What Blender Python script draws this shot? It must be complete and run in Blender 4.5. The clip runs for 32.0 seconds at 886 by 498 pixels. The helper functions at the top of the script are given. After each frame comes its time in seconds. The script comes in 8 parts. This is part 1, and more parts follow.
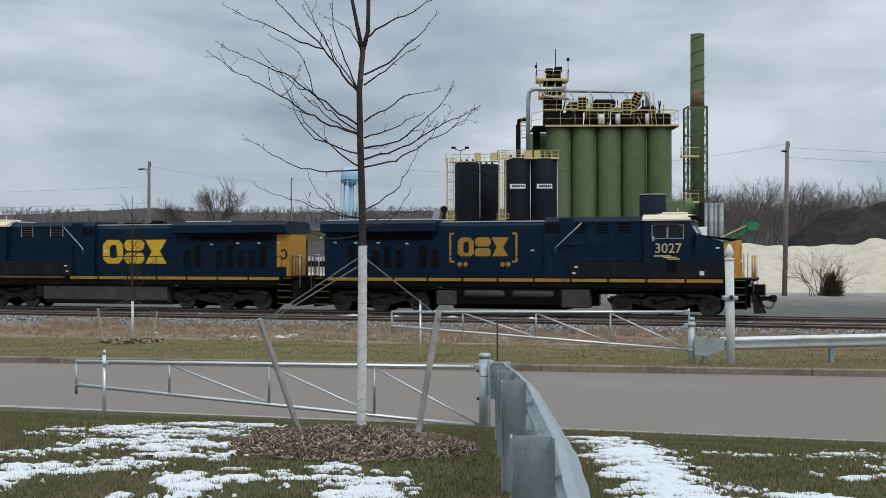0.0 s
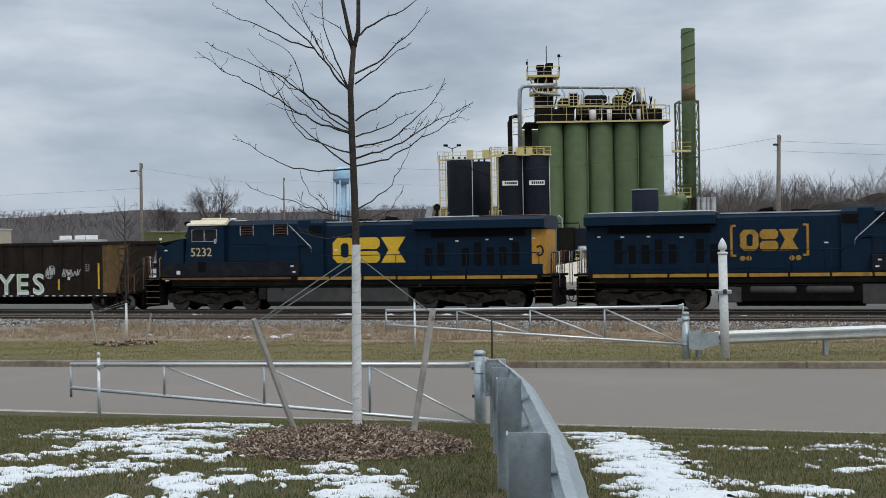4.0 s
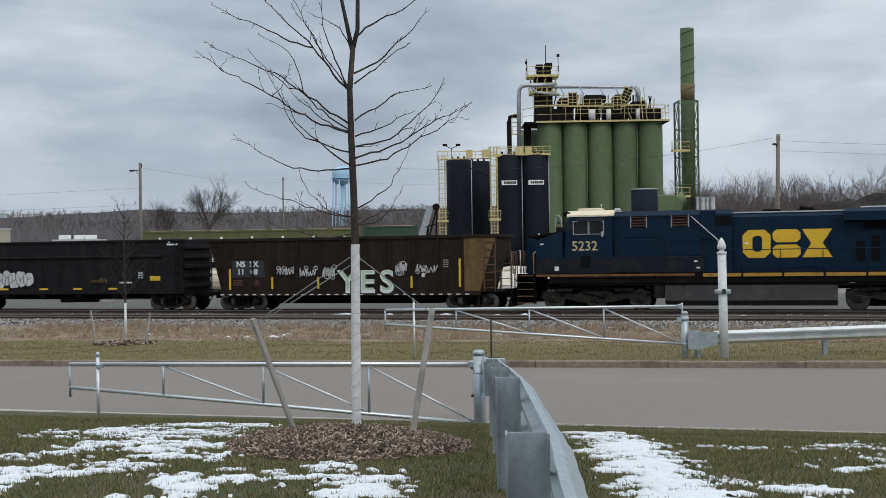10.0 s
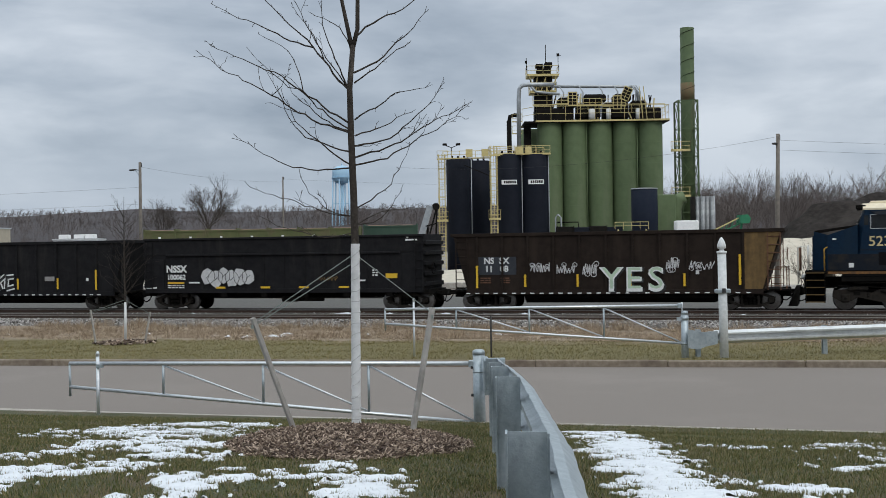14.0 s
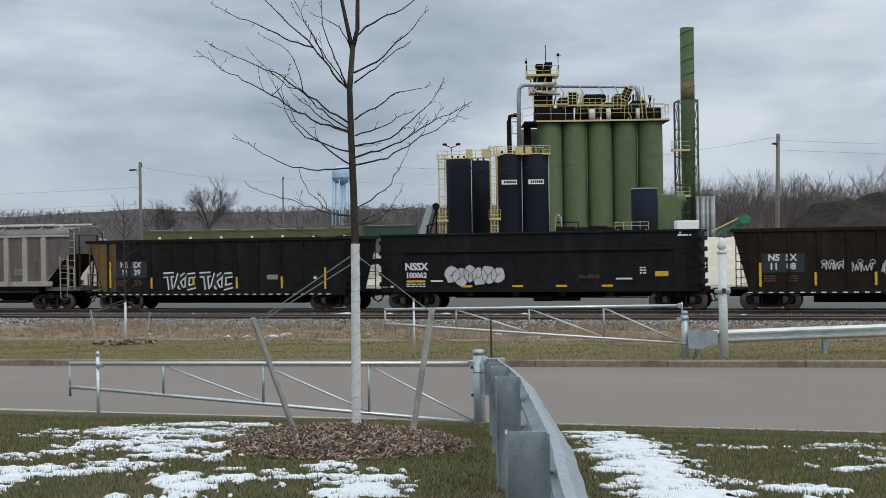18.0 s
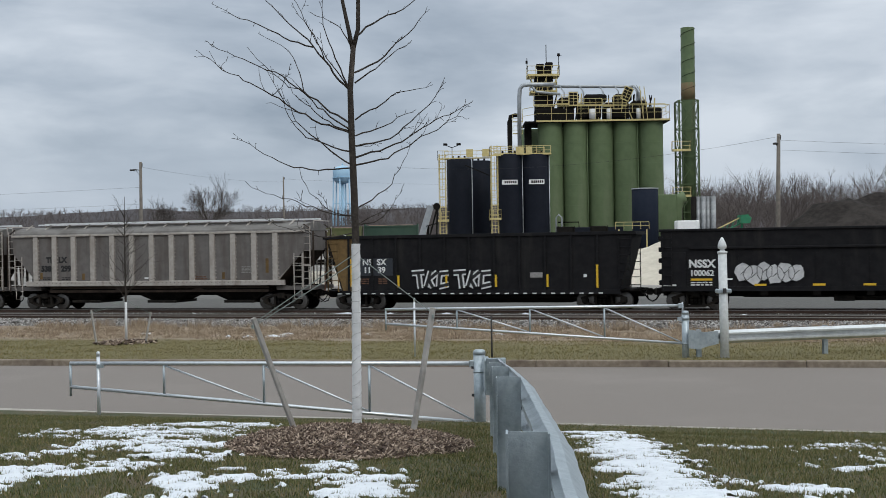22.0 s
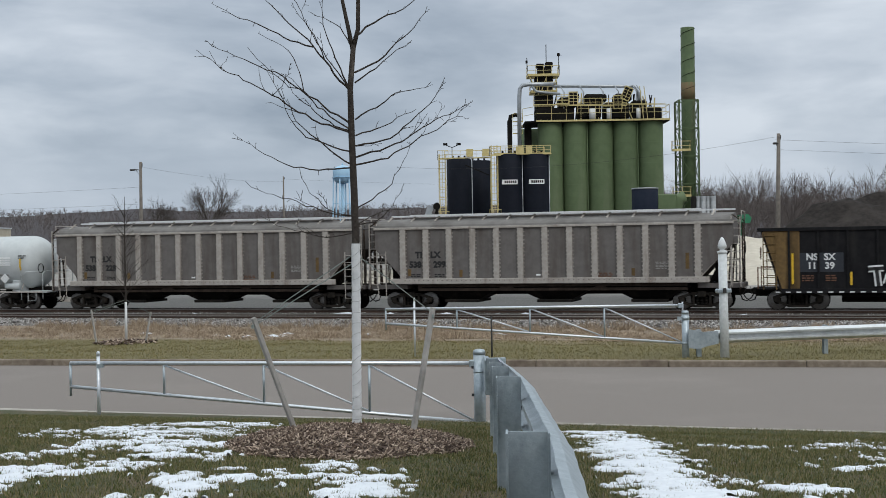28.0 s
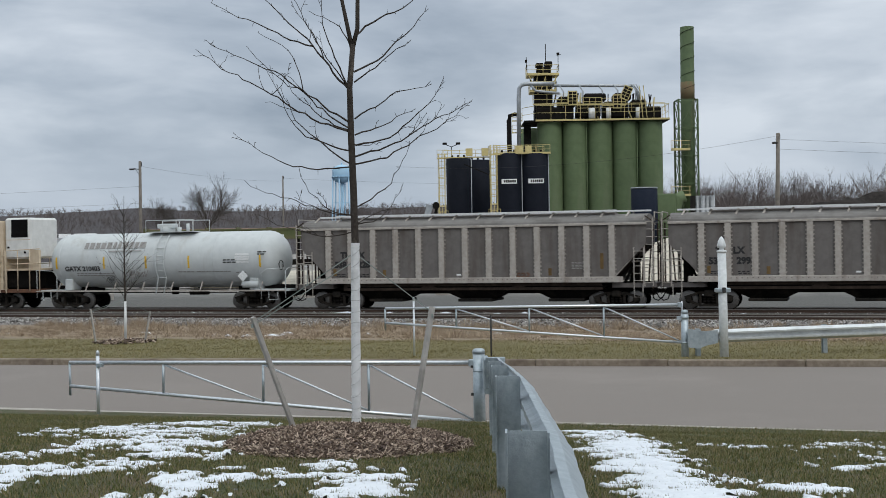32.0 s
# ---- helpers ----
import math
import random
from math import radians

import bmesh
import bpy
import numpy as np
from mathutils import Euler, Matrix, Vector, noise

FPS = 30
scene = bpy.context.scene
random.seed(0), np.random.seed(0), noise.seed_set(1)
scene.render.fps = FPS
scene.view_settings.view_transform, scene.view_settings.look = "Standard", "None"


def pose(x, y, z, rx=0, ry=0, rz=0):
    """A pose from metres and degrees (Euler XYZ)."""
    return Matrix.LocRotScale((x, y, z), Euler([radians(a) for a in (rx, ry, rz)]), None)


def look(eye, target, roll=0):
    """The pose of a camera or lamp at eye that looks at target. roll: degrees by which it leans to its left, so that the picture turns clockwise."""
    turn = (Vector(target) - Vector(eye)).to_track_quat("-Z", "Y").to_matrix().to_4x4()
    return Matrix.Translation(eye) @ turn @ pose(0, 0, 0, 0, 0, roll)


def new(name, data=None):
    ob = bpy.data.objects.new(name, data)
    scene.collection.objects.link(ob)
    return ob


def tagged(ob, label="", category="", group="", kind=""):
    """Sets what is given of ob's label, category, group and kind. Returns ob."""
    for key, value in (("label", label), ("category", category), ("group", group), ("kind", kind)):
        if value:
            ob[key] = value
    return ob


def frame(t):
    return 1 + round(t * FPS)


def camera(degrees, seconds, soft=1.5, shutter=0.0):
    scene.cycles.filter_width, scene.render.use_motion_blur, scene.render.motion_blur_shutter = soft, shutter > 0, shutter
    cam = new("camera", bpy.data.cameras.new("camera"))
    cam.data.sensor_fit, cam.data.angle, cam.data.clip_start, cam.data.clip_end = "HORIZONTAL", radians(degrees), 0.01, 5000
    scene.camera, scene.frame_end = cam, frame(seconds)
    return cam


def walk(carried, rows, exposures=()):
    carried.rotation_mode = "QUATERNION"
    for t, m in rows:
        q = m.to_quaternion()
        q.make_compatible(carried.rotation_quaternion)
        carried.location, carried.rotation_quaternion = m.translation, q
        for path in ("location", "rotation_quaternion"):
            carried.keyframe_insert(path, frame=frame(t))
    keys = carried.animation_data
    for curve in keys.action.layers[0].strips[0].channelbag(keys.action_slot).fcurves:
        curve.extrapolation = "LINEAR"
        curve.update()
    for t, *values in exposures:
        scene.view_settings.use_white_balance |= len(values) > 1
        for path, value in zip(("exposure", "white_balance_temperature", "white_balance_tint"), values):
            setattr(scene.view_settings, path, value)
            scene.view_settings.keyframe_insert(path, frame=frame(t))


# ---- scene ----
cam = camera(39.3, 32.0, soft=0.75, shutter=0.4)
EYE = (0.0, 0.0, 2.82)


def aim(pitch, yaw, roll):
    p, q = radians(pitch), radians(yaw)
    way = Vector((-math.sin(q) * math.cos(p), math.cos(q) * math.cos(p), math.sin(p)))
    return look(EYE, Vector(EYE) + way, roll)


# seconds, pitch, yaw, roll: held by hand, still after two seconds
HELD = [(0, -0.011, 0.345, -0.131), (0.5, 0.114, 0.262, -0.563), (1, 0.154, 0.16, -0.855), (1.5, 0.089, 0.095, -0.987),
        (2, -0.019, 0.057, -0.96), (2.5, -0.08, 0.042, -0.91), (3, -0.109, 0.038, -0.905), (5.5, -0.115, 0.038, -0.9),
        (8, -0.12, 0.025, -0.9), (10, -0.131, 0.003, -0.9), (10.7, -0.158, 0.0, -0.9), (20.5, -0.158, 0.0, -0.9),
        (21.7, -0.158, 0.027, -0.9), (23.8, -0.158, 0.027, -0.9), (24.7, -0.158, 0.0, -0.9), (27, -0.161, 0.011, -0.9),
        (28, -0.167, 0.027, -0.905), (31, -0.164, 0.027, -0.9), (32, -0.197, 0.0, -0.9)]
walk(cam, [(t, aim(a, b, c)) for t, a, b, c in HELD])

# ---- light ----
SUN_UP, SUN_TURN = radians(38), radians(150)
world = bpy.data.worlds.new("overcast_sky")
scene.world = world
world.use_nodes = True


def overcast(nt):
    """A Nishita sky behind broken layers of grey cloud, brighter overhead."""
    n, l = nt.nodes, nt.links
    n.clear()
    out, bg = n.new("ShaderNodeOutputWorld"), n.new("ShaderNodeBackground")
    sky = n.new("ShaderNodeTexSky")
    sky.sky_type, sky.sun_disc, sky.sun_elevation, sky.sun_rotation = "NISHITA", False, SUN_UP, SUN_TURN
    dim = n.new("ShaderNodeVectorMath")
    dim.operation = "SCALE"
    dim.inputs["Scale"].default_value = 0.10
    l.new(sky.outputs[0], dim.inputs[0])
    tc, sep = n.new("ShaderNodeTexCoord"), n.new("ShaderNodeSeparateXYZ")
    l.new(tc.outputs["Generated"], sep.inputs[0])

    def math_node(op, a, b=None, clamp=False):
        m = n.new("ShaderNodeMath")
        m.operation, m.use_clamp = op, clamp
        for i, v in enumerate((a, b)):
            if v is None:
                continue
            if isinstance(v, (int, float)):
                m.inputs[i].default_value = v
            else:
                l.new(v, m.inputs[i])
        return m.outputs[0]

    up = math_node("MAXIMUM", sep.outputs["Z"], 0.0)
    clouds = []
    for scale, detail, shift in ((3.4, 6.0, 9.3), (9.0, 5.0, 21.2)):
        mp = n.new("ShaderNodeMapping")
        mp.inputs["Location"].default_value = (shift, shift * 0.7, shift * 0.3)
        mp.inputs["Scale"].default_value = (1.0, 1.0, 3.3)
        mp.inputs["Rotation"].default_value = (0.0, 0.03, 0.0)
        l.new(tc.outputs["Generated"], mp.inputs[0])
        tex = n.new("ShaderNodeTexNoise")
        tex.inputs["Scale"].default_value, tex.inputs["Detail"].default_value = scale, detail
        tex.inputs["Roughness"].default_value = 0.5
        tex.inputs["Distortion"].default_value = 0.25
        l.new(mp.outputs[0], tex.inputs["Vector"])
        clouds.append(tex.outputs[0])
    both = math_node("ADD", math_node("MULTIPLY", clouds[0], 0.70), math_node("MULTIPLY", clouds[1], 0.30))
    ramp = n.new("ShaderNodeValToRGB")
    e = ramp.color_ramp.elements
    e[0].position, e[0].color = 0.33, (0.36, 0.435, 0.535, 1)
    e[1].position, e[1].color = 0.6, (0.815, 0.89, 0.985, 1)
    mid = e.new(0.45)
    mid.color = (0.535, 0.615, 0.72, 1)
    l.new(both, ramp.inputs[0])
    lift = math_node("ADD", math_node("MULTIPLY", math_node("MAXIMUM", math_node("SUBTRACT", up, 0.32), 0.0), 2.9), 0.98)
    cloud = n.new("ShaderNodeVectorMath")
    cloud.operation = "SCALE"
    low = n.new("ShaderNodeMix")
    low.data_type = "RGBA"
    low.inputs[6].default_value = (0.53, 0.62, 0.75, 1)
    l.new(ramp.outputs[0], low.inputs[7])
    l.new(math_node("MULTIPLY", math_node("ADD", up, 0.02), 9.0, True), low.inputs[0])
    warm = n.new("ShaderNodeMix")
    warm.data_type, warm.blend_type = "RGBA", "MULTIPLY"
    warm.inputs[7].default_value = (1.0, 0.96, 0.87, 1)
    l.new(math_node("MULTIPLY", math_node("SUBTRACT", up, 0.36), 2.5, True), warm.inputs[0])
    l.new(low.outputs[2], warm.inputs[6])
    l.new(warm.outputs[2], cloud.inputs[0])
    l.new(lift, cloud.inputs["Scale"])
    mix = n.new("ShaderNodeMix")
    mix.data_type = "RGBA"
    mix.inputs[0].default_value = 0.93
    l.new(dim.outputs[0], mix.inputs[6])
    l.new(cloud.outputs[0], mix.inputs[7])
    l.new(mix.outputs[2], bg.inputs[0])
    bg.inputs[1].default_value = 0.84
    l.new(bg.outputs[0], out.inputs[0])


overcast(world.node_tree)
sun = new("sun", bpy.data.lights.new("sun", "SUN"))
sun.data.energy, sun.data.angle, sun.data.color = 0.75, radians(25), (1.0, 0.97, 0.92)
sun.matrix_basis = look((0, 0, 50), (0 - math.sin(SUN_TURN) * 30, 0 - math.cos(SUN_TURN) * 30, 50 - 30 * math.tan(SUN_UP)))


# ---- materials ----
def surf(name, a, b=None, scale=3.0, rough=0.7, metal=0.0, bump=0.0, bump_scale=None, dirt=None, dirt_scale=0.7, dirt_low=0.5,
         streak=False, rand=0.0, spec=0.4, coat=0.0, rough_var=0.12):
    """A surface of two tones at a fine scale, with dirt or wear at a coarse one."""
    m = bpy.data.materials.new(name)
    m.use_nodes = True
    nt = m.node_tree
    n, l = nt.nodes, nt.links
    bs = n["Principled BSDF"]
    b = b or tuple(c * 0.75 for c in a)
    tc = n.new("ShaderNodeTexCoord")
    src = tc.outputs["Object"]

    def tex(s, detail=6.0, stretch=None):
        t = n.new("ShaderNodeTexNoise")
        t.inputs["Scale"].default_value, t.inputs["Detail"].default_value, t.inputs["Roughness"].default_value = s, detail, 0.6
        if stretch:
            mp = n.new("ShaderNodeMapping")
            mp.inputs["Scale"].default_value = stretch
            l.new(src, mp.inputs[0])
            l.new(mp.outputs[0], t.inputs["Vector"])
        else:
            l.new(src, t.inputs["Vector"])
        return t.outputs[0]

    def ramp(x, lo, hi):
        r = n.new("ShaderNodeMapRange")
        r.inputs["From Min"].default_value, r.inputs["From Max"].default_value = lo, hi
        l.new(x, r.inputs["Value"])
        return r.outputs[0]

    def mix(f, x, y):
        k = n.new("ShaderNodeMix")
        k.data_type = "RGBA"
        if isinstance(f, float):
            k.inputs[0].default_value = f
        else:
            l.new(f, k.inputs[0])
        for i, v in ((6, x), (7, y)):
            if isinstance(v, tuple):
                k.inputs[i].default_value = (*v, 1)
            else:
                l.new(v, k.inputs[i])
        return k.outputs[2]

    fine = tex(scale)
    col = mix(ramp(fine, 0.32, 0.68), a, b)
    if dirt:
        big = tex(dirt_scale, 8.0, (1.0, 1.0, 0.13) if streak else None)
        col = mix(ramp(big, dirt_low, dirt_low + 0.28), col, dirt)
    if rand:
        oi = n.new("ShaderNodeObjectInfo")
        hs = n.new("ShaderNodeHueSaturation")
        l.new(col, hs.inputs["Color"])
        r = n.new("ShaderNodeMapRange")
        r.inputs["To Min"].default_value, r.inputs["To Max"].default_value = 1 - rand, 1 + rand
        l.new(oi.outputs["Random"], r.inputs["Value"])
        l.new(r.outputs[0], hs.inputs["Value"])
        col = hs.outputs[0]
    l.new(col, bs.inputs["Base Color"])
    rr = n.new("ShaderNodeMapRange")
    rr.inputs["To Min"].default_value, rr.inputs["To Max"].default_value = max(0.03, rough - rough_var), min(1.0, rough + rough_var)
    l.new(tex(scale * 2.3), rr.inputs["Value"])
    l.new(rr.outputs[0], bs.inputs["Roughness"])
    bs.inputs["Metallic"].default_value = metal
    bs.inputs["Specular IOR Level"].default_value = spec
    bs.inputs["Coat Weight"].default_value = coat
    if bump:
        bp = n.new("ShaderNodeBump")
        bp.inputs["Strength"].default_value, bp.inputs["Distance"].default_value = 0.8, bump
        l.new(tex(bump_scale or scale * 3), bp.inputs["Height"])
        l.new(bp.outputs[0], bs.inputs["Normal"])
    return m


# ---- building helpers ----
class Build:
    """Gathers vertices and faces of one mesh."""

    def __init__(self):
        self.v, self.f, self.s = [], [], []

    def add(self, v, f, smooth=False):
        o = len(self.v)
        self.v += [tuple(p) for p in v]
        self.f += [tuple(i + o for i in q) for q in f]
        self.s += [smooth] * len(f)
        return self

    def box(self, x0, x1, y0, y1, z0, z1, c=0.0, m=None):
        """A box; c cuts its long edges off."""
        if x0 > x1: x0, x1 = x1, x0
        if y0 > y1: y0, y1 = y1, y0
        if z0 > z1: z0, z1 = z1, z0
        if not c:
            v = [(x, y, z) for x in (x0, x1) for y in (y0, y1) for z in (z0, z1)]
            f = [(0, 1, 3, 2), (4, 6, 7, 5), (0, 4, 5, 1), (2, 3, 7, 6), (0, 2, 6, 4), (1, 5, 7, 3)]
        else:
            c = min(c, (x1 - x0) * 0.45, (y1 - y0) * 0.45, (z1 - z0) * 0.45)
            ring = lambda z, k: [(x0 + k, y0 + c, z), (x0 + c, y0 + k, z), (x1 - c, y0 + k, z), (x1 - k, y0 + c, z),
                                 (x1 - k, y1 - c, z), (x1 - c, y1 - k, z), (x0 + c, y1 - k, z), (x0 + k, y1 - c, z)]
            v = ring(z0, c) + ring(z0 + c, 0) + ring(z1 - c, 0) + ring(z1, c)
            f = [tuple(range(7, -1, -1)), tuple(range(24, 32))]
            for k in range(3):
                for i in range(8):
                    j = (i + 1) % 8
                    f.append((k * 8 + i, k * 8 + j, k * 8 + 8 + j, k * 8 + 8 + i))
        if m is not None:
            v = [m @ Vector(p) for p in v]
        return self.add(v, f)

    def bar(self, p, q, w, h=None, c=0.0):
        """A square bar between two points."""
        p, q = Vector(p), Vector(q)
        d = q - p
        m = Matrix.Translation(p) @ d.to_track_quat("X", "Z").to_matrix().to_4x4()
        h = h or w
        return self.box(0, d.length, -w / 2, w / 2, -h / 2, h / 2, c, m)

    def tube(self, path, r, n=8, caps=True):
        """A round rod along points; r is one radius or one a point."""
        path = [Vector(p) for p in path]
        rs = r if isinstance(r, (list, tuple)) else [r] * len(path)
        v, f = [], []
        u = None
        for i, p in enumerate(path):
            d = (path[min(i + 1, len(path) - 1)] - path[max(i - 1, 0)]).normalized()
            if u is None:
                u = d.orthogonal().normalized()
            else:
                u = (u - d * u.dot(d))
                u = u.normalized() if u.length > 1e-6 else d.orthogonal().normalized()
            w = d.cross(u)
            for k in range(n):
                a = 2 * math.pi * k / n
                v.append(p + (u * math.cos(a) + w * math.sin(a)) * rs[i])
        for i in range(len(path) - 1):
            for k in range(n):
                j = (k + 1) % n
                f.append((i * n + k, i * n + j, (i + 1) * n + j, (i + 1) * n + k))
        self.add(v, f, True)
        if caps:
            o = len(self.v) - len(v)
            self.f += [tuple(o + k for k in range(n - 1, -1, -1)), tuple(o + (len(path) - 1) * n + k for k in range(n))]
            self.s += [False, False]
        return self

    def cyl(self, x, y, z0, z1, r, r1=None, n=16):
        return self.tube([(x, y, z0), (x, y, z1)], [r, r if r1 is None else r1], n)

    def axle(self, x, y0, y1, z, r, n=16, r1=None):
        return self.tube([(x, y0, z), (x, y1, z)], [r, r if r1 is None else r1], n)

    def prism(self, prof, y0, y1):
        """An outline in x and z, drawn out along y."""
        n = len(prof)
        v = [(x, y0, z) for x, z in prof] + [(x, y1, z) for x, z in prof]
        f = [tuple(range(n)), tuple(range(2 * n - 1, n - 1, -1))]
        f += [(i, n + i, n + (i + 1) % n, (i + 1) % n) for i in range(n)]
        return self.add(v, f)

    def along(self, prof, x0, x1):
        """An outline in y and z, drawn out along x."""
        n = len(prof)
        v = [(x0, y, z) for y, z in prof] + [(x1, y, z) for y, z in prof]
        f = [tuple(range(n - 1, -1, -1)), tuple(range(n, 2 * n))]
        f += [(i, (i + 1) % n, n + (i + 1) % n, n + i) for i in range(n)]
        return self.add(v, f)

    def spin(self, prof, n=24, o=(0, 0, 0), m=None):
        """An outline in radius and height, turned round the upright axis."""
        v, f = [], []
        for r, z in prof:
            for k in range(n):
                a = 2 * math.pi * k / n
                p = Vector((o[0] + r * math.cos(a), o[1] + r * math.sin(a), o[2] + z))
                v.append(m @ p if m is not None else p)
        for i in range(len(prof) - 1):
            for k in range(n):
                j = (k + 1) % n
                f.append((i * n + k, i * n + j, (i + 1) * n + j, (i + 1) * n + k))
        f += [tuple(range(n - 1, -1, -1)), tuple((len(prof) - 1) * n + k for k in range(n))]
        return self.add(v, f, True)

    def ball(self, p, r, n=8, squash=1.0):
        prof = [(r * math.sin(math.pi * k / 5) + 1e-4, -r * squash * math.cos(math.pi * k / 5)) for k in range(6)]
        return self.spin(prof, n, p)

    def mesh(self, name, mat):
        me = bpy.data.meshes.new(name)
        me.from_pydata(self.v, [], self.f)
        me.polygons.foreach_set("use_smooth", self.s)
        if mat:
            me.materials.append(mat)
        me.update()
        return me


def part(name, b, mat, parent=None, label="", kind=""):
    """One mesh object under a thing or a part."""
    ob = new(name, b.mesh(name, mat))
    if parent:
        ob.parent = parent
    return tagged(ob, label, kind=kind)


def thing(name, label, category, group="", kind="", m=None):
    ob = tagged(new(name), label, category, group, kind)
    if m is not None:
        ob.matrix_basis = m
    return ob


def words(name, text, size, mat, parent, m, label="", bold=0.0):
    """Lettering in the built-in font, as a flat mesh just proud of its surface."""
    cu = bpy.data.curves.new(name, "FONT")
    cu.body, cu.size, cu.align_x, cu.align_y, cu.extrude, cu.offset, cu.resolution_u = text, size, "CENTER", "CENTER", 0.004, bold, 3
    tmp = bpy.data.objects.new(name, cu)
    me = bpy.data.meshes.new_from_object(tmp)
    bpy.data.objects.remove(tmp)
    bpy.data.curves.remove(cu)
    me.materials.clear()
    me.materials.append(mat)
    ob = new(name, me)
    ob.parent = parent
    ob.matrix_basis = m
    return tagged(ob, label)


def fbm(x, y, s, seed=0.0):
    return noise.fractal(Vector((x * s, y * s, seed)), 0.9, 2.1, 5)
# ---- lie of the land ----
def near_edge(x):
    return 19.95 - 0.2968 * x


def far_edge(x):
    return 28.88 - 0.1859 * x


TURN = radians(17.71)
ALONG, ACROSS = Vector((math.cos(TURN), -math.sin(TURN), 0)), Vector((math.sin(TURN), math.cos(TURN), 0))
RAIL_Z = -0.40
MAIN, SIDING = 60.16, 54.6


def off_track(x, y):
    return math.sin(TURN) * x + math.cos(TURN) * y


def steps(v, xs, zs):
    return float(np.interp(v, xs, zs))


def height(x, y):
    n, f, q = near_edge(x), far_edge(x), off_track(x, y)
    if y < n:
        z = steps(n - y, (0, 1.1, 5.5, 9.15, 11.9, 15.55, 20.1, 55), (0.0, 0.08, 0.58, 0.97, 1.22, 1.39, 1.45, 1.5))
        return z + 0.025 * fbm(x, y, 0.7) * min(1, (n - y) / 2.7)
    if y < f + 0.1:
        return -0.06
    if q < 48.0:
        k = (y - f) / max(1.0, (y - f) + (48.0 - q) / 0.953)
        return steps(k, (0, 0.35, 0.7, 1), (0.12, 0.0, -0.42, -0.72)) + 0.05 * fbm(x, y, 0.5, 4) * min(1, (y - f) / 2)
    if q < 66:
        return -0.72
    far = max(0.0, q - 168)
    return -0.62 + 0.06 * fbm(x, y, 0.15, 7) + min(6, far * 0.011)


def ground_mat():
    """Lawn, rough verge, track bed and yard, told apart by place."""
    m = bpy.data.materials.new("earth_and_grass")
    m.use_nodes = True
    nt = m.node_tree
    n, l = nt.nodes, nt.links
    bs = n["Principled BSDF"]
    geo = n.new("ShaderNodeNewGeometry")

    def tex(s, detail=7.0, rough=0.6):
        t = n.new("ShaderNodeTexNoise")
        t.inputs["Scale"].default_value, t.inputs["Detail"].default_value, t.inputs["Roughness"].default_value = s, detail, rough
        l.new(geo.outputs["Position"], t.inputs["Vector"])
        return t.outputs[0]

    def dot(v):
        d = n.new("ShaderNodeVectorMath")
        d.operation = "DOT_PRODUCT"
        d.inputs[1].default_value = v
        l.new(geo.outputs["Position"], d.inputs[0])
        return d.outputs["Value"]

    def calc(op, a, b):
        k = n.new("ShaderNodeMath")
        k.operation = op
        for i, v in enumerate((a, b)):
            if isinstance(v, (int, float)):
                k.inputs[i].default_value = v
            else:
                l.new(v, k.inputs[i])
        return k.outputs[0]

    def step(x, lo, hi):
        r = n.new("ShaderNodeMapRange")
        r.inputs["From Min"].default_value, r.inputs["From Max"].default_value = lo, hi
        l.new(x, r.inputs["Value"])
        return r.outputs[0]

    def mix(f, x, y):
        k = n.new("ShaderNodeMix")
        k.data_type = "RGBA"
        l.new(f, k.inputs[0])
        for i, v in ((6, x), (7, y)):
            if isinstance(v, tuple):
                k.inputs[i].default_value = (*v, 1)
            else:
                l.new(v, k.inputs[i])
        return k.outputs[2]

    q = dot((math.sin(TURN), math.cos(TURN), 0))
    fine, mid, big = tex(38), tex(5), tex(0.8)
    patch = tex(1.6)
    lawn = mix(step(fine, 0.3, 0.7), (0.024, 0.034, 0.01), (0.066, 0.072, 0.022))
    lawn = mix(step(mid, 0.46, 0.66), lawn, (0.1, 0.08, 0.044))
    lawn = mix(step(patch, 0.5, 0.62), lawn, (0.092, 0.07, 0.04))
    green = mix(step(fine, 0.3, 0.7), (0.1, 0.088, 0.032), (0.165, 0.138, 0.06))
    dead = mix(step(mid, 0.3, 0.7), (0.13, 0.097, 0.066), (0.3, 0.23, 0.158))
    yard = mix(step(big, 0.35, 0.65), (0.19, 0.177, 0.16), (0.31, 0.292, 0.27))
    yard = mix(step(calc("ADD", q, calc("MULTIPLY", calc("SUBTRACT", big, 0.5), 16.0)), 76.0, 96.0), (0.085, 0.082, 0.076), yard)
    yard = mix(step(mid, 0.55, 0.75), yard, (0.15, 0.138, 0.125))
    fade = calc("ADD", q, calc("MULTIPLY", calc("SUBTRACT", mid, 0.5), 6.0))
    verge = mix(step(fade, 33.4, 35.8), green, dead)
    edge = calc("SUBTRACT", dot((0.1859, 1, 0)), 27.45)
    col = mix(step(edge, 0.0, 0.1), lawn, verge)
    col = mix(step(q, 61.5, 66.0), col, yard)
    l.new(col, bs.inputs["Base Color"])
    bs.inputs["Roughness"].default_value = 0.95
    bp = n.new("ShaderNodeBump")
    bp.inputs["Strength"].default_value, bp.inputs["Distance"].default_value = 0.9, 0.03
    l.new(tex(22), bp.inputs["Height"])
    l.new(bp.outputs[0], bs.inputs["Normal"])
    return m


def spread(lo, hi, near, far):
    """Grid lines: close together between lo and hi, then wider out to far."""
    a = list(np.arange(lo, hi, near))
    s, v = near, hi
    while v < far:
        a.append(v)
        s *= 1.25
        v += s
    s, v, b = near, lo, []
    while v > -far:
        s *= 1.25
        v -= s
        b.append(v)
    return b[::-1] + a


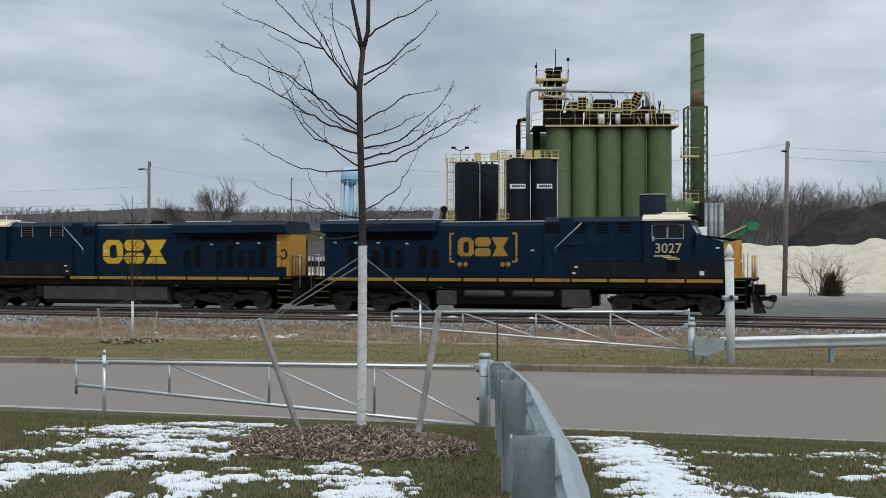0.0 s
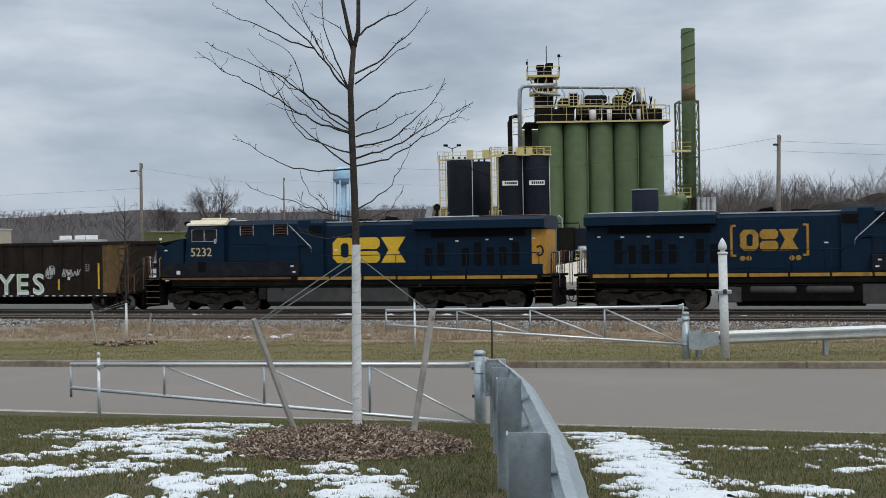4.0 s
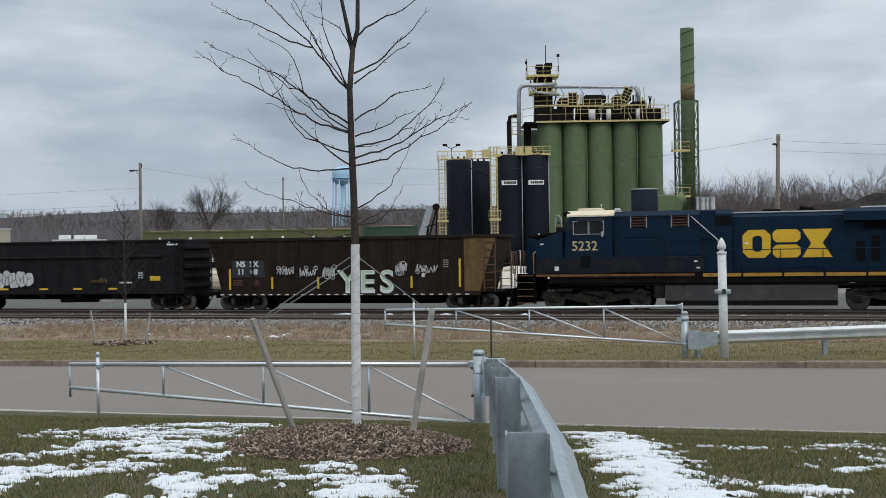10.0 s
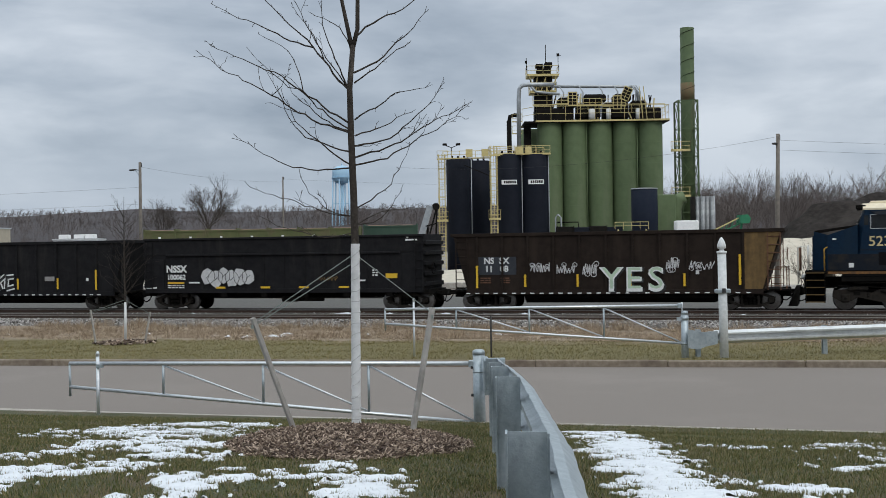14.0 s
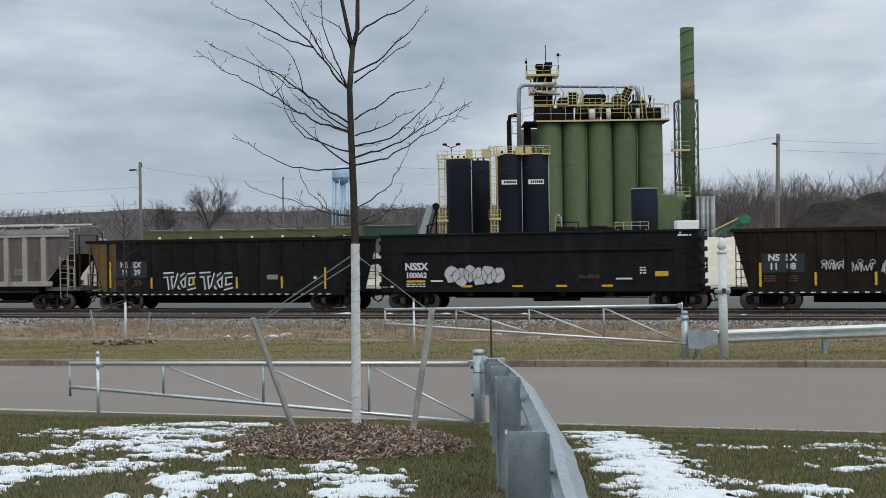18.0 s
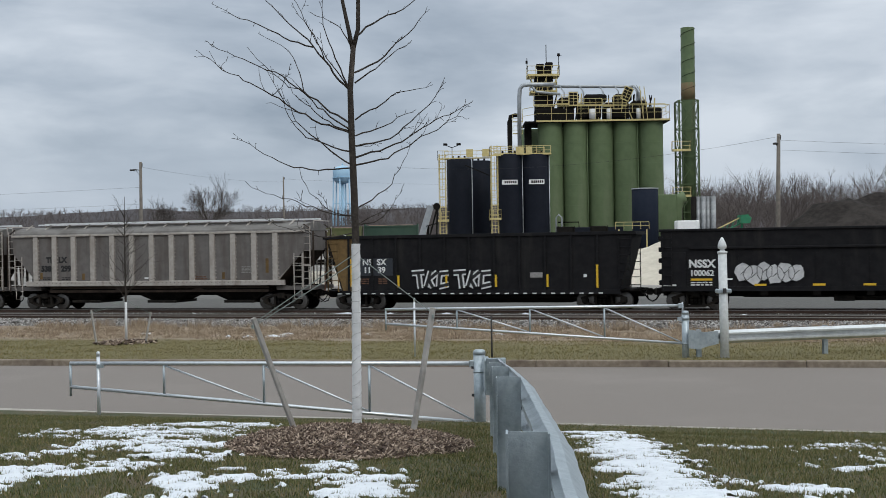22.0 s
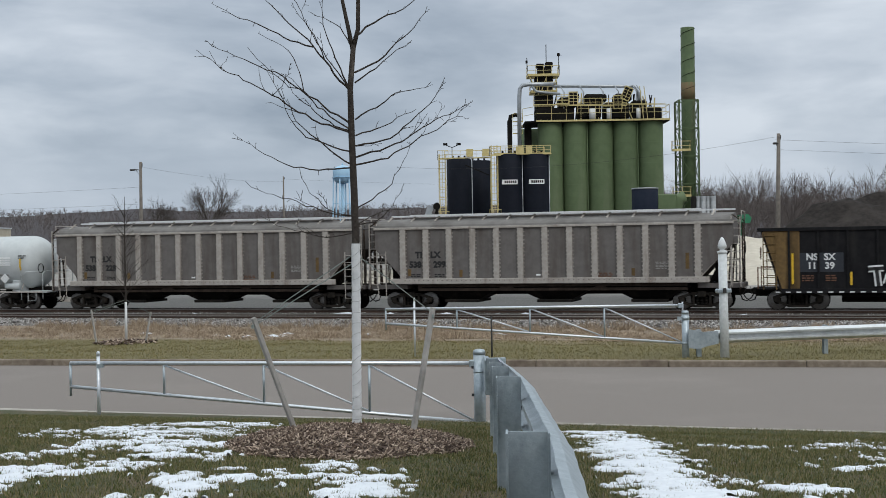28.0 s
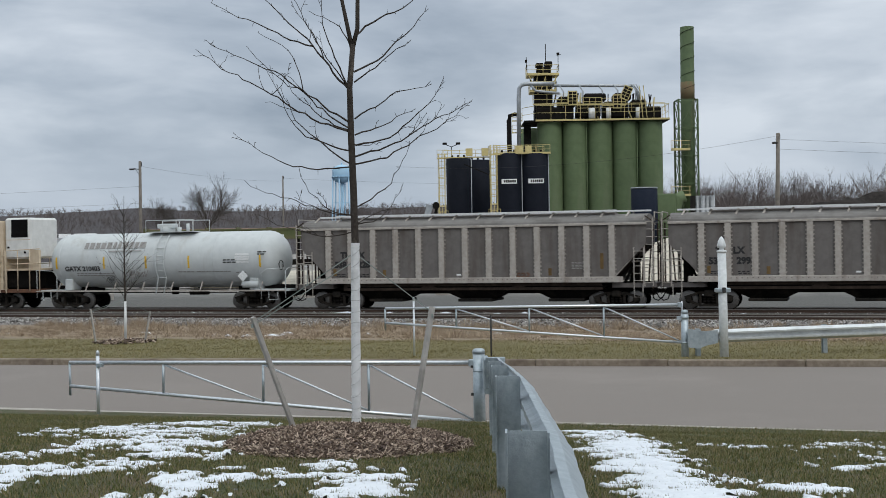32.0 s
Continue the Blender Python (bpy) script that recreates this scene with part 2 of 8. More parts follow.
def make_ground():
    xs, ys = spread(-18, 18, 0.4, 2200), spread(-3, 56, 0.38, 2200)
    b = Build()
    ys = sorted([y for y in ys if abs(y - 28.94) > 0.22] + [28.88 + 0.09, 28.88 + 0.105])
    # rows run along the two road edges
    slope = lambda y: float(np.interp(y, (-7.3, 3.7, 19.95, 28.88, 73, 128), (0, 0.2968, 0.2968, 0.1859, 0.1859, 0)))
    at = lambda x, y: y - slope(y) * max(-55.0, min(55.0, x))
    v = [(x, at(x, y), height(x, at(x, y))) for y in ys for x in xs]
    w = len(xs)
    f = [(j * w + i, j * w + i + 1, j * w + w + i + 1, j * w + w + i) for j in range(len(ys) - 1) for i in range(w - 1)]
    b.add(v, f, True)
    ob = part("ground", b, ground_mat())
    tagged(ob, "damp winter lawn, rough brown verge and pale gravel yard", "ground", kind="structure")


def strip(lo, hi, z, x0=-55, x1=55, n=56):
    """A level band between two lines across the view."""
    b = Build()
    xs = np.linspace(x0, x1, n)
    v = []
    for x in xs:
        v += [(x, lo(x), z - 0.3), (x, lo(x), z), (x, hi(x), z), (x, hi(x), z - 0.3)]
    f = [(4 * i + k, 4 * i + 4 + k, 4 * i + 5 + k, 4 * i + 1 + k) for i in range(n - 1) for k in range(3)]
    return b.add(v, f)


ASPHALT = surf("road_asphalt", (0.167, 0.144, 0.128), (0.212, 0.184, 0.164), 60, 0.85, bump=0.004, bump_scale=160, dirt=(0.228, 0.2, 0.18), dirt_scale=0.22, dirt_low=0.52)
CONCRETE = surf("kerb_concrete", (0.27, 0.225, 0.175), (0.17, 0.135, 0.1), 9, 0.9, bump=0.004, dirt=(0.095, 0.068, 0.052), dirt_scale=1.4, dirt_low=0.46)
PALE_CONCRETE = surf("pale_concrete", (0.42, 0.39, 0.35), (0.33, 0.3, 0.27), 9, 0.9, bump=0.004, dirt=(0.2, 0.17, 0.14), dirt_scale=1.4, dirt_low=0.5)
make_ground()
road = tagged(part("road", strip(lambda x: near_edge(x) + 0.0, lambda x: far_edge(x) + 0.02, 0.0), ASPHALT), "plain grey asphalt road with no markings", "road", kind="structure")


def make_kerbs():
    root = thing("kerb", "weathered tan concrete kerb along the far road edge", "kerb", kind="structure")
    d = Vector((1, -0.1859, 0)).normalized()
    rz = math.degrees(math.atan2(d.y, d.x))
    b = Build().box(-1.495, 1.495, 0, 0.17, -0.25, 0.15, 0.02)
    me = b.mesh("kerb_stone", CONCRETE)
    for k in range(-14, 15):
        x = 0.6 + k * 3.0 * d.x
        ob = new("kerb_stone", me)
        ob.parent = root
        ob.matrix_basis = pose(x, far_edge(x), 0.004 * math.sin(k * 2.3), 0, 0, rz)
    # worn flush edge on the near side
    root = thing("gutter", "pale concrete gutter along the near road edge", "gutter", kind="structure")
    d = Vector((1, -0.2968, 0)).normalized()
    rz = math.degrees(math.atan2(d.y, d.x))
    me = Build().box(-1.49, 1.49, -0.22, 0.02, -0.2, 0.012, 0.01).mesh("gutter_stone", PALE_CONCRETE)
    for k in range(-14, 15):
        x = 0.9 + k * 3.0 * d.x
        ob = new("gutter_stone", me)
        ob.parent = root
        ob.matrix_basis = pose(x, near_edge(x), 0.004 * math.cos(k * 1.9), 0, 0, rz)


make_kerbs()
# ---- lawn, snow and mulch ----
def stuff(name, v, f, mat, label, category, smooth=False):
    me = bpy.data.meshes.new(name)
    me.from_pydata(v, [], f)
    if smooth:
        me.polygons.foreach_set("use_smooth", [True] * len(f))
    me.materials.append(mat)
    me.update()
    return tagged(new(name, me), label, category, kind="stuff")


def island_mat(name, stops, rough=0.8, spec=0.3):
    """Colours picked piece by piece."""
    m = bpy.data.materials.new(name)
    m.use_nodes = True
    n, l = m.node_tree.nodes, m.node_tree.links
    g, r = n.new("ShaderNodeNewGeometry"), n.new("ShaderNodeValToRGB")
    e = r.color_ramp.elements
    while len(e) < len(stops):
        e.new(0.5)
    for k, c in enumerate(stops):
        e[k].position, e[k].color = k / max(1, len(stops) - 1), (*c, 1)
    l.new(g.outputs["Random Per Island"], r.inputs[0])
    l.new(r.outputs[0], n["Principled BSDF"].inputs["Base Color"])
    n["Principled BSDF"].inputs["Roughness"].default_value = rough
    n["Principled BSDF"].inputs["Specular IOR Level"].default_value = spec
    return m


GRASS = island_mat("grass_blades", [(0.022, 0.038, 0.008), (0.06, 0.082, 0.019), (0.1, 0.115, 0.03), (0.17, 0.14, 0.058), (0.29, 0.225, 0.125), (0.04, 0.06, 0.014)])
VERGE = island_mat("verge_blades", [(0.085, 0.078, 0.025), (0.155, 0.134, 0.046), (0.21, 0.175, 0.07), (0.31, 0.24, 0.115)])
STRAW = island_mat("dead_stalks", [(0.095, 0.068, 0.047), (0.22, 0.16, 0.108), (0.33, 0.25, 0.17), (0.48, 0.385, 0.275), (0.14, 0.096, 0.07)])
CHIPS = island_mat("bark_mulch", [(0.03, 0.019, 0.014), (0.075, 0.05, 0.037), (0.125, 0.086, 0.063), (0.2, 0.15, 0.115), (0.48, 0.38, 0.3), (0.06, 0.04, 0.03)], 0.9)
STONES = island_mat("ballast_stones", [(0.05, 0.045, 0.042), (0.16, 0.15, 0.14), (0.28, 0.265, 0.25), (0.52, 0.5, 0.48), (0.1, 0.082, 0.07)], 0.9)
SNOW = surf("old_snow", (0.74, 0.77, 0.81), (0.62, 0.65, 0.7), 12, 0.7, bump=0.008, bump_scale=45, spec=0.2)

MULCH = (-0.97, 12.85)
MULCH_WIDE, MULCH_DEEP = 1.2, 2.5


def mulch_lift(x, y):
    d = math.hypot((x - MULCH[0]) / MULCH_WIDE, (y - MULCH[1]) / MULCH_DEEP)
    return 0.165 * (1 - d * d) ** 0.8 * (1 + 0.18 * noise.noise(Vector((x * 3, y * 3, 2)))) if d < 1 else 0.0


# drifts that are melting away: from, to, half width, how whole they still are
DRIFTS = [((-3.8, 16.65), (-2.7, 17.11), 0.55, 0.36),
          ((-4.0, 14.46), (-2.7, 14.46), 0.7, 0.46),
          ((-3.2, 12.08), (-2.4, 12.08), 0.6, 0.45),
          ((-2.5, 10.07), (-2.1, 10.8), 0.5, 0.38),
          ((-3.2, 8.69), (-2.4, 9.52), 0.36, 0.5),
          ((-1.9, 8.42), (-1.0, 9.15), 0.5, 0.4),
          ((-0.75, 9.42), (-0.45, 7.5), 0.4, 0.5),
          ((2.0, 16.47), (2.0, 13.36), 0.46, 0.58),
          ((1.9, 13.36), (1.5, 7.69), 0.45, 0.66),
          ((2.3, 8.23), (2.4, 8.23), 0.3, 0.45),
          ((2.9, 13.36), (3.4, 12.81), 0.3, 0.26),
          ((4.0, 13.18), (4.9, 14.46), 0.55, 0.22),
          ((3.3, 10.43), (4.4, 11.71), 0.5, 0.18),
          ((-4.6, 10.8), (-3.6, 10.25), 0.35, 0.15)]


def snow_depth(x, y):
    """Above zero where old snow still lies."""
    if mulch_lift(x, y) > 0.004 or y > near_edge(x) - 0.3:
        return -1
    base = -1.0
    for (ax, ay), (bx, by), w, full in DRIFTS:
        dx, dy = bx - ax, by - ay
        k = min(1.0, max(0.0, ((x - ax) * dx + (y - ay) * dy) / (dx * dx + dy * dy)))
        d = math.hypot(x - ax - k * dx, (y - ay - k * dy) * 0.44) / w
        base = max(base, full - 0.42 * d * d)
    if base < -0.4:
        return -1
    n = noise.fractal(Vector((x * 2.7, y * 2.84, 1.7)), 0.42, 2.2, 6) * 0.30 + noise.noise(Vector((x * 13, y * 12, 5.0))) * 0.19
    return base * 0.60 + n * 1.15 - 0.275


def make_snow():
    step = 0.024
    v, f, at = [], [], {}
    xs, ys = np.arange(-6.6, 6.6, step), np.arange(6.8, 19.0, step * 1.83)
    val = {}
    for i, x in enumerate(xs):
        for j, y in enumerate(ys):
            if abs(x) < 0.372 * y + 0.3:
                d = snow_depth(x, y)
                if d > -0.25:
                    val[i, j] = d
    for (i, j), d in val.items():
        q = [(i, j), (i + 1, j), (i + 1, j + 1), (i, j + 1)]
        if all(k in val for k in q) and max(val[k] for k in q) > 0:
            for k in q:
                if k not in at:
                    at[k] = len(v)
                    x, y = float(xs[k[0]]), float(ys[k[1]])
                    d = val[k]
                    lift = 0.012 + 0.018 * min(1.0, d * 3) ** 0.5 + 0.006 * noise.noise(Vector((x * 17, y * 17, 3))) if d > 0 else 0.012 + d * 0.4
                    v.append((x, y, height(x, y) + lift))
            f.append(tuple(at[k] for k in q))
    stuff("snow", v, f, SNOW, "thin patches of old snow melting on the lawn", "snow", True)


make_snow()


def blades(name, count, place, tall, wide, mat, label, seed, lean=0.5):
    rng = np.random.default_rng(seed)
    v, f = [], []
    made = 0
    while made < count:
        x, y = place(rng)
        if x is None:
            continue
        z = height(x, y)
        h = tall * rng.uniform(0.5, 1.25)
        a = rng.uniform(0, 6.283)
        w = wide * rng.uniform(0.6, 1.3)
        dx, dy = math.cos(a) * w, math.sin(a) * w
        lx, ly = rng.normal(0, lean) * h, rng.normal(0, lean) * h
        o = len(v)
        v += [(x - dx, y - dy, z - 0.01), (x + dx, y + dy, z - 0.01), (x + lx, y + ly, z + h)]
        f.append((o, o + 1, o + 2))
        made += 1
    return stuff(name, v, f, mat, label, "grass")


def lawn_place(rng):
    y = 6.6 + 13.6 * rng.uniform() ** 0.9
    x = rng.uniform(-1, 1) * (0.393 * y + 0.4)
    if y > near_edge(x) - 0.12 or mulch_lift(x, y) > 0.015:
        return None, None
    if snow_depth(x, y) > 0.0 and rng.uniform() < 0.93:
        return None, None
    return x, y


def verge_place(rng):
    x = rng.uniform(-20, 18)
    y = far_edge(x) + 0.25 + rng.uniform() * 8.0
    return (x, y) if abs(x) < 0.393 * y + 1 else (None, None)


def brush_place(rng):
    q = 35.4 + 15.4 * rng.uniform() ** 0.85
    u = rng.uniform(-36, 9)
    p = ALONG * u + ACROSS * q
    if p.y < far_edge(p.x) + 5.5 or noise.noise(Vector((p.x * 0.55, p.y * 0.44, 2.0))) < -0.2 + 0.4 * rng.uniform():
        return None, None
    return p.x, p.y


blades("grass", 230000, lawn_place, 0.034, 0.0036, GRASS, "short damp winter grass on the lawn", 1)
blades("verge_grass", 60000, verge_place, 0.045, 0.008, VERGE, "yellowish short grass of the far verge", 2)
blades("brush", 70000, brush_place, 0.12, 0.011, STRAW, "tangled brown dead weeds beside the tracks", 3, 1.5)


def weed_clumps():
    """Taller brown tufts, each a burst of stalks."""
    rng = random.Random(19)
    v, f = [], []
    for k in range(330):
        u, q = rng.uniform(-36, 9), rng.uniform(38, 48) if k < 150 else rng.gauss(49.8, 1.1)
        p = ALONG * u + ACROSS * q
        if p.y < far_edge(p.x) + 6.6:
            continue
        z, big = height(p.x, p.y), rng.uniform(0.3, 1.0) * (0.8 if k < 150 else 1.0)
        for _ in range(60):
            a, s = rng.uniform(0, 6.283), rng.uniform(0, 0.45) * big
            x, y = p.x + s * math.cos(a), p.y + s * math.sin(a)
            h = rng.uniform(0.12, 0.6) * big
            o = len(v)
            w = 0.009
            v += [(x - w, y, z), (x + w, y, z), (x + rng.gauss(0, 0.5) * h + 0.35 * s * math.cos(a), y + rng.gauss(0, 0.4) * h, z + h)]
            f.append((o, o + 1, o + 2))
    stuff("weeds", v, f, STRAW, "tufts of brown dead weeds beside the tracks", "weeds")


weed_clumps()


def make_mulch():
    b = Build()
    n, rings = 40, 9
    v = []
    for r in range(rings + 1):
        for k in range(n):
            a = 2 * math.pi * k / n
            q = r / rings * 1.02
            x, y = MULCH[0] + MULCH_WIDE * q * math.cos(a), MULCH[1] + MULCH_DEEP * q * math.sin(a)
            v.append((x, y, height(x, y) + mulch_lift(x, y) + (0.012 if r < rings else -0.05)))
    f = [(r * n + k, r * n + (k + 1) % n, (r + 1) * n + (k + 1) % n, (r + 1) * n + k) for r in range(rings) for k in range(n)]
    b.add(v, f, True)
    root = part("mulch_bed", b, surf("mulch_base", (0.06, 0.038, 0.03), (0.11, 0.075, 0.058), 25, 0.95, bump=0.015))
    tagged(root, "round mound of brown bark mulch under the young tree", "mulch bed")
    rng = random.Random(4)
    v, f = [], []
    for _ in range(9000):
        a, q = rng.uniform(0, 6.283), math.sqrt(rng.uniform(0, 1)) * 1.04
        x, y = MULCH[0] + MULCH_WIDE * q * math.cos(a), MULCH[1] + MULCH_DEEP * q * math.sin(a)
        z = height(x, y) + mulch_lift(x, y) + 0.02
        l, w, t = rng.uniform(0.01, 0.042), rng.uniform(0.003, 0.009), 0.004
        m = Matrix.Translation((x, y, z)) @ Euler((rng.uniform(-.9, .9), rng.uniform(-.8, .8), rng.uniform(0, 6.28))).to_matrix().to_4x4()
        o = len(v)
        v += [m @ Vector(p) for p in ((-l, -w, -t), (l, -w * 0.6, -t), (l, w, -t), (-l, w * 0.7, -t), (-l, -w, t), (l, -w * 0.6, t), (l, w, t), (-l, w * 0.7, t))]
        f += [(o + 4, o + 5, o + 6, o + 7), (o, o + 1, o + 5, o + 4), (o + 1, o + 2, o + 6, o + 5), (o + 2, o + 3, o + 7, o + 6), (o + 3, o, o + 4, o + 7)]
    me = bpy.data.meshes.new("bark_layer")
    me.from_pydata(v, [], f)
    me.materials.append(CHIPS)
    ob = new("bark_layer", me)
    ob.parent = root
    tagged(ob, "loose bark chips", kind="stuff")


make_mulch()
# ---- gates, guardrails, posts ----
ZINC = surf("galvanised_steel", (0.44, 0.49, 0.52), (0.32, 0.37, 0.40), 14, 0.42, 0.65, bump=0.003, dirt=(0.2, 0.235, 0.255), dirt_scale=2.2, dirt_low=0.52)
PIPE = surf("galvanised_pipe", (0.66, 0.68, 0.70), (0.54, 0.57, 0.6), 20, 0.36, 0.75, dirt=(0.38, 0.4, 0.41), dirt_scale=2.5, dirt_low=0.58)
PALE = surf("weathered_white_paint", (0.66, 0.68, 0.68), (0.52, 0.54, 0.54), 12, 0.6, 0.1, dirt=(0.36, 0.36, 0.34), dirt_scale=1.5, dirt_low=0.56, streak=True)
RAIL_ZINC = surf("bright_zinc_beam", (0.68, 0.70, 0.71), (0.57, 0.59, 0.60), 10, 0.32, 0.35, dirt=(0.3, 0.32, 0.33), dirt_scale=1.0, dirt_low=0.56)
DARK_STEEL = surf("dark_steel", (0.03, 0.03, 0.032), (0.06, 0.055, 0.05), 20, 0.7, 0.3)


def swing_gate(name, hinge, tip, top, drop, posts, brace_dir, label):
    """A tapered tube gate that hangs from hinge: a level top rail, a rising bottom rail, uprights and diagonals."""
    hx, hy, hz = hinge
    tx, ty = tip
    root = thing(name, label, "gate", "road gates", m=pose(hx, hy, hz))
    d = Vector((tx - hx, ty - hy, 0))
    L = d.length
    e = d.normalized()
    at = lambda s, z: e * s + Vector((0, 0, z))
    low = lambda s: drop[0] + (drop[1] - drop[0]) * s / L
    part("top_rail", Build().tube([at(0.08, top[0]), at(L, top[1])], 0.033, 10), PIPE, root)
    part("bottom_rail", Build().tube([at(0.08, low(0)), at(L, low(L))], 0.03, 10), PIPE, root)
    tp = lambda s: top[0] + (top[1] - top[0]) * s / L
    for k, s in enumerate(posts):
        part("upright", Build().tube([at(s, low(s) - (0.16 if k == len(posts) - 1 else 0)), at(s, tp(s))], 0.022, 8), ZINC, root)
    prev = 0.1
    for s in posts[:-1]:
        part("diagonal", Build().tube([at(prev, low(prev) + 0.02), at(s, tp(s) - 0.03)], 0.018, 8), PIPE, root)
        prev = s
    part("hinge_plate", Build().box(0.05, 0.16, -0.05, 0.05, top[0] - 0.06, top[0] + 0.05, 0.01, Matrix.Rotation(math.atan2(e.y, e.x), 4, "Z")), ZINC, root)
    return root


def pipe_post(name, x, y, z, h, r, mat, label, cap=True, group=""):
    root = thing(name, label, "post", group, m=pose(x, y, z))
    part("shaft", Build().cyl(0, 0, -0.4, h, r, n=20), mat, root)
    if cap:
        part("cap", Build().spin([(r * 1.03, h - 0.05), (r * 1.03, h), (r * 0.9, h + 0.022), (r * 0.55, h + 0.035), (0.004, h + 0.04)], 20), mat, root)
    return root


# near gate, along the near edge of the road
g = pipe_post("gate_post", 0.54, 19.69, 0.0, 1.13, 0.096, ZINC, "thick galvanised gate hinge post with a domed cap")
for z in (0.42, 0.86):
    part("hinge_bolt", Build().box(-0.13, -0.09, -0.03, 0.03, z, z + 0.04), DARK_STEEL, g)
part("band", Build().cyl(0, 0, 0.80, 0.82, 0.1, n=20), ZINC, g)
swing_gate("swing_gate", (0.54, 19.69, 0.0), (-6.43, 21.26), (0.94, 0.90), (0.0, 0.50), (1.821, 3.632, 5.413, 7.142), 1, "open galvanised tube swing gate beside the near road edge")
g = pipe_post("gate_rest", -5.89, 21.05, 0.0, 1.08, 0.03, PIPE, "slim galvanised post holding the open gate", cap=True)
part("clip", Build().box(-0.02, 0.09, -0.05, 0.05, 0.84, 0.9), ZINC, g)
# far gate, along the far verge
g = pipe_post("gate_post", 5.665, 29.22, 0.1, 1.06, 0.085, ZINC, "galvanised gate hinge post on the far verge", cap=True)
part("collar", Build().cyl(0, 0, 0.88, 0.96, 0.096, n=20).box(-0.18, -0.05, -0.05, 0.05, 0.87, 0.95), ZINC, g)
part("pin", Build().cyl(-0.06, 0, 0.95, 1.3, 0.02), PIPE, g)
part("lower_collar", Build().cyl(0, 0, 0.3, 0.35, 0.093, n=20), ZINC, g)
swing_gate("swing_gate", (5.665, 29.22, 0.1), (-1.45, 30.51), (1.22, 1.17), (0.33, 0.82), (1.891, 3.671, 5.457, 7.227), 1, "open galvanised tube swing gate on the far verge")
pipe_post("gate_rest", -0.74, 30.38, 0.06, 1.45, 0.025, PIPE, "slim galvanised post holding the far gate")
g = pipe_post("stake", 1.13, 30.01, 0.1, 1.0, 0.022, DARK_STEEL, "thin dark steel stake under the far gate", cap=False)
# tall pale post with a pointed cap
g = thing("tall_post", "tall white-painted steel post with a pointed finial", "post", m=pose(6.56, 29.1, 0.1, 0, -0.6, 0))
part("shaft", Build().cyl(0, 0, -0.3, 2.45, 0.105, 0.1, n=20), PALE, g)
part("finial", Build().spin([(0.11, 2.43), (0.12, 2.45), (0.12, 2.48), (0.055, 2.5), (0.055, 2.535), (0.1, 2.555), (0.105, 2.61), (0.08, 2.70), (0.04, 2.78), (0.004, 2.82)], 16), PALE, g)
part("band", Build().box(-0.17, 0.17, -0.13, 0.13, 1.5, 1.6, 0.02), ZINC, g)
part("lock", Build().box(-0.04, 0.04, -0.17, -0.12, 1.5, 1.62, 0.01), DARK_STEEL, g)


def w_beam(path, z0, face, dent=0.0, k=0.115):
    """A corrugated guardrail beam along points; face: which way its ridges look."""
    prof = [(0.0, 0.0), (0.03, 0.008), (k, 0.06), (k + 0.005, 0.098), (0.03, 0.128), (0.0, 0.138), (0.0, 0.174), (0.03, 0.184), (k, 0.216), (k + 0.005, 0.252), (0.03, 0.304), (0.0, 0.312)]
    back = [(d - 0.006, z) for d, z in prof][::-1]
    prof = prof + back
    b = Build()
    n = len(prof)
    v = []
    fine = []
    for p, q in zip(path, path[1:]):
        m = max(1, int((Vector(q) - Vector(p)).length / 0.07)) if dent else 1
        fine += [Vector(p).lerp(Vector(q), k / m) for k in range(m)]
    path = fine + [Vector(path[-1])]
    for i, p in enumerate(path):
        p = Vector(p)
        d = (Vector(path[min(i + 1, len(path) - 1)]) - Vector(path[max(0, i - 1)])).normalized()
        side = Vector((d.y, -d.x, 0)) * face
        for q, z in prof:
            o = p + side * q + Vector((0, 0, z + z0))
            if dent:
                at = Vector((o.y * 4.5, z * 9, 1))
                o += side * dent * noise.noise(at) + Vector((0, 0, 0.8 * dent * noise.noise(at * 1.7)))
            v.append(o)
    f = [(i * n + k, i * n + (k + 1) % n, (i + 1) * n + (k + 1) % n, (i + 1) * n + k) for i in range(len(path) - 1) for k in range(n)]
    f += [tuple(range(n)), tuple((len(path) - 1) * n + k for k in range(n - 1, -1, -1))]
    return b.add(v, f)


def i_post(h, deep=0.152, wide=0.1):
    """A rolled steel post, its web across x."""
    return Build().box(-deep / 2, deep / 2, -0.004, 0.004, -0.9, h).box(-deep / 2 - 0.004, -deep / 2 + 0.004, -wide / 2, wide / 2, -0.9, h).box(deep / 2 - 0.004, deep / 2 + 0.004, -wide / 2, wide / 2, -0.9, h)


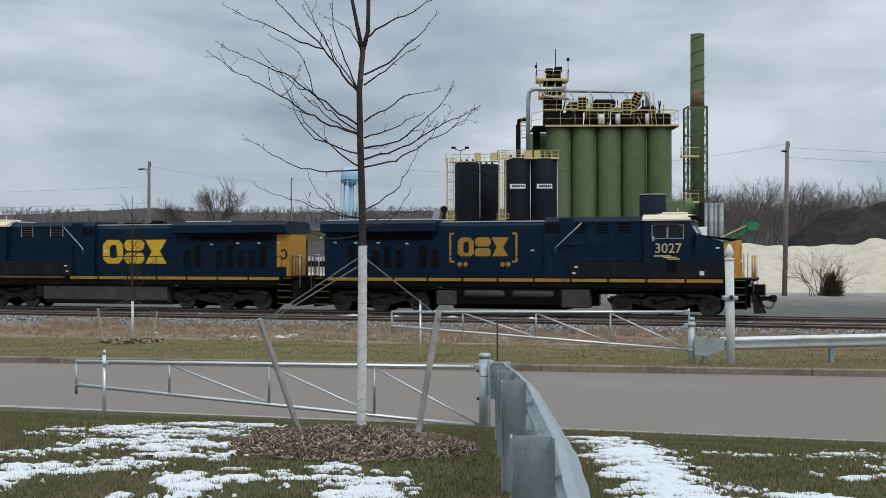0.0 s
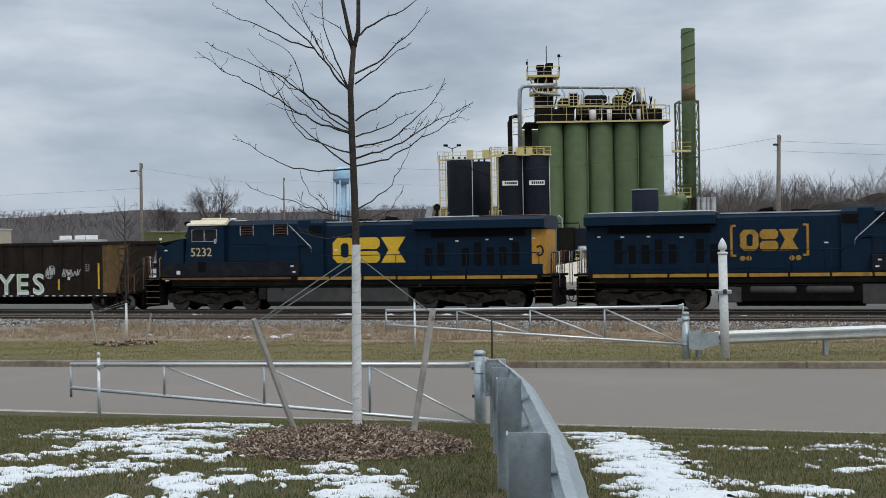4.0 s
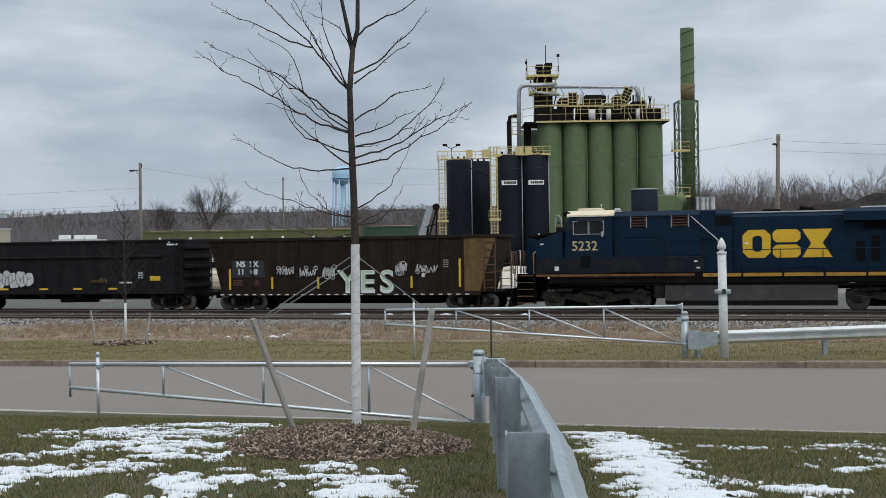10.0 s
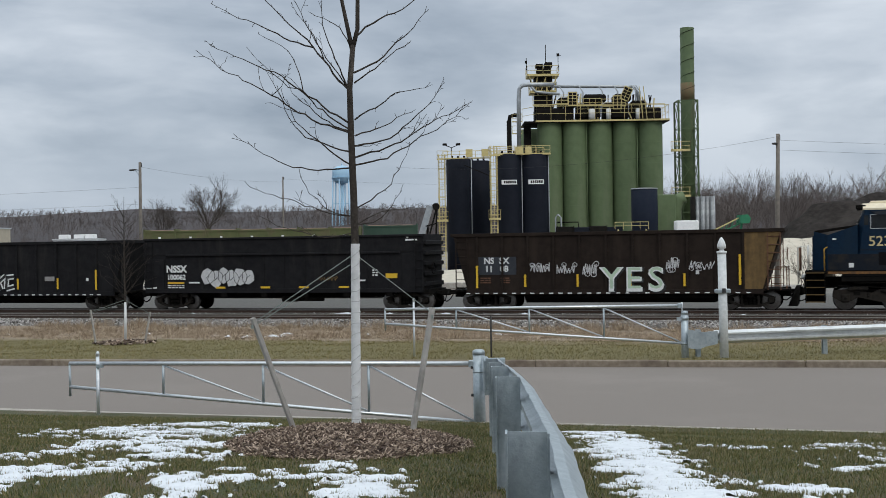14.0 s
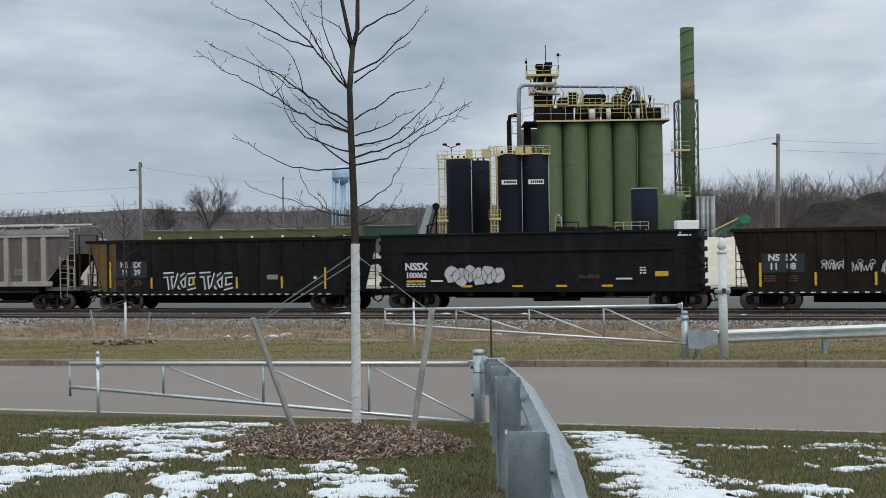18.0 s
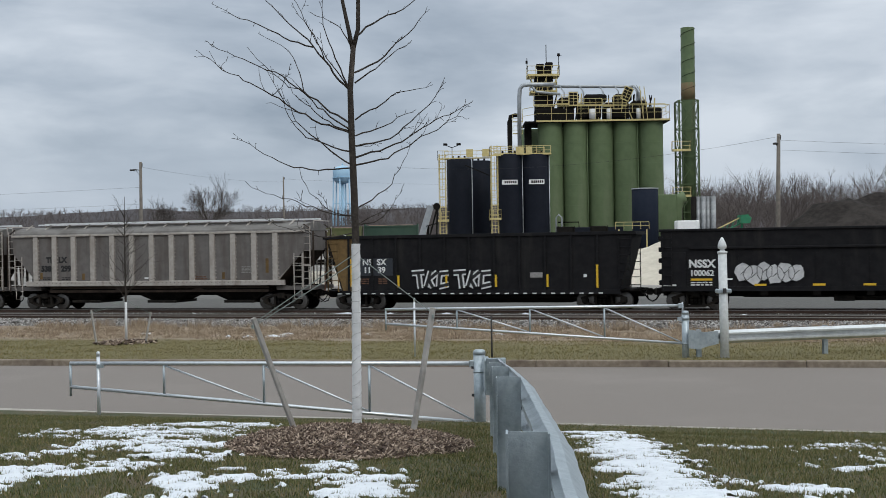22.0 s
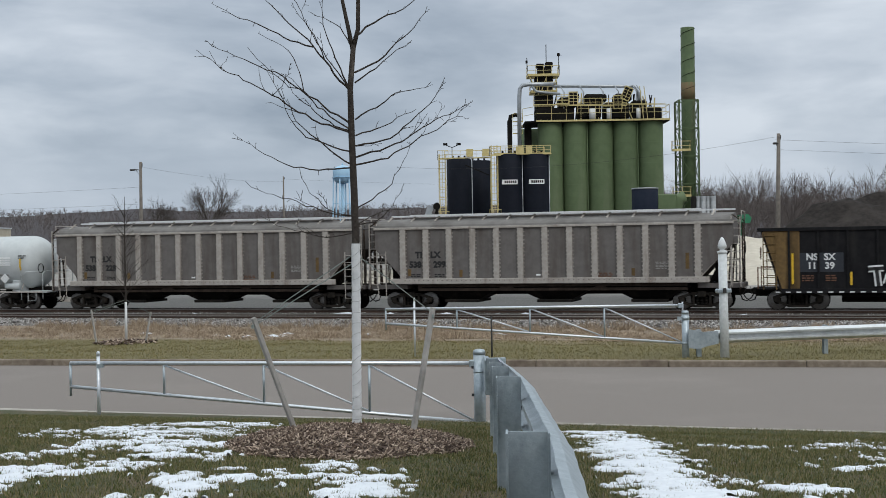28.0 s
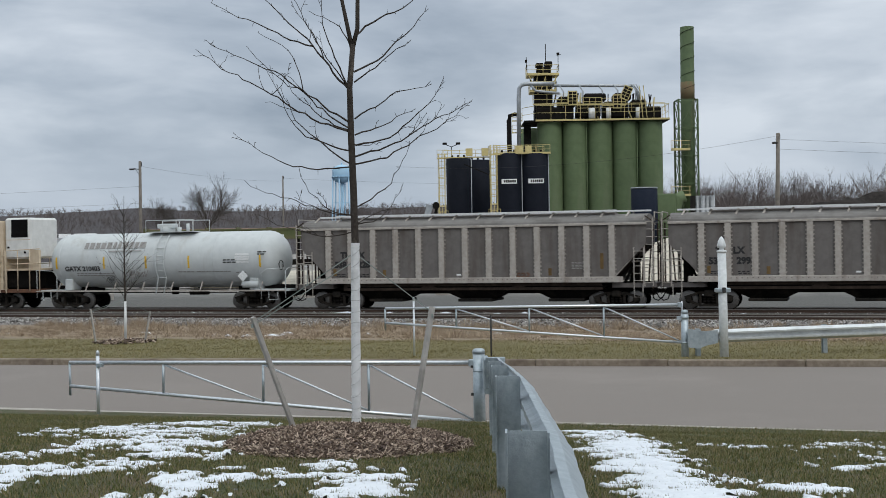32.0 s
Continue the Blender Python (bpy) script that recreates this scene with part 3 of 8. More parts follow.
def near_rail():
    g = thing("guardrail", "weathered galvanised guardrail running down to the gate", "guardrail", "guardrails")
    tops = [(-0.37, 0.07, 2.22), (1.0, 0.112, 2.20), (4.5, 0.295, 2.14), (8.02, 0.405, 1.965), (11.51, 0.51, 1.69), (15.0, 0.61, 1.40)]
    for y, x, z in tops[2:]:
        ob = part("post", i_post(0), ZINC, g)
        ob.matrix_basis = pose(x, y, z, 0, 0, -3.3)
    line = [Vector((x + 0.085, y, z - 0.325)) for y, x, z in tops]
    line += [Vector((0.77, 17.57, 0.86)), Vector((0.80, 18.85, 0.78))]
    part("beam", w_beam(line, 0, 1, 0.005, 0.075), ZINC, g)
    part("end_plate", Build().box(0.62, 0.92, 18.86, 18.89, 0.62, 1.1, 0.01).box(0.60, 0.68, 18.89, 19.6, 0.53, 1.06, 0.01), ZINC, g)
    for y, x, z in tops[1:]:
        for j in range(2):
            part("slot", Build().box(x + 0.062, x + 0.08, y + 0.25 + 0.12 * j, y + 0.30 + 0.12 * j, z - 0.10 - 0.012 * j, z - 0.075 - 0.012 * j, 0.004), DARK_STEEL, g)
    for y, x, z in tops[2:]:
        part("bolt", Build().tube([(x + 0.08, y - 0.03, z - 0.2), (x + 0.13, y - 0.03, z - 0.2)], 0.012, 8), DARK_STEEL, g)


def far_rail():
    g = thing("guardrail", "long galvanised guardrail on the far verge beside the gate post", "guardrail", "guardrails")
    pts = [(6.0, 29.19), (9.1, 29.55), (12.1, 29.83), (15.1, 30.2), (18.1, 30.56), (21.1, 30.93)]
    rise = lambda x: 0.41 + 0.012 * (x - 6)
    for x, y in pts:
        ob = part("post", i_post(0.66 + 0.012 * (x - 6), 0.12, 0.1), ZINC, g)
        ob.matrix_basis = pose(x, y + 0.16, 0.08, 0, 0, 93)
    line = [Vector((x - 0.05, y, rise(x))) for x, y in pts]
    line[0] = Vector((6.34, 29.22, rise(6.34)))
    line.insert(1, Vector((6.9, 29.26, rise(6.9))))
    part("beam", w_beam(line, 0, 1), RAIL_ZINC, g)
    part("end_shoe", Build().prism([(5.70, 0.33), (5.95, 0.29), (6.12, 0.36), (6.4, 0.42), (6.4, 0.72), (6.05, 0.70), (5.85, 0.74), (5.70, 0.77)], 29.03, 29.06), ZINC, g)


near_rail()
far_rail()
# ---- trees ----
BARK = surf("dark_grey_bark", (0.03, 0.025, 0.022), (0.06, 0.05, 0.043), 30, 0.9, bump=0.006, bump_scale=40, dirt=(0.13, 0.115, 0.098), dirt_scale=9, dirt_low=0.57, spec=0.15)
WRAP = surf("tree_wrap_paper", (0.68, 0.68, 0.68), (0.56, 0.565, 0.57), 8, 0.75, bump=0.006, bump_scale=14, dirt=(0.36, 0.36, 0.35), dirt_scale=3, dirt_low=0.55)
# grey of the spiral that draws seam shade on the trunk wrap
SEAM_SHADE = surf("grey_seam_shade", (0.3, 0.3, 0.295), (0.4, 0.395, 0.385), 20, 0.9)
STAKE = surf("grey_weathered_wood", (0.27, 0.255, 0.235), (0.38, 0.36, 0.335), 9, 0.9, bump=0.004, dirt=(0.12, 0.11, 0.1), dirt_scale=2.0, dirt_low=0.5)
STRAP = surf("green_grey_strap", (0.15, 0.18, 0.165), (0.24, 0.27, 0.255), 12, 0.8)
WOODS = surf("bare_branch", (0.06, 0.05, 0.044), (0.09, 0.076, 0.067), 3, 0.95, spec=0.1)
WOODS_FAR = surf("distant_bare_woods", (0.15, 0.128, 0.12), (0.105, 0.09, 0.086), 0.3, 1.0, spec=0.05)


def twig(b, p, d, length, r, depth, rng, n=5, curl=0.16, up=0.02):
    """A branch that wanders, thins out and forks."""
    pts, rs = [Vector(p)], [r]
    seg = max(3, int(length / 0.16)) if n >= 5 else 3
    d = Vector(d).normalized()
    kids = []
    for k in range(seg):
        d = (d + Vector((rng.gauss(0, curl), rng.gauss(0, curl), rng.gauss(0, curl) + up))).normalized()
        pts.append(pts[-1] + d * length / seg)
        rs.append(max(0.0022, r * (1 - 0.6 * (k + 1) / seg)))
        if depth > 0 and k >= seg * 0.25 and rng.random() < 0.62:
            kids.append((pts[-1].copy(), d.copy(), rs[-1]))
    b.tube(pts, rs, n, caps=False)
    for q, e, rr in kids:
        side = e.cross(Vector((rng.gauss(0, 1), rng.gauss(0, 1), rng.gauss(0, 1)))).normalized()
        twig(b, q, e * 0.8 + side * 0.65, length * rng.uniform(0.28, 0.5), max(0.003, rr * 0.65), depth - 1, rng, n, curl, up)


def limb(b, p, q, bow, r, rng, n=6):
    """A limb from p to q that bows off the straight line and zigzags from bud to bud, with spurs and side shoots. Gives its line."""
    p, q = Vector(p), Vector(q)
    L = (q - p).length
    seg = max(8, int(L / 0.085))
    over = Vector((q.x - p.x, 0, q.z - p.z)).normalized()
    over = Vector((-over.z, 0, over.x)) * (1 if q.x > p.x else -1)
    pts, rs, w = [], [], rng.uniform(0, 6)
    for k in range(seg + 1):
        t = k / seg
        m = p.lerp(q, t) + over * (bow * L * 4 * t * (1 - t) + 0.012 * L * math.sin(9 * t + w) * min(1, 5 * t))
        m += Vector((rng.gauss(0, 0.009), rng.gauss(0, 0.012), rng.gauss(0, 0.009))) * min(1, 4 * t)
        pts.append(m)
        rs.append(max(0.0026, r * (1 - 0.78 * t)))
    b.tube(pts, rs, n, caps=False)
    for k in range(2, seg + 1):
        e = (pts[k] - pts[k - 1]).normalized()
        side = Vector((rng.gauss(0, 0.6), rng.gauss(0, 0.5), rng.choice((-0.6, 1, 1)) * rng.uniform(0.4, 1)))
        if rng.random() < 0.5:
            twig(b, pts[k], e * 0.5 + side, rng.uniform(0.02, 0.06), 0.0042, 0, rng, 4, 0.2)
        if k > seg * 0.3 and rng.random() < 0.34:
            twig(b, pts[k], e + side * 0.5, L * rng.uniform(0.12, 0.27) * (1.15 - 0.9 * k / seg), max(0.003, rs[k] * 0.62), 1, rng, 5, 0.26, 0.03)
    return pts, rs


def young_tree():
    tx, ty = -0.957, 13.18
    root = thing("young_tree", "bare young tree with white-wrapped trunk held by two stakes", "tree", "young trees")
    rng = random.Random(12)
    tz = height(tx, ty) + mulch_lift(tx, ty)
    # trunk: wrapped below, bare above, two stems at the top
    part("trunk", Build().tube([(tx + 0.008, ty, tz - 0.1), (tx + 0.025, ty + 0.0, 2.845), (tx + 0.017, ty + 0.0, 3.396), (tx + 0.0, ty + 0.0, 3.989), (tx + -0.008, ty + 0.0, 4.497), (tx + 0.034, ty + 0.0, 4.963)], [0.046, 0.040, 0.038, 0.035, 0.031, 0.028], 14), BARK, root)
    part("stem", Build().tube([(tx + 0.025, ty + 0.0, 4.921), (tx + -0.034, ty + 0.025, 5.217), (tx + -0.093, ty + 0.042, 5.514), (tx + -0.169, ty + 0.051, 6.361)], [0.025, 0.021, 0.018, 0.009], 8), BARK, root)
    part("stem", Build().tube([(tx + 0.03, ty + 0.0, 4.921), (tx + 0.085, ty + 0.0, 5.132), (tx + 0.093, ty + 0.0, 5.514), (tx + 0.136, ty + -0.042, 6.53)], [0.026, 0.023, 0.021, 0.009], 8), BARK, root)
    # paper wrapped in a rising spiral, each turn lapping over the one below
    b = Build()
    n, rows, lap = 24, 300, 0.12
    top = 2.854
    v = []
    for i in range(rows + 1):
        t = i / rows
        z = tz - 0.01 + t * (top - tz + 0.01)
        for j in range(n):
            a = 2 * math.pi * j / n
            turn = ((z - tz) / lap - j / n + 0.45 * noise.noise(Vector((math.cos(a), math.sin(a), z * 4)))) % 1.0
            r = 0.050 - 0.005 * t + 0.004 * (1 - turn) ** 4 + 0.003 * noise.noise(Vector((math.cos(a) * 2, math.sin(a) * 2, z * 16)))
            v.append((tx + 0.008 + 0.017 * t + r * math.cos(a), ty + r * math.sin(a), z))
    b.add(v, [(i * n + j, i * n + (j + 1) % n, (i + 1) * n + (j + 1) % n, (i + 1) * n + j) for i in range(rows) for j in range(n)], True)
    wrap = part("trunk_wrap", b, WRAP, root, "whitish paper trunk wrap")
    # thin grey spiral tube, added to draw the shade under each lap of paper
    pts = []
    for k in range(420):
        z = tz + 0.04 + (top - tz - 0.06) * k / 419
        a = 2 * math.pi * (z - tz) / 0.125 + 2.4 * noise.noise(Vector((0, 0, z * 4)))
        r = 0.0535 - 0.005 * (z - tz) / (top - tz)
        u = (z - tz) / (top - tz)
        pts.append((tx + 0.008 + 0.017 * u + r * math.cos(a), ty + r * math.sin(a), z + 0.02 * math.sin(a + z * 5)))
    part("twine", Build().tube(pts, 0.0026, 5), SEAM_SHADE, wrap, "grey spiral line added for the shade along the wrap's seams")
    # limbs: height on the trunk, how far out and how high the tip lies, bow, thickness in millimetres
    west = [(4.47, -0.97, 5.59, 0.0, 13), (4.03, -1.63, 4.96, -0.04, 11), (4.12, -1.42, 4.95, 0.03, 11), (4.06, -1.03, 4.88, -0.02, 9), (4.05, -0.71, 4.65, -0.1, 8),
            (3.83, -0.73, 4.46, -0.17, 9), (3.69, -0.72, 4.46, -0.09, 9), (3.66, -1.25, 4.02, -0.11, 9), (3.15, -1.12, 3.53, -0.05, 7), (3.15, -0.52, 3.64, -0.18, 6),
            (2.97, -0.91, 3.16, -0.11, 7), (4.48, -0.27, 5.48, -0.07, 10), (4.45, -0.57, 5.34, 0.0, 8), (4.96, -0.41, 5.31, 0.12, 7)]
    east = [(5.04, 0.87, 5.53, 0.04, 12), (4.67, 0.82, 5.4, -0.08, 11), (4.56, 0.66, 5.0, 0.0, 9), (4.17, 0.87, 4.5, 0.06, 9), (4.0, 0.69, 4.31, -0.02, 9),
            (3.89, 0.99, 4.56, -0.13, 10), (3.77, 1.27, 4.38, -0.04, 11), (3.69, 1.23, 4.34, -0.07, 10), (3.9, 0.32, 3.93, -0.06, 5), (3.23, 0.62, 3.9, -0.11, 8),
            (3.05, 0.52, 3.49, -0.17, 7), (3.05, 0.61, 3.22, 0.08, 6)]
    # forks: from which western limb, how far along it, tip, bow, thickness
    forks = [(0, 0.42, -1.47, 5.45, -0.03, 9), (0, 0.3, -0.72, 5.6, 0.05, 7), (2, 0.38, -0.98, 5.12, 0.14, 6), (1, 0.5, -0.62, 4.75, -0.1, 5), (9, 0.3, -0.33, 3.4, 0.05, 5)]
    lines = []
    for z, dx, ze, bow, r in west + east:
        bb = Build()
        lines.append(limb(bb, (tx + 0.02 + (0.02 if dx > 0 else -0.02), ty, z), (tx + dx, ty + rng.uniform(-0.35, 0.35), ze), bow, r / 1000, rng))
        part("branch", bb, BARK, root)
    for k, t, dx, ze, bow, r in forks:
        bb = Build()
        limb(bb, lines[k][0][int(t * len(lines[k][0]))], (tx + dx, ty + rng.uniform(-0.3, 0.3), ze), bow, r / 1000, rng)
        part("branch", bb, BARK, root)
    return root


young_tree()


def stake_pair(posts, tie, name, w, group):
    for k, (foot, head, lab) in enumerate(posts):
        g = thing(name, lab, "stake", group)
        f, h = Vector(foot), Vector(head)
        part("post", Build().bar(f - (h - f).normalized() * 0.3, h, w, w * 0.8, 0.006), STAKE, g)
        for j in range(2 if k == 0 else 1):
            p, q = h + Vector((0, 0, -0.06 - 0.03 * j)), Vector(tie) + Vector((0, 0, -0.03 - 0.09 * j))
            part("strap", Build().bar(p, q, 0.005, 0.0005 + w * 0.17), STRAP, g)
        part("strap_loop", Build().bar(h + Vector((0, 0, -0.11)) - Vector((0, w * 0.6, 0)), h + Vector((0, 0, -0.07)) - Vector((0, w * 0.6, 0)), w * 1.25, 0.02), STRAP, g)


stake_pair([((-1.633, 13.36, 0.853), (-2.02, 13.08, 2.088), "leaning grey wooden stake tied to the young tree"), ((-0.353, 13.08, 0.838), (-0.125, 13.27, 2.157), "upright grey wooden stake tied to the young tree")],
           (-0.942, 13.18, 2.78), "tree_stake", 0.058, "tree stakes")


def sapling():
    x, y = -9.55, 37.15
    z = height(x, y)
    g = thing("sapling", "small bare sapling with pale wrapped trunk on the verge", "tree", "young trees", m=pose(x, y, z))
    part("trunk", Build().tube([(0, 0, -0.1), (0.01, 0, 1.3), (0, 0, 2.6), (0.02, 0, 4.4)], [0.03, 0.028, 0.02, 0.006], 8), BARK, g)
    part("trunk_wrap", Build().tube([(0, 0, 0.05), (0.01, 0, 1.25)], [0.042, 0.036], 10), WRAP, g)
    rng = random.Random(9)
    for k in range(56):
        zz = 1.3 + 2.6 * k / 56
        a = rng.uniform(0, 6.283)
        bb = Build()
        twig(bb, (0, 0, zz), (math.cos(a), math.sin(a), 0.9), rng.uniform(0.6, 1.2) * (1.25 - zz / 5), 0.009, 2, rng, 4, 0.14, 0.04)
        part("branch", bb, BARK, g)
    b = Build()
    for _ in range(240):
        a, q = rng.uniform(0, 6.283), math.sqrt(rng.random()) * 0.85
        b.box(-0.06, 0.06, -0.02, 0.02, -0.01, 0.02, m=Matrix.Translation((q * math.cos(a) * 1.1, q * math.sin(a), 0.03 + 0.1 * (1 - q))) @ Euler((rng.uniform(-.5, .5), rng.uniform(-.5, .5), a * 3)).to_matrix().to_4x4())
    part("mulch", b, CHIPS, g, kind="stuff")
    stake_pair([((x - 0.8, y - 0.3, z - 0.0), (x - 0.92, y - 0.4, z + 1.05), "short leaning stake tied to the sapling"), ((x + 0.62, y - 0.2, z), (x + 0.78, y - 0.1, z + 0.95), "short brown stake tied to the sapling")], (x, y, z + 1.35), "tree_stake", 0.06, "tree stakes")


sapling()


def crown(b, p, d, length, r, level, rng, split=3, wide=0.5):
    """A forking bare crown, one straight piece a fork."""
    d = Vector(d).normalized()
    q = p + d * length + Vector((rng.gauss(0, 0.05), rng.gauss(0, 0.05), 0)) * length
    b.tube([p, p.lerp(q, 0.5) + Vector((rng.gauss(0, 0.04), rng.gauss(0, 0.04), 0)) * length, q], [r, r * 0.85, r * 0.66], 3, caps=False)
    if level <= 0:
        return
    for k in range(split):
        side = Vector((rng.gauss(0, 1), rng.gauss(0, 1), rng.gauss(0, 0.7)))
        side = (side - d * side.dot(d)).normalized()
        at = q if k == 0 else p.lerp(q, rng.uniform(0.45, 1.0))
        e = d + side * wide * rng.uniform(0.5, 1.25) * (0.6 if k == 0 else 1.2) + Vector((0, 0, 0.1))
        crown(b, at, e, length * rng.uniform(0.6, 0.86), r * 0.62, level - 1, rng, split, wide)


def bare_tree(b, base, h, rng, level=4, split=3, wide=0.5, thick=0.016):
    base = Vector(base)
    crown(b, base - Vector((0, 0, 0.5)), (rng.gauss(0, 0.06), rng.gauss(0, 0.06), 1), h * 0.3, h * thick, level, rng, split, wide)


for x, y, h, seed in ((-45.7, 201.3, 13.0, 3), (-38.0, 201.3, 16.6, 5)):
    rng = random.Random(seed)
    t = thing("bare_tree", "tall bare deciduous tree beyond the yard", "tree", "yard trees", m=pose(x, y, -0.5))
    part("trunk", Build().tube([(0, 0, -0.5), (0.1, 0, h * 0.2), (0.0, 0.1, h * 0.45)], [h * 0.016, h * 0.013, h * 0.009], 8), WOODS, t)
    bb = Build()
    for k in range(9):
        a = k * 2.4 + rng.uniform(-0.3, 0.3)
        out = rng.uniform(0.5, 1.0) if k < 6 else 0.25
        crown(bb, Vector((0, 0, h * rng.uniform(0.3, 0.45))), (math.cos(a) * out, math.sin(a) * out, 1.0), h * rng.uniform(0.14, 0.17), h * 0.0055, 5, rng, 3, 0.62)
    part("crown", bb, WOODS, t)

# bush and dark shrub in front of the sand heap
rng = random.Random(31)
bush = thing("bush", "leafless bush beside the utility pole", "bush")
bb = Build()
for k in range(24):
    a = rng.uniform(0, 6.283)
    twig(bb, (26.7 + rng.gauss(0, 0.5), 89.3 + rng.gauss(0, 0.3), -0.65), (math.cos(a) * 0.35, math.sin(a) * 0.3, 1.0), rng.uniform(1.5, 3.4), 0.028, 3, rng, 5, 0.14, 0.02)
part("twig_mass", bb, WOODS, bush, kind="stuff")
shrub = thing("shrub", "dark low evergreen shrub beside the sand heap", "shrub")
NEEDLE = island_mat("dark_needles", [(0.02, 0.017, 0.011), (0.045, 0.036, 0.02), (0.07, 0.05, 0.03)])
v, f = [], []
for k in range(2600):
    a, e, q = rng.uniform(0, 6.283), rng.uniform(0, 1.5), rng.uniform(0.25, 1.05)
    d = Vector((math.cos(a) * math.cos(e) * 0.75, math.sin(a) * math.cos(e) * 0.75, math.sin(e) * 1.35))
    p = Vector((27.05, 88.2, -0.6)) + d * q * 1.15 * (0.7 + 0.3 * math.sin(a * 3 + e * 4))
    t = p + (d + Vector((rng.gauss(0, .4), rng.gauss(0, .4), rng.gauss(0, .3) + 0.3))) * 0.3
    w = d.orthogonal().normalized() * 0.035
    o = len(v)
    v += [p - w, p + w, t]
    f.append((o, o + 1, o + 2))
me = bpy.data.meshes.new("needles")
me.from_pydata(v, [], f)
me.materials.append(NEEDLE)
ob = tagged(new("needles", me), kind="stuff")
ob.parent = shrub
# ---- tracks ----
RAIL_TOP = surf("worn_rail_head", (0.2, 0.17, 0.15), (0.3, 0.27, 0.25), 20, 0.35, 0.8)
RAIL_SIDE = surf("rusty_rail", (0.075, 0.045, 0.032), (0.05, 0.032, 0.025), 10, 0.85)
TIE = surf("weathered_tie", (0.06, 0.048, 0.04), (0.11, 0.095, 0.08), 12, 0.95, bump=0.006, rand=0.25)
BED = surf("ballast_bed", (0.06, 0.053, 0.048), (0.115, 0.104, 0.095), 18, 0.95, bump=0.03, bump_scale=16, dirt=(0.045, 0.038, 0.034), dirt_scale=0.5, dirt_low=0.5)


def make_tracks():
    b = Build().along([(50.2, -1.0), (50.8, -0.74), (53.0, -0.57), (56.3, -0.57), (57.3, -0.64), (58.3, -0.57), (62.0, -0.57), (63.4, -0.75), (63.6, -1.0)][::-1], -140, 140)
    bed = part("track_bed", b, BED)
    bed.matrix_basis = pose(0, 0, 0, 0, 0, -17.71)
    tagged(bed, "grey crushed-stone bed under two tracks", "ballast", kind="structure")
    head = [(-0.036, -0.045), (-0.036, -0.006), (-0.028, 0), (0.028, 0), (0.036, -0.006), (0.036, -0.045)]
    web = [(-0.07, -0.175), (-0.07, -0.16), (-0.012, -0.145), (-0.012, -0.05), (-0.03, -0.044), (0.03, -0.044), (0.012, -0.05), (0.012, -0.145), (0.07, -0.16), (0.07, -0.175)]
    for q in (MAIN, SIDING):
        g = thing("railway_track", "worn steel rails on old wooden ties", "track", "tracks", kind="structure", m=pose(0, 0, 0, 0, 0, -17.71))
        for o in (-0.755, 0.755):
            r = part("rail", Build().along([(y + q + o, z + RAIL_Z) for y, z in web], -140, 140), RAIL_SIDE, g)
            part("rail_head", Build().along([(y + q + o, z + RAIL_Z) for y, z in head][::-1], -140, 140), RAIL_TOP, r)
        me = Build().box(-0.115, 0.115, -1.3, 1.3, -0.36, -0.172, 0.012).mesh("tie", TIE)
        rng = random.Random(int(q))
        for k in range(110):
            ob = new("tie", me)
            ob.parent = g
            ob.matrix_basis = pose(-46 + k * 0.53, q + rng.gauss(0, 0.03), RAIL_Z + rng.gauss(0, 0.006), 0, 0, rng.gauss(0, 0.7))
        b = Build()
        for k in range(-205, 206):
            x = k * 0.53 + 0.1
            if x < -46.2 or x > 12.5:
                b.box(x - 0.115, x + 0.115, q - 1.3, q + 1.3, RAIL_Z - 0.36, RAIL_Z - 0.172)
        part("far_ties", b, TIE, g, kind="stuff")
    rng = random.Random(77)
    v, f = [], []
    for _ in range(30000):
        u = rng.uniform(-42, 9)
        q = rng.uniform(50.5, 53.5) if rng.random() < 0.8 else rng.uniform(53.3, 62)
        z = float(np.interp(q, (50.2, 50.8, 53.0, 62), (-0.8, -0.74, -0.57, -0.57)))
        p = ALONG * u + ACROSS * q
        s = rng.uniform(0.03, 0.075) * (1.0 if q < 53.3 else 0.6)
        o = len(v)
        ax = [Vector((rng.gauss(0, 1), rng.gauss(0, 1), rng.gauss(0, 1))).normalized() * s for _ in range(3)]
        c = Vector((p.x, p.y, z + s * 0.4))
        v += [c + ax[0], c - ax[0], c + ax[1], c - ax[1], c + ax[2], c - ax[2]]
        f += [(o + i, o + 2 + j, o + 4 + k) for i in (0, 1) for j in (0, 1) for k in (0, 1)]
    stuff("ballast", v, f, STONES, "loose grey and white ballast stones", "ballast")
    # last bits of snow in the weeds and along the rails
    v, f = [], []
    for _ in range(26):
        if rng.random() < 0.5:
            u, q = rng.uniform(-34, -8), rng.uniform(39.0, 45.0)
            sx, sy = rng.uniform(0.1, 0.45), rng.uniform(0.1, 0.22)
        else:
            u, q = rng.uniform(-38, 4), rng.choice((56.2, 57.0, 58.0))
            sx, sy = rng.uniform(0.2, 0.8), rng.uniform(0.05, 0.14)
        p = ALONG * u + ACROSS * q
        z = height(p.x, p.y) if q < 47 else -0.55
        o = len(v)
        n = 11
        v.append((p.x, p.y, z + 0.09))
        for k in range(n):
            a = 6.283 * k / n
            w = rng.uniform(0.65, 1.1)
            v.append(tuple(p + ALONG * (sx * w * math.cos(a)) + ACROSS * (sy * w * math.sin(a)) + Vector((0, 0, z + 0.01))))
        f += [(o, o + 1 + k, o + 1 + (k + 1) % n) for k in range(n)]
    stuff("snow_remnants", v, f, SNOW, "small leftovers of snow beside the tracks", "snow", True)


make_tracks()

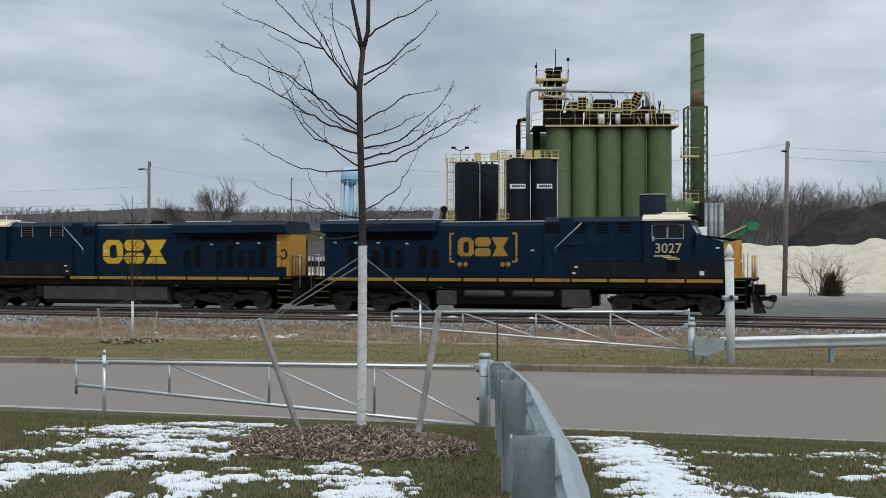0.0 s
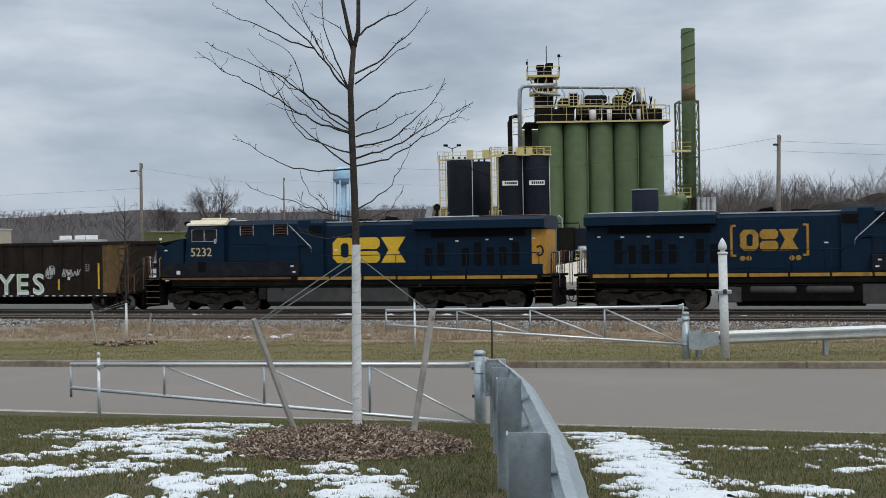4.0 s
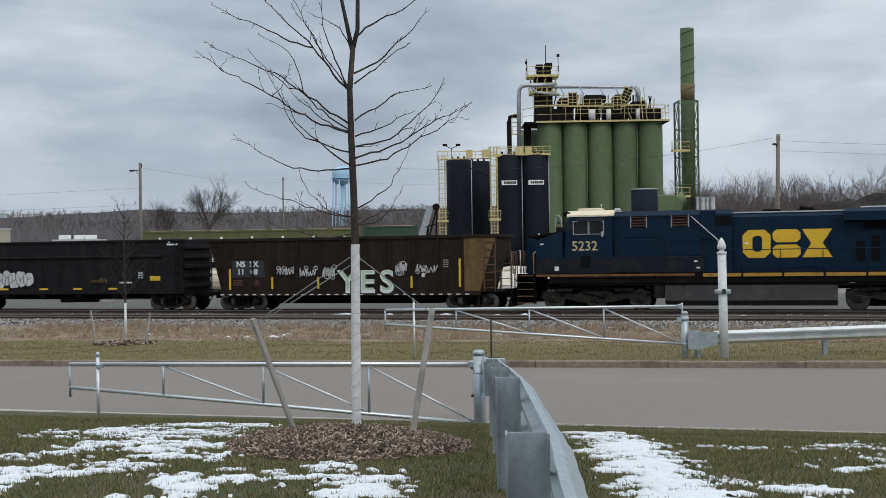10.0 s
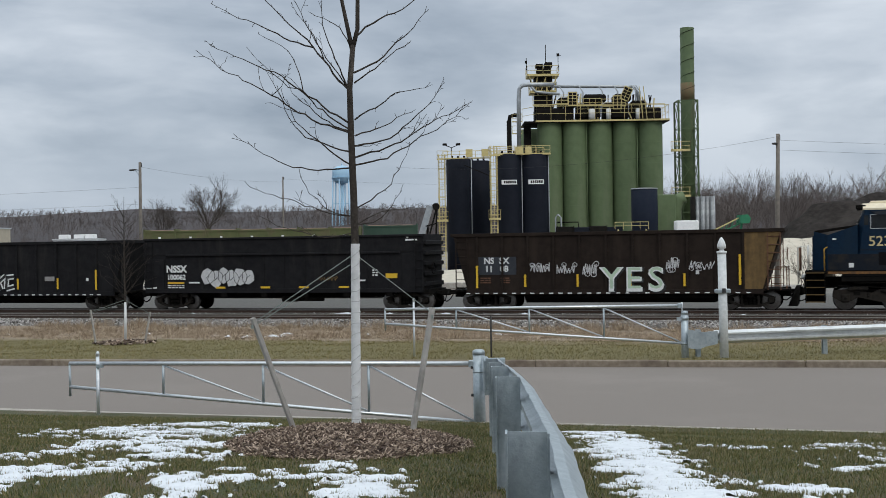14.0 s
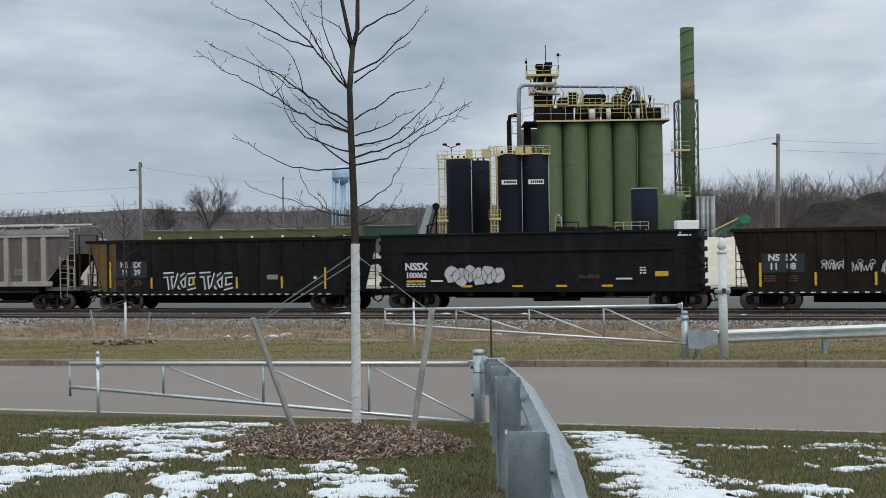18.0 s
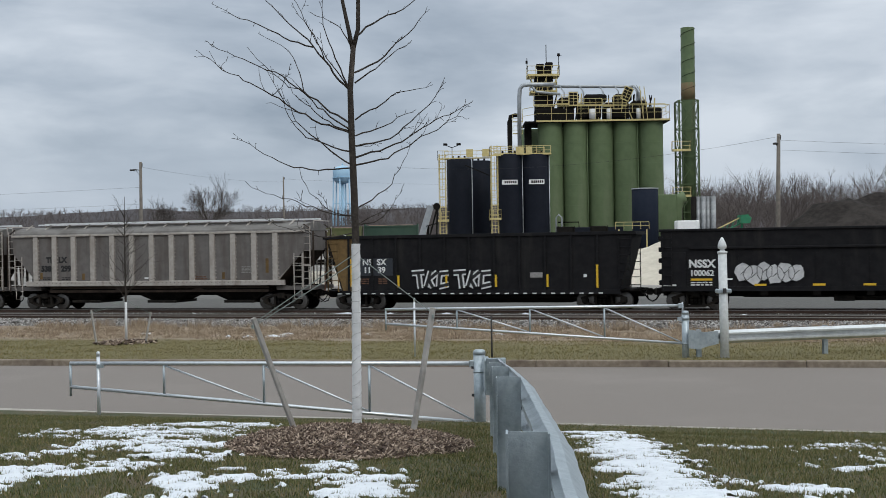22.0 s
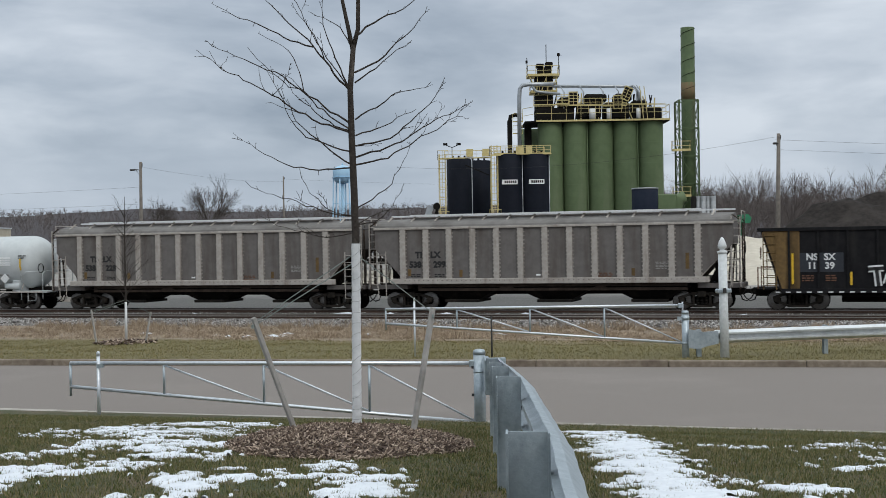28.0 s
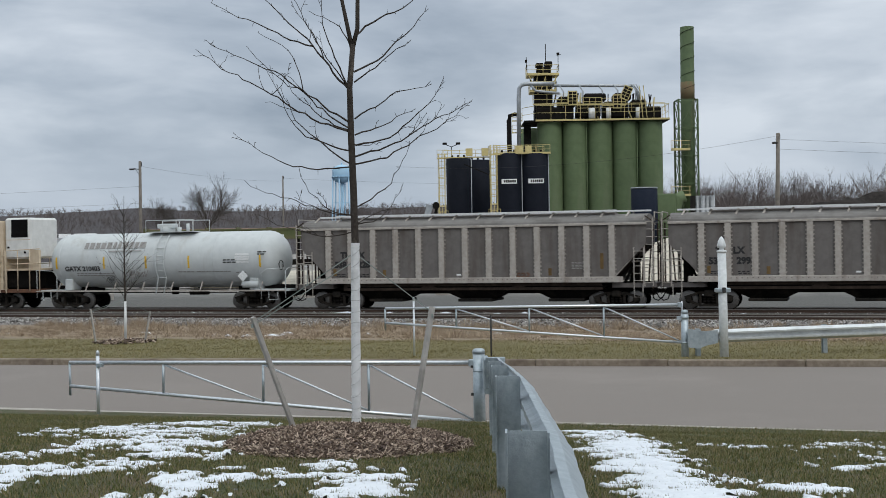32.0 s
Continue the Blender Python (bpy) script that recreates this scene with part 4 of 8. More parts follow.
# ---- heaps ----
SAND = surf("pale_sand", (0.57, 0.52, 0.435), (0.46, 0.415, 0.34), 1.2, 0.95, bump=0.12, bump_scale=1.6, dirt=(0.42, 0.375, 0.31), dirt_scale=0.35, dirt_low=0.55)
MILLINGS = surf("black_asphalt_millings", (0.022, 0.019, 0.018), (0.038, 0.033, 0.03), 1.5, 0.95, spec=0.08, bump=0.15, bump_scale=1.2, dirt=(0.06, 0.052, 0.047), dirt_scale=0.25, dirt_low=0.5)


def heap(name, x0, x1, y0, y1, crest, mat, label, seed, nx=70, ny=34, swing=0.0):
    """A long tipped heap: crest gives its height along x."""
    v, f = [], []
    for j in range(ny + 1):
        for i in range(nx + 1):
            x, y = x0 + (x1 - x0) * i / nx, y0 + (y1 - y0) * j / ny
            t = abs(2 * j / ny - 1)
            h = crest(x) * max(0.0, 1 - t) ** 0.85 * 1.0
            h += 0.12 * crest(x) * (1 - t) * noise.fractal(Vector((x * 0.25, y * 0.25, seed)), 0.9, 2, 4)
            v.append((x, y + swing * (x - 24), -0.75 + max(0, h)))
    w = nx + 1
    f = [(j * w + i, j * w + i + 1, j * w + w + i + 1, j * w + w + i) for j in range(ny) for i in range(nx)]
    b = Build().add(v, f, True)
    return tagged(part(name, b, mat), label, "heap")


def sand_crest(x):
    return float(np.interp(x, (-60, -30, -15, 0, 10, 19, 22, 26, 30, 34.5, 39, 46, 55, 66, 70), (0, 0.9, 1.2, 1.3, 1.7, 3.7, 4.2, 3.9, 3.7, 4.4, 4.1, 4.5, 4.3, 2.0, 0)))


heap("sand_mound", -34, 70, 97, 116, sand_crest, SAND, "long pale heap of washed sand behind the tracks", 3.0, 190, 48, -0.42)
heap("asphalt_mound", 43, 92, 151, 182, lambda x: float(np.interp(x, (43, 45.5, 49.5, 53.5, 57.5, 66, 80, 92), (0, 4.8, 7.9, 9.2, 9.5, 8.6, 5.2, 0))), MILLINGS, "rounded heap of black asphalt millings", 8.0, 60, 40)

# ---- poles and wires ----
POLE = surf("grey_pole_wood", (0.2, 0.175, 0.15), (0.13, 0.115, 0.1), 5, 0.9, bump=0.006, dirt=(0.28, 0.25, 0.22), dirt_scale=0.8, dirt_low=0.52, streak=True)


def utility_pole(x, y, top, r, lean, lamp, label):
    z = height(x, y)
    g = thing("utility_pole", label, "utility pole", "utility poles", m=pose(x, y, z, 0, lean, 0))
    h = top - z
    part("shaft", Build().tube([(0, 0, -1), (0, 0, h * 0.5), (0, 0, h)], [r * 1.2, r, r * 0.8], 12), POLE, g)
    part("insulator", Build().cyl(0.12, 0, h - 0.35, h - 0.1, 0.05, n=8).box(-0.05, 0.16, -0.04, 0.04, h - 0.42, h - 0.34), DARK_STEEL, g)
    if lamp:
        part("lamp_arm", Build().tube([(0, 0, h - 0.75), (lamp * 0.5, 0, h - 0.65), (lamp, 0, h - 0.68)], 0.035, 8), DARK_STEEL, g)
        part("lamp_head", Build().box(lamp - 0.45 * (1 if lamp > 0 else -1), lamp, -0.12, 0.12, h - 0.78, h - 0.64, 0.04), DARK_STEEL, g)
        part("brace", Build().tube([(0, 0, h - 1.3), (lamp * 0.45, 0, h - 0.68)], 0.02, 6), DARK_STEEL, g)
    return g


utility_pole(-26.75, 109.8, 10.63, 0.15, 0.3, -0.95, "grey wooden utility pole with a lamp arm")
utility_pole(23.85, 88.75, 10.44, 0.16, 1.2, -0.4, "weathered wooden utility pole before the sand heap")
utility_pole(-23.5, 183, 13.35, 0.12, 0.2, 0, "slim dark utility pole beyond the yard")


def wire(name, p, q, sag, label):
    p, q = Vector(p), Vector(q)
    pts = [p.lerp(q, t) - Vector((0, 0, sag * 4 * t * (1 - t))) for t in np.linspace(0, 1, 25)]
    tagged(part(name, Build().tube(pts, 0.009, 4, caps=False), DARK_STEEL), label, "wire", "overhead wires")


wire("overhead_wire", (-120, 113.5, 8.4), (-26.75, 109.8, 8.4), 0.9, "thin overhead wire to the lamp pole")
wire("overhead_wire", (-120, 113.5, 6.6), (-26.75, 109.8, 6.9), 0.6, "thin overhead wire to the lamp pole")
wire("overhead_wire", (-26.75, 109.8, 10.2), (-23.5, 183.0, 12.6), 0.4, "thin overhead wire between two poles")
wire("overhead_wire", (-23.5, 183.0, 13.0), (60, 237.9, 15.0), 1.2, "thin overhead wire beyond the yard")
wire("overhead_wire", (23.85, 88.8, 10.0), (120, 95.2, 9.2), 1.0, "thin overhead wire from the wooden pole")
wire("overhead_wire", (23.85, 88.8, 9.3), (120, 95.2, 8.4), 1.0, "thin overhead wire from the wooden pole")
wire("overhead_wire", (23.85, 88.8, 10.2), (-4, 109.8, 9.8), 0.9, "thin overhead wire from the wooden pole")

# ---- the asphalt plant ----
SILO = surf("green_silo_paint", (0.13, 0.175, 0.088), (0.105, 0.145, 0.072), 0.8, 0.65, spec=0.25, dirt=(0.165, 0.19, 0.115), dirt_scale=0.35, dirt_low=0.52, streak=True)
STACK_GREEN = surf("rust_streaked_green_paint", (0.075, 0.108, 0.045), (0.055, 0.085, 0.037), 1.2, 0.7, dirt=(0.13, 0.095, 0.055), dirt_scale=0.6, dirt_low=0.58, streak=True)
TANK_NAVY = surf("dark_navy_tank_paint", (0.006, 0.008, 0.014), (0.009, 0.011, 0.018), 1.0, 0.7, dirt=(0.016, 0.018, 0.025), dirt_scale=0.5, dirt_low=0.55, streak=True, spec=0.15)
YELLOW = surf("pale_yellow_rail_paint", (0.60, 0.50, 0.23), (0.48, 0.39, 0.17), 3, 0.6)
GEAR = surf("black_machinery", (0.008, 0.0075, 0.007), (0.017, 0.015, 0.0135), 2, 0.8, spec=0.06)
DUCT = surf("dull_metal_duct", (0.42, 0.44, 0.46), (0.3, 0.32, 0.34), 2, 0.4, 0.6)
BAND = surf("white_sign_paint", (0.8, 0.8, 0.8), (0.7, 0.7, 0.7), 4, 0.6)


def railing(parent, pts, z, h=1.1, gap=1.3, name="guard_rail", mat=YELLOW, toe=True):
    """A yellow pipe railing along a line of floor points."""
    pts = [Vector(p) for p in pts]
    for p, q in zip(pts, pts[1:]):
        rail = part(name, Build().bar((p.x, p.y, z + h), (q.x, q.y, z + h), 0.07), mat, parent)
        part("mid_rail", Build().bar((p.x, p.y, z + h * 0.5), (q.x, q.y, z + h * 0.5), 0.055), mat, rail)
        if toe:
            part("toe_board", Build().bar((p.x, p.y, z + 0.1), (q.x, q.y, z + 0.1), 0.05, 0.17), mat, rail)
        n = max(1, int((q - p).length / gap))
        for k in range(n + 1):
            m = p.lerp(q, k / n)
            part("stanchion", Build().bar((m.x, m.y, z), (m.x, m.y, z + h), 0.055), mat, rail)


def silo_block():
    top = 20.15
    for k in range(5):
        x = 15.65 + k * 3.62
        g = thing("silo", "tall green storage silo of the asphalt plant", "silo", "green silos", m=pose(x, 179.3, -0.7))
        h = top + 0.7
        part("shell", Build().spin([(1.8, 0)] + [(1.8 + (0.012 if j % 2 else 0), h * j / 12) for j in range(1, 12)] + [(1.8, h), (1.7, h + 0.15)], 36), SILO, g)
        part("roof", Build().spin([(1.72, h + 0.02), (1.6, h + 0.16), (0.3, h + 0.3)], 36), SILO, g)
        part("base_ring", Build().cyl(0, 0, 0, 0.5, 1.9, n=36), GEAR, g)
        for j in range(1, 7):
            part("weld_band", Build().spin([(1.812, h * j / 7 - 0.03), (1.812, h * j / 7 + 0.03)], 36), SILO, g)
        if k in (1, 3):
            part("down_pipe", Build().cyl(1.6, -1.2, 0, h, 0.07, n=8), SILO, g)
    for k in range(4):
        g = thing("silo", "green storage silo in the rear row", "silo", "green silos", m=pose(13.6 + k * 4.6, 187.3, -0.7))
        part("shell", Build().cyl(0, 0, 0, top + 0.6, 1.85, n=28), SILO, g)
    g = thing("silo_gallery", "steel gallery with yellow railings and black machinery on the silos", "gallery", m=pose(0, 80.3, 0))
    part("deck", Build().box(11.9, 32.6, 96.7, 105, top, top + 0.2), GEAR, g)
    part("deck_edge", Build().box(13.5, 32.6, 96.62, 96.7, top + 0.05, top + 0.3), YELLOW, g)
    railing(g, [(11.8, 100, 0), (13.6, 96.7, 0), (32.5, 96.7, 0), (32.5, 104.5, 0)], top + 0.2, 2.1, 2.0, toe=False)
    railing(g, [(13.2, 97.6, 0), (19.3, 97.6, 0)], top + 2.5, 1.5, 1.6)
    railing(g, [(19.5, 97.2, 0), (32.0, 97.2, 0)], top + 1.3, 1.2, 1.4, toe=False)
    # machinery: conveyors, hoppers and frames
    rng = random.Random(6)
    for x, w, z, h in ((13.5, 5.6, 0.2, 2.0), (19.6, 3.4, 0.6, 2.2), (23.4, 3.6, 0.5, 2.4), (27.4, 2.2, 0.3, 2.8), (29.3, 2.4, 0.3, 1.8), (16.9, 2.6, 2.2, 1.5), (20.6, 3.2, 2.9, 1.2), (24.9, 2.5, 3.0, 1.1)):
        part("batch_hopper", Build().box(x, x + w, 98, 101, top + z, top + z + h, 0.25), GEAR, g)
    for k in range(26):
        x = rng.uniform(13, 31.5)
        part("support_strut", Build().bar((x, 97.5 + rng.random() * 3, top + 0.2), (x + rng.uniform(-1.0, 1.0), 98.5, top + rng.uniform(2.5, 4.6)), 0.13), rng.choice((GEAR, GEAR, YELLOW)), g)
    for x, z in ((18.2, 3.3), (21.3, 3.0), (24.8, 2.9)):
        railing(g, [(x - 1.7, 97.5, 0), (x + 1.7, 97.5, 0)], top + z - 0.7, 1.1, 0.8)
    for x, z, t in ((26.6, 4.0, 25), (18.9, 3.4, 0), (25.3, 2.8, 0)):
        m = Matrix.Translation((x, 97.4, top + z)) @ Matrix.Rotation(radians(t), 4, "Y")
        cage = part("yellow_cage", Build().box(-0.65, 0.65, -0.05, 0.05, 0.85, 1.0, m=m).box(-0.65, 0.65, -0.05, 0.05, -1.0, -0.85, m=m).box(-0.65, -0.55, -0.05, 0.05, -1, 1, m=m).box(0.55, 0.65, -0.05, 0.05, -1, 1, m=m), YELLOW, g)
        part("cage_panel", Build().box(-0.56, 0.56, -0.02, 0.03, -0.86, 0.86, m=m), GEAR, cage)
        for j in range(1, 4):
            part("cage_bar", Build().box(-0.56, 0.56, -0.06, -0.02, -0.9 + 0.45 * j - 0.03, -0.9 + 0.45 * j + 0.03, m=m), YELLOW, cage)
        part("cage_bar", Build().box(-0.03, 0.03, -0.07, -0.03, -0.86, 0.86, m=m), YELLOW, cage)
    for x in (17.6, 20.4, 23.2, 25.4, 28.0, 28.6):
        part("vent_pipe", Build().tube([(x, 98.2, top + 2), (x + 0.1, 98.2, top + 4.4), (x - 0.5, 98.2, top + 5.3)], 0.09, 7), DUCT, g)
    for x, w in ((21.6, 0.9), (24.0, 0.7), (28.2, 0.6)):
        part("white_tank", Build().cyl(x, 97.4, top + 0.4, top + 1.9, w * 0.5, n=14), BAND, g)
    part("long_duct", Build().tube([(16.0, 98.5, 25.5), (22, 98.5, 25.4), (27.9, 98.5, 25.3), (28.4, 98.5, 24.4), (28.6, 98.5, 21)], 0.22, 10), DUCT, g)
    part("end_ladder", Build().bar((28.9, 97.2, top + 0.3), (28.4, 97.2, top + 5.0), 0.1).bar((29.5, 97.2, top + 0.3), (29.0, 97.2, top + 5.0), 0.1), YELLOW, g)
    # head tower with its top platform
    t = thing("head_tower", "black bucket elevator head with yellow railed platforms and a mast", "tower", m=pose(0, 81.6, 0))
    part("leg", Build().box(13.7, 16.3, 99, 101.5, top, 27.2, 0.1), GEAR, t)
    part("casing", Build().box(14.1, 16.1, 98.8, 101, 27.3, 28.5, 0.1), GEAR, t)
    part("drive_motor", Build().box(13.9, 15.0, 98.6, 100.4, 28.5, 29.0, 0.08).box(15.2, 16.3, 98.7, 100.2, 28.4, 29.25, 0.12), GEAR, t)
    for k in range(9):
        x = rng.uniform(13.2, 16.8)
        part("frame_bar", Build().bar((x, 98.3, 24.9), (x + rng.uniform(-0.9, 0.9), 98.5, 27.2), 0.1), rng.choice((GEAR, GEAR, YELLOW)), t)
    for z, x0, x1 in ((27.3, 12.6, 17.2), (24.9, 13.0, 16.8)):
        part("platform", Build().box(x0, x1, 98.2, 101.8, z - 0.15, z), YELLOW, t)
        railing(t, [(x0, 101.5, 0), (x0, 98.3, 0), (x1, 98.3, 0), (x1, 101.5, 0)], z, 1.35, 1.1)
    part("mast", Build().tube([(15.35, 99, 28), (15.35, 99, 31.8)], 0.06, 6), GEAR, t)
    part("lamp", Build().tube([(17.1, 98.3, 28), (17.1, 98.3, 30.2), (17.5, 98.3, 30.1)], 0.05, 6).box(16.9, 17.3, 98.2, 98.4, 30.0, 30.4), GEAR, t)
    part("lamp", Build().tube([(12.5, 98.3, 28), (12.5, 98.3, 29.8)], 0.05, 6).box(12.3, 12.6, 98.2, 98.4, 29.0, 29.4), GEAR, t)
    for x in (12.8, 16.9):
        part("knee_brace", Build().bar((x, 98.4, 27.2), (14.2 if x < 15 else 15.9, 98.8, 24.5), 0.12), YELLOW, t)
    # outside pipes
    p = thing("silver_riser_pipe", "bent silver riser pipe beside the silos", "pipe", m=pose(0, 80.5, 0))
    part("pipe", Build().tube([(11.1, 97, 16), (11.15, 97, 23.5), (11.25, 97, 25.0), (11.6, 97, 25.5), (12.4, 97, 25.65), (16.2, 97, 25.6)], 0.3, 12), DUCT, p)
    part("branch_pipe", Build().tube([(13.0, 97, 25.4), (13.6, 97, 24.6), (17.0, 97, 24.2)], 0.2, 10), DUCT, p)
    p = thing("elevator_casing", "dark enclosed elevator casing beside the silos", "elevator", m=pose(0, 80.7, 0))
    part("casing", Build().box(9.45, 10.1, 97.2, 98.2, -0.7, 20.6, 0.05), GEAR, p)
    part("hood", Build().tube([(9.8, 97.7, 20.4), (9.9, 97.7, 21.2), (10.6, 97.7, 21.4), (11.2, 97.7, 21.3)], 0.3, 10), GEAR, p)
    railing(p, [(10.2, 97.2, 0), (11.6, 97.2, 0)], 18.6, 1.2, 0.7)
    railing(p, [(10.2, 97.2, 0), (11.6, 97.2, 0)], 20.3, 1.2, 0.7)
    part("leg", Build().box(12.0, 13.0, 99, 100, -0.7, 20.0), GEAR, p)


silo_block()


def lattice(parent, x0, x1, y0, y1, z0, z1, n, mat):
    for x in (x0, x1):
        for y in (y0, y1):
            part("tower_leg", Build().bar((x, y, z0), (x, y, z1), 0.22), mat, parent)
    faces = (((x0, y0), (x1, y0)), ((x0, y1), (x1, y1)), ((x0, y0), (x0, y1)), ((x1, y0), (x1, y1)))
    for k in range(n):
        a, c = z0 + (z1 - z0) * k / n, z0 + (z1 - z0) * (k + 1) / n
        for p, q in faces:
            part("cross_bar", Build().bar((*p, c), (*q, c), 0.12), mat, parent)
            part("cross_brace", Build().bar((*p, a), (*q, c), 0.08), mat, parent)
            part("cross_brace", Build().bar((*q, a), (*p, c), 0.08), mat, parent)


def stack():
    g = thing("exhaust_stack", "tall rust-streaked green exhaust stack in a lattice frame", "chimney", m=pose(0, 75.2, 0))
    part("flue", Build().tube([(33.2, 92, -0.7), (33.3, 92, 31.6)], 0.92, 24), STACK_GREEN, g)
    part("rust_band", Build().cyl(33.27, 92, 21.8, 24.2, 0.935, n=24), surf("rust_brown_band", (0.16, 0.105, 0.055), (0.12, 0.1, 0.05), 1.0, 0.8, dirt=(0.1, 0.13, 0.06), dirt_scale=1.2, dirt_low=0.5), g)
    b = Build()
    for k in range(60):
        a, z = k * 0.52, 22.0 + 9.5 * k / 60
        b.bar((33.3 + 0.95 * math.cos(a), 92 + 0.95 * math.sin(a), z), (33.3 + 0.95 * math.cos(a + 0.52), 92 + 0.95 * math.sin(a + 0.52), z + 0.16), 0.05)
    part("wind_strake", b, GEAR, g)
    lattice(g, 31.75, 34.3, 90.6, 93.6, -0.7, 21.75, 6, STACK_GREEN)
    for z in (15.0, 8.9):
        part("platform", Build().box(30.7, 33.1, 89.8, 90.8, z - 0.1, z), YELLOW, g)
        railing(g, [(30.7, 90.7, 0), (30.7, 89.9, 0), (33.1, 89.9, 0), (33.1, 90.7, 0)], z, 1.2, 0.8)
    b = Build()
    for x in (31.7, 32.2):
        b.bar((x, 90.4, 0), (x, 90.4, 15.5), 0.07)
    for k in range(40):
        b.bar((31.7, 90.4, 0.3 + k * 0.38), (32.2, 90.4, 0.3 + k * 0.38), 0.05)
    part("ladder", b, STACK_GREEN, g)


stack()


def caged_ladder(parent, x, y, z0, z1):
    b = Build()
    for dx in (-0.4, 0.4):
        b.bar((x + dx, y, z0), (x + dx, y, z1), 0.08)
    for k in range(int((z1 - z0) / 0.45)):
        b.bar((x - 0.4, y, z0 + 0.2 + k * 0.45), (x + 0.4, y, z0 + 0.2 + k * 0.45), 0.05)
    c = part("ladder", b, YELLOW, parent)
    b = Build()
    for k in range(int((z1 - z0) / 1.3)):
        z = z0 + 0.8 + k * 1.3
        b.tube([(x + 0.5 * math.cos(a), y - 0.05 - 0.55 * abs(math.sin(a)), z) for a in np.linspace(0, math.pi, 7)], 0.04, 5)
    for a in (0.0, 0.8, 1.57, 2.3, 3.14):
        b.bar((x + 0.5 * math.cos(a), y - 0.05 - 0.55 * math.sin(a), z0 + 0.5), (x + 0.5 * math.cos(a), y - 0.05 - 0.55 * math.sin(a), z1), 0.05)
    part("cage", b, YELLOW, c)


def black_tanks():
    for k, (x, y, z, r) in enumerate(((2.32, 167.85, 14.35, 1.72), (5.1, 172.4, 14.4, 1.72), (8.78, 162.55, 14.5, 1.72), (12.25, 162.55, 14.45, 1.74))):
        g = thing("bitumen_tank", "dark navy upright bitumen tank with yellow railing", "tank", "bitumen tanks", m=pose(x, y, -0.7))
        h = z + 0.7
        part("shell", Build().spin([(r, 0), (r, h * 0.33), (r, h * 0.66), (r, h), (r - 0.12, h + 0.08)], 36), TANK_NAVY, g)
        part("pale_pipe", Build().cyl(r * 0.96, -r * 0.45, 0.2, h, 0.07, n=8), DUCT, g)
        if k > 1:
            s = part("sign_band", Build().box(-1.05, 0.95, -r - 0.06, -r + 0.04, 11.3, 11.9), BAND, g, "white sign with unreadable lettering")
            b = Build()
            for j in range(6):
                b.box(-0.75 + j * 0.27, -0.55 + j * 0.27, -r - 0.075, -r - 0.055, 11.45, 11.78)
            part("sign_letters", b, GEAR, s)
            part("white_fitting", Build().box(0.1, 0.35, -r - 0.05, -r + 0.1, 4.7, 4.95), BAND, g)
        for a in range(3):
            part("roof_valve", Build().cyl(-0.9 + a * 0.8, -0.8, h, h + 0.5, 0.14, n=8), GEAR, g)
    g = thing("tank_walkway", "yellow railed walkway across the tank tops", "walkway", m=pose(0, 73.4, 0))
    part("deck", Build().box(0.3, 6.5, 90.9, 91.5, 14.3, 14.42).box(6.6, 14.2, 87.7, 88.5, 14.45, 14.57), YELLOW, g)
    railing(g, [(0.3, 90.9, 0), (6.6, 90.9, 0)], 14.4, 0.9, 0.9, toe=False)
    railing(g, [(6.7, 87.8, 0), (14.1, 87.8, 0)], 14.5, 1.1, 0.9)
    railing(g, [(7.4, 91.0, 0), (13.6, 91.0, 0)], 14.5, 1.1, 0.9)
    for x, w in ((3.2, 0.9), (5.3, 0.9), (9.6, 1.0), (10.9, 0.8)):
        part("valve_cabinet", Build().box(x, x + w, 90.6 if x < 6 else 87.6, 91.0 if x < 6 else 88.0, 14.5, 15.5), YELLOW, g)
    for x, y, z in ((0.0, 165.8, 15.0), (6.7, 160.3, 15.6)):
        t = thing("caged_ladder", "yellow caged ladder with a rest platform beside the tanks", "ladder", "tank ladders")
        caged_ladder(t, x, y, -0.7, z)
        part("rest_platform", Build().box(x - 0.7, x + 0.8, y - 0.9, y + 0.1, 6.0, 6.1), YELLOW, t)
        railing(t, [(x - 0.7, y, 0), (x - 0.7, y - 0.9, 0), (x + 0.8, y - 0.9, 0), (x + 0.8, y, 0)], 6.1, 1.2, 0.5)
        railing(t, [(x - 0.6, y, 0), (x - 0.6, y - 0.9, 0), (x + 0.8, y - 0.9, 0)], 14.2, 1.2, 0.5)
    l = thing("twin_floodlight", "twin floodlight on a post above the tanks", "floodlight", m=pose(0, 75.9, 0))
    part("post", Build().tube([(1.35, 91.5, 14.4), (1.35, 91.5, 16.0)], 0.05, 6).tube([(0.6, 91.5, 16.3), (1.35, 91.5, 16.0), (2.1, 91.5, 16.3)], 0.05, 6), GEAR, l)
    for x in (0.45, 2.25):
        part("lamp", Build().box(x - 0.3, x + 0.3, 91.4, 91.7, 16.3, 16.6, 0.05), GEAR, l)
    part("cross_brace", Build().bar((3.0, 90.7, 13.4), (6.2, 90.7, 12.0), 0.12), GEAR, g)
    p = thing("pipe_loop", "pale bent pipes beside the tanks", "pipe", m=pose(0, 72.6, 0))
    part("pipe", Build().tube([(14.6, 87.5, -0.5), (14.6, 87.5, 6.2), (14.9, 87.5, 6.6), (15.3, 87.5, 6.2), (15.3, 87.5, 0)], 0.11, 8), DUCT, p)
    part("pipe", Build().tube([(14.9, 88.5, 5.6), (17.6, 88.5, 5.6), (17.7, 88.5, 4.0)], 0.08, 8), GEAR, p)


black_tanks()


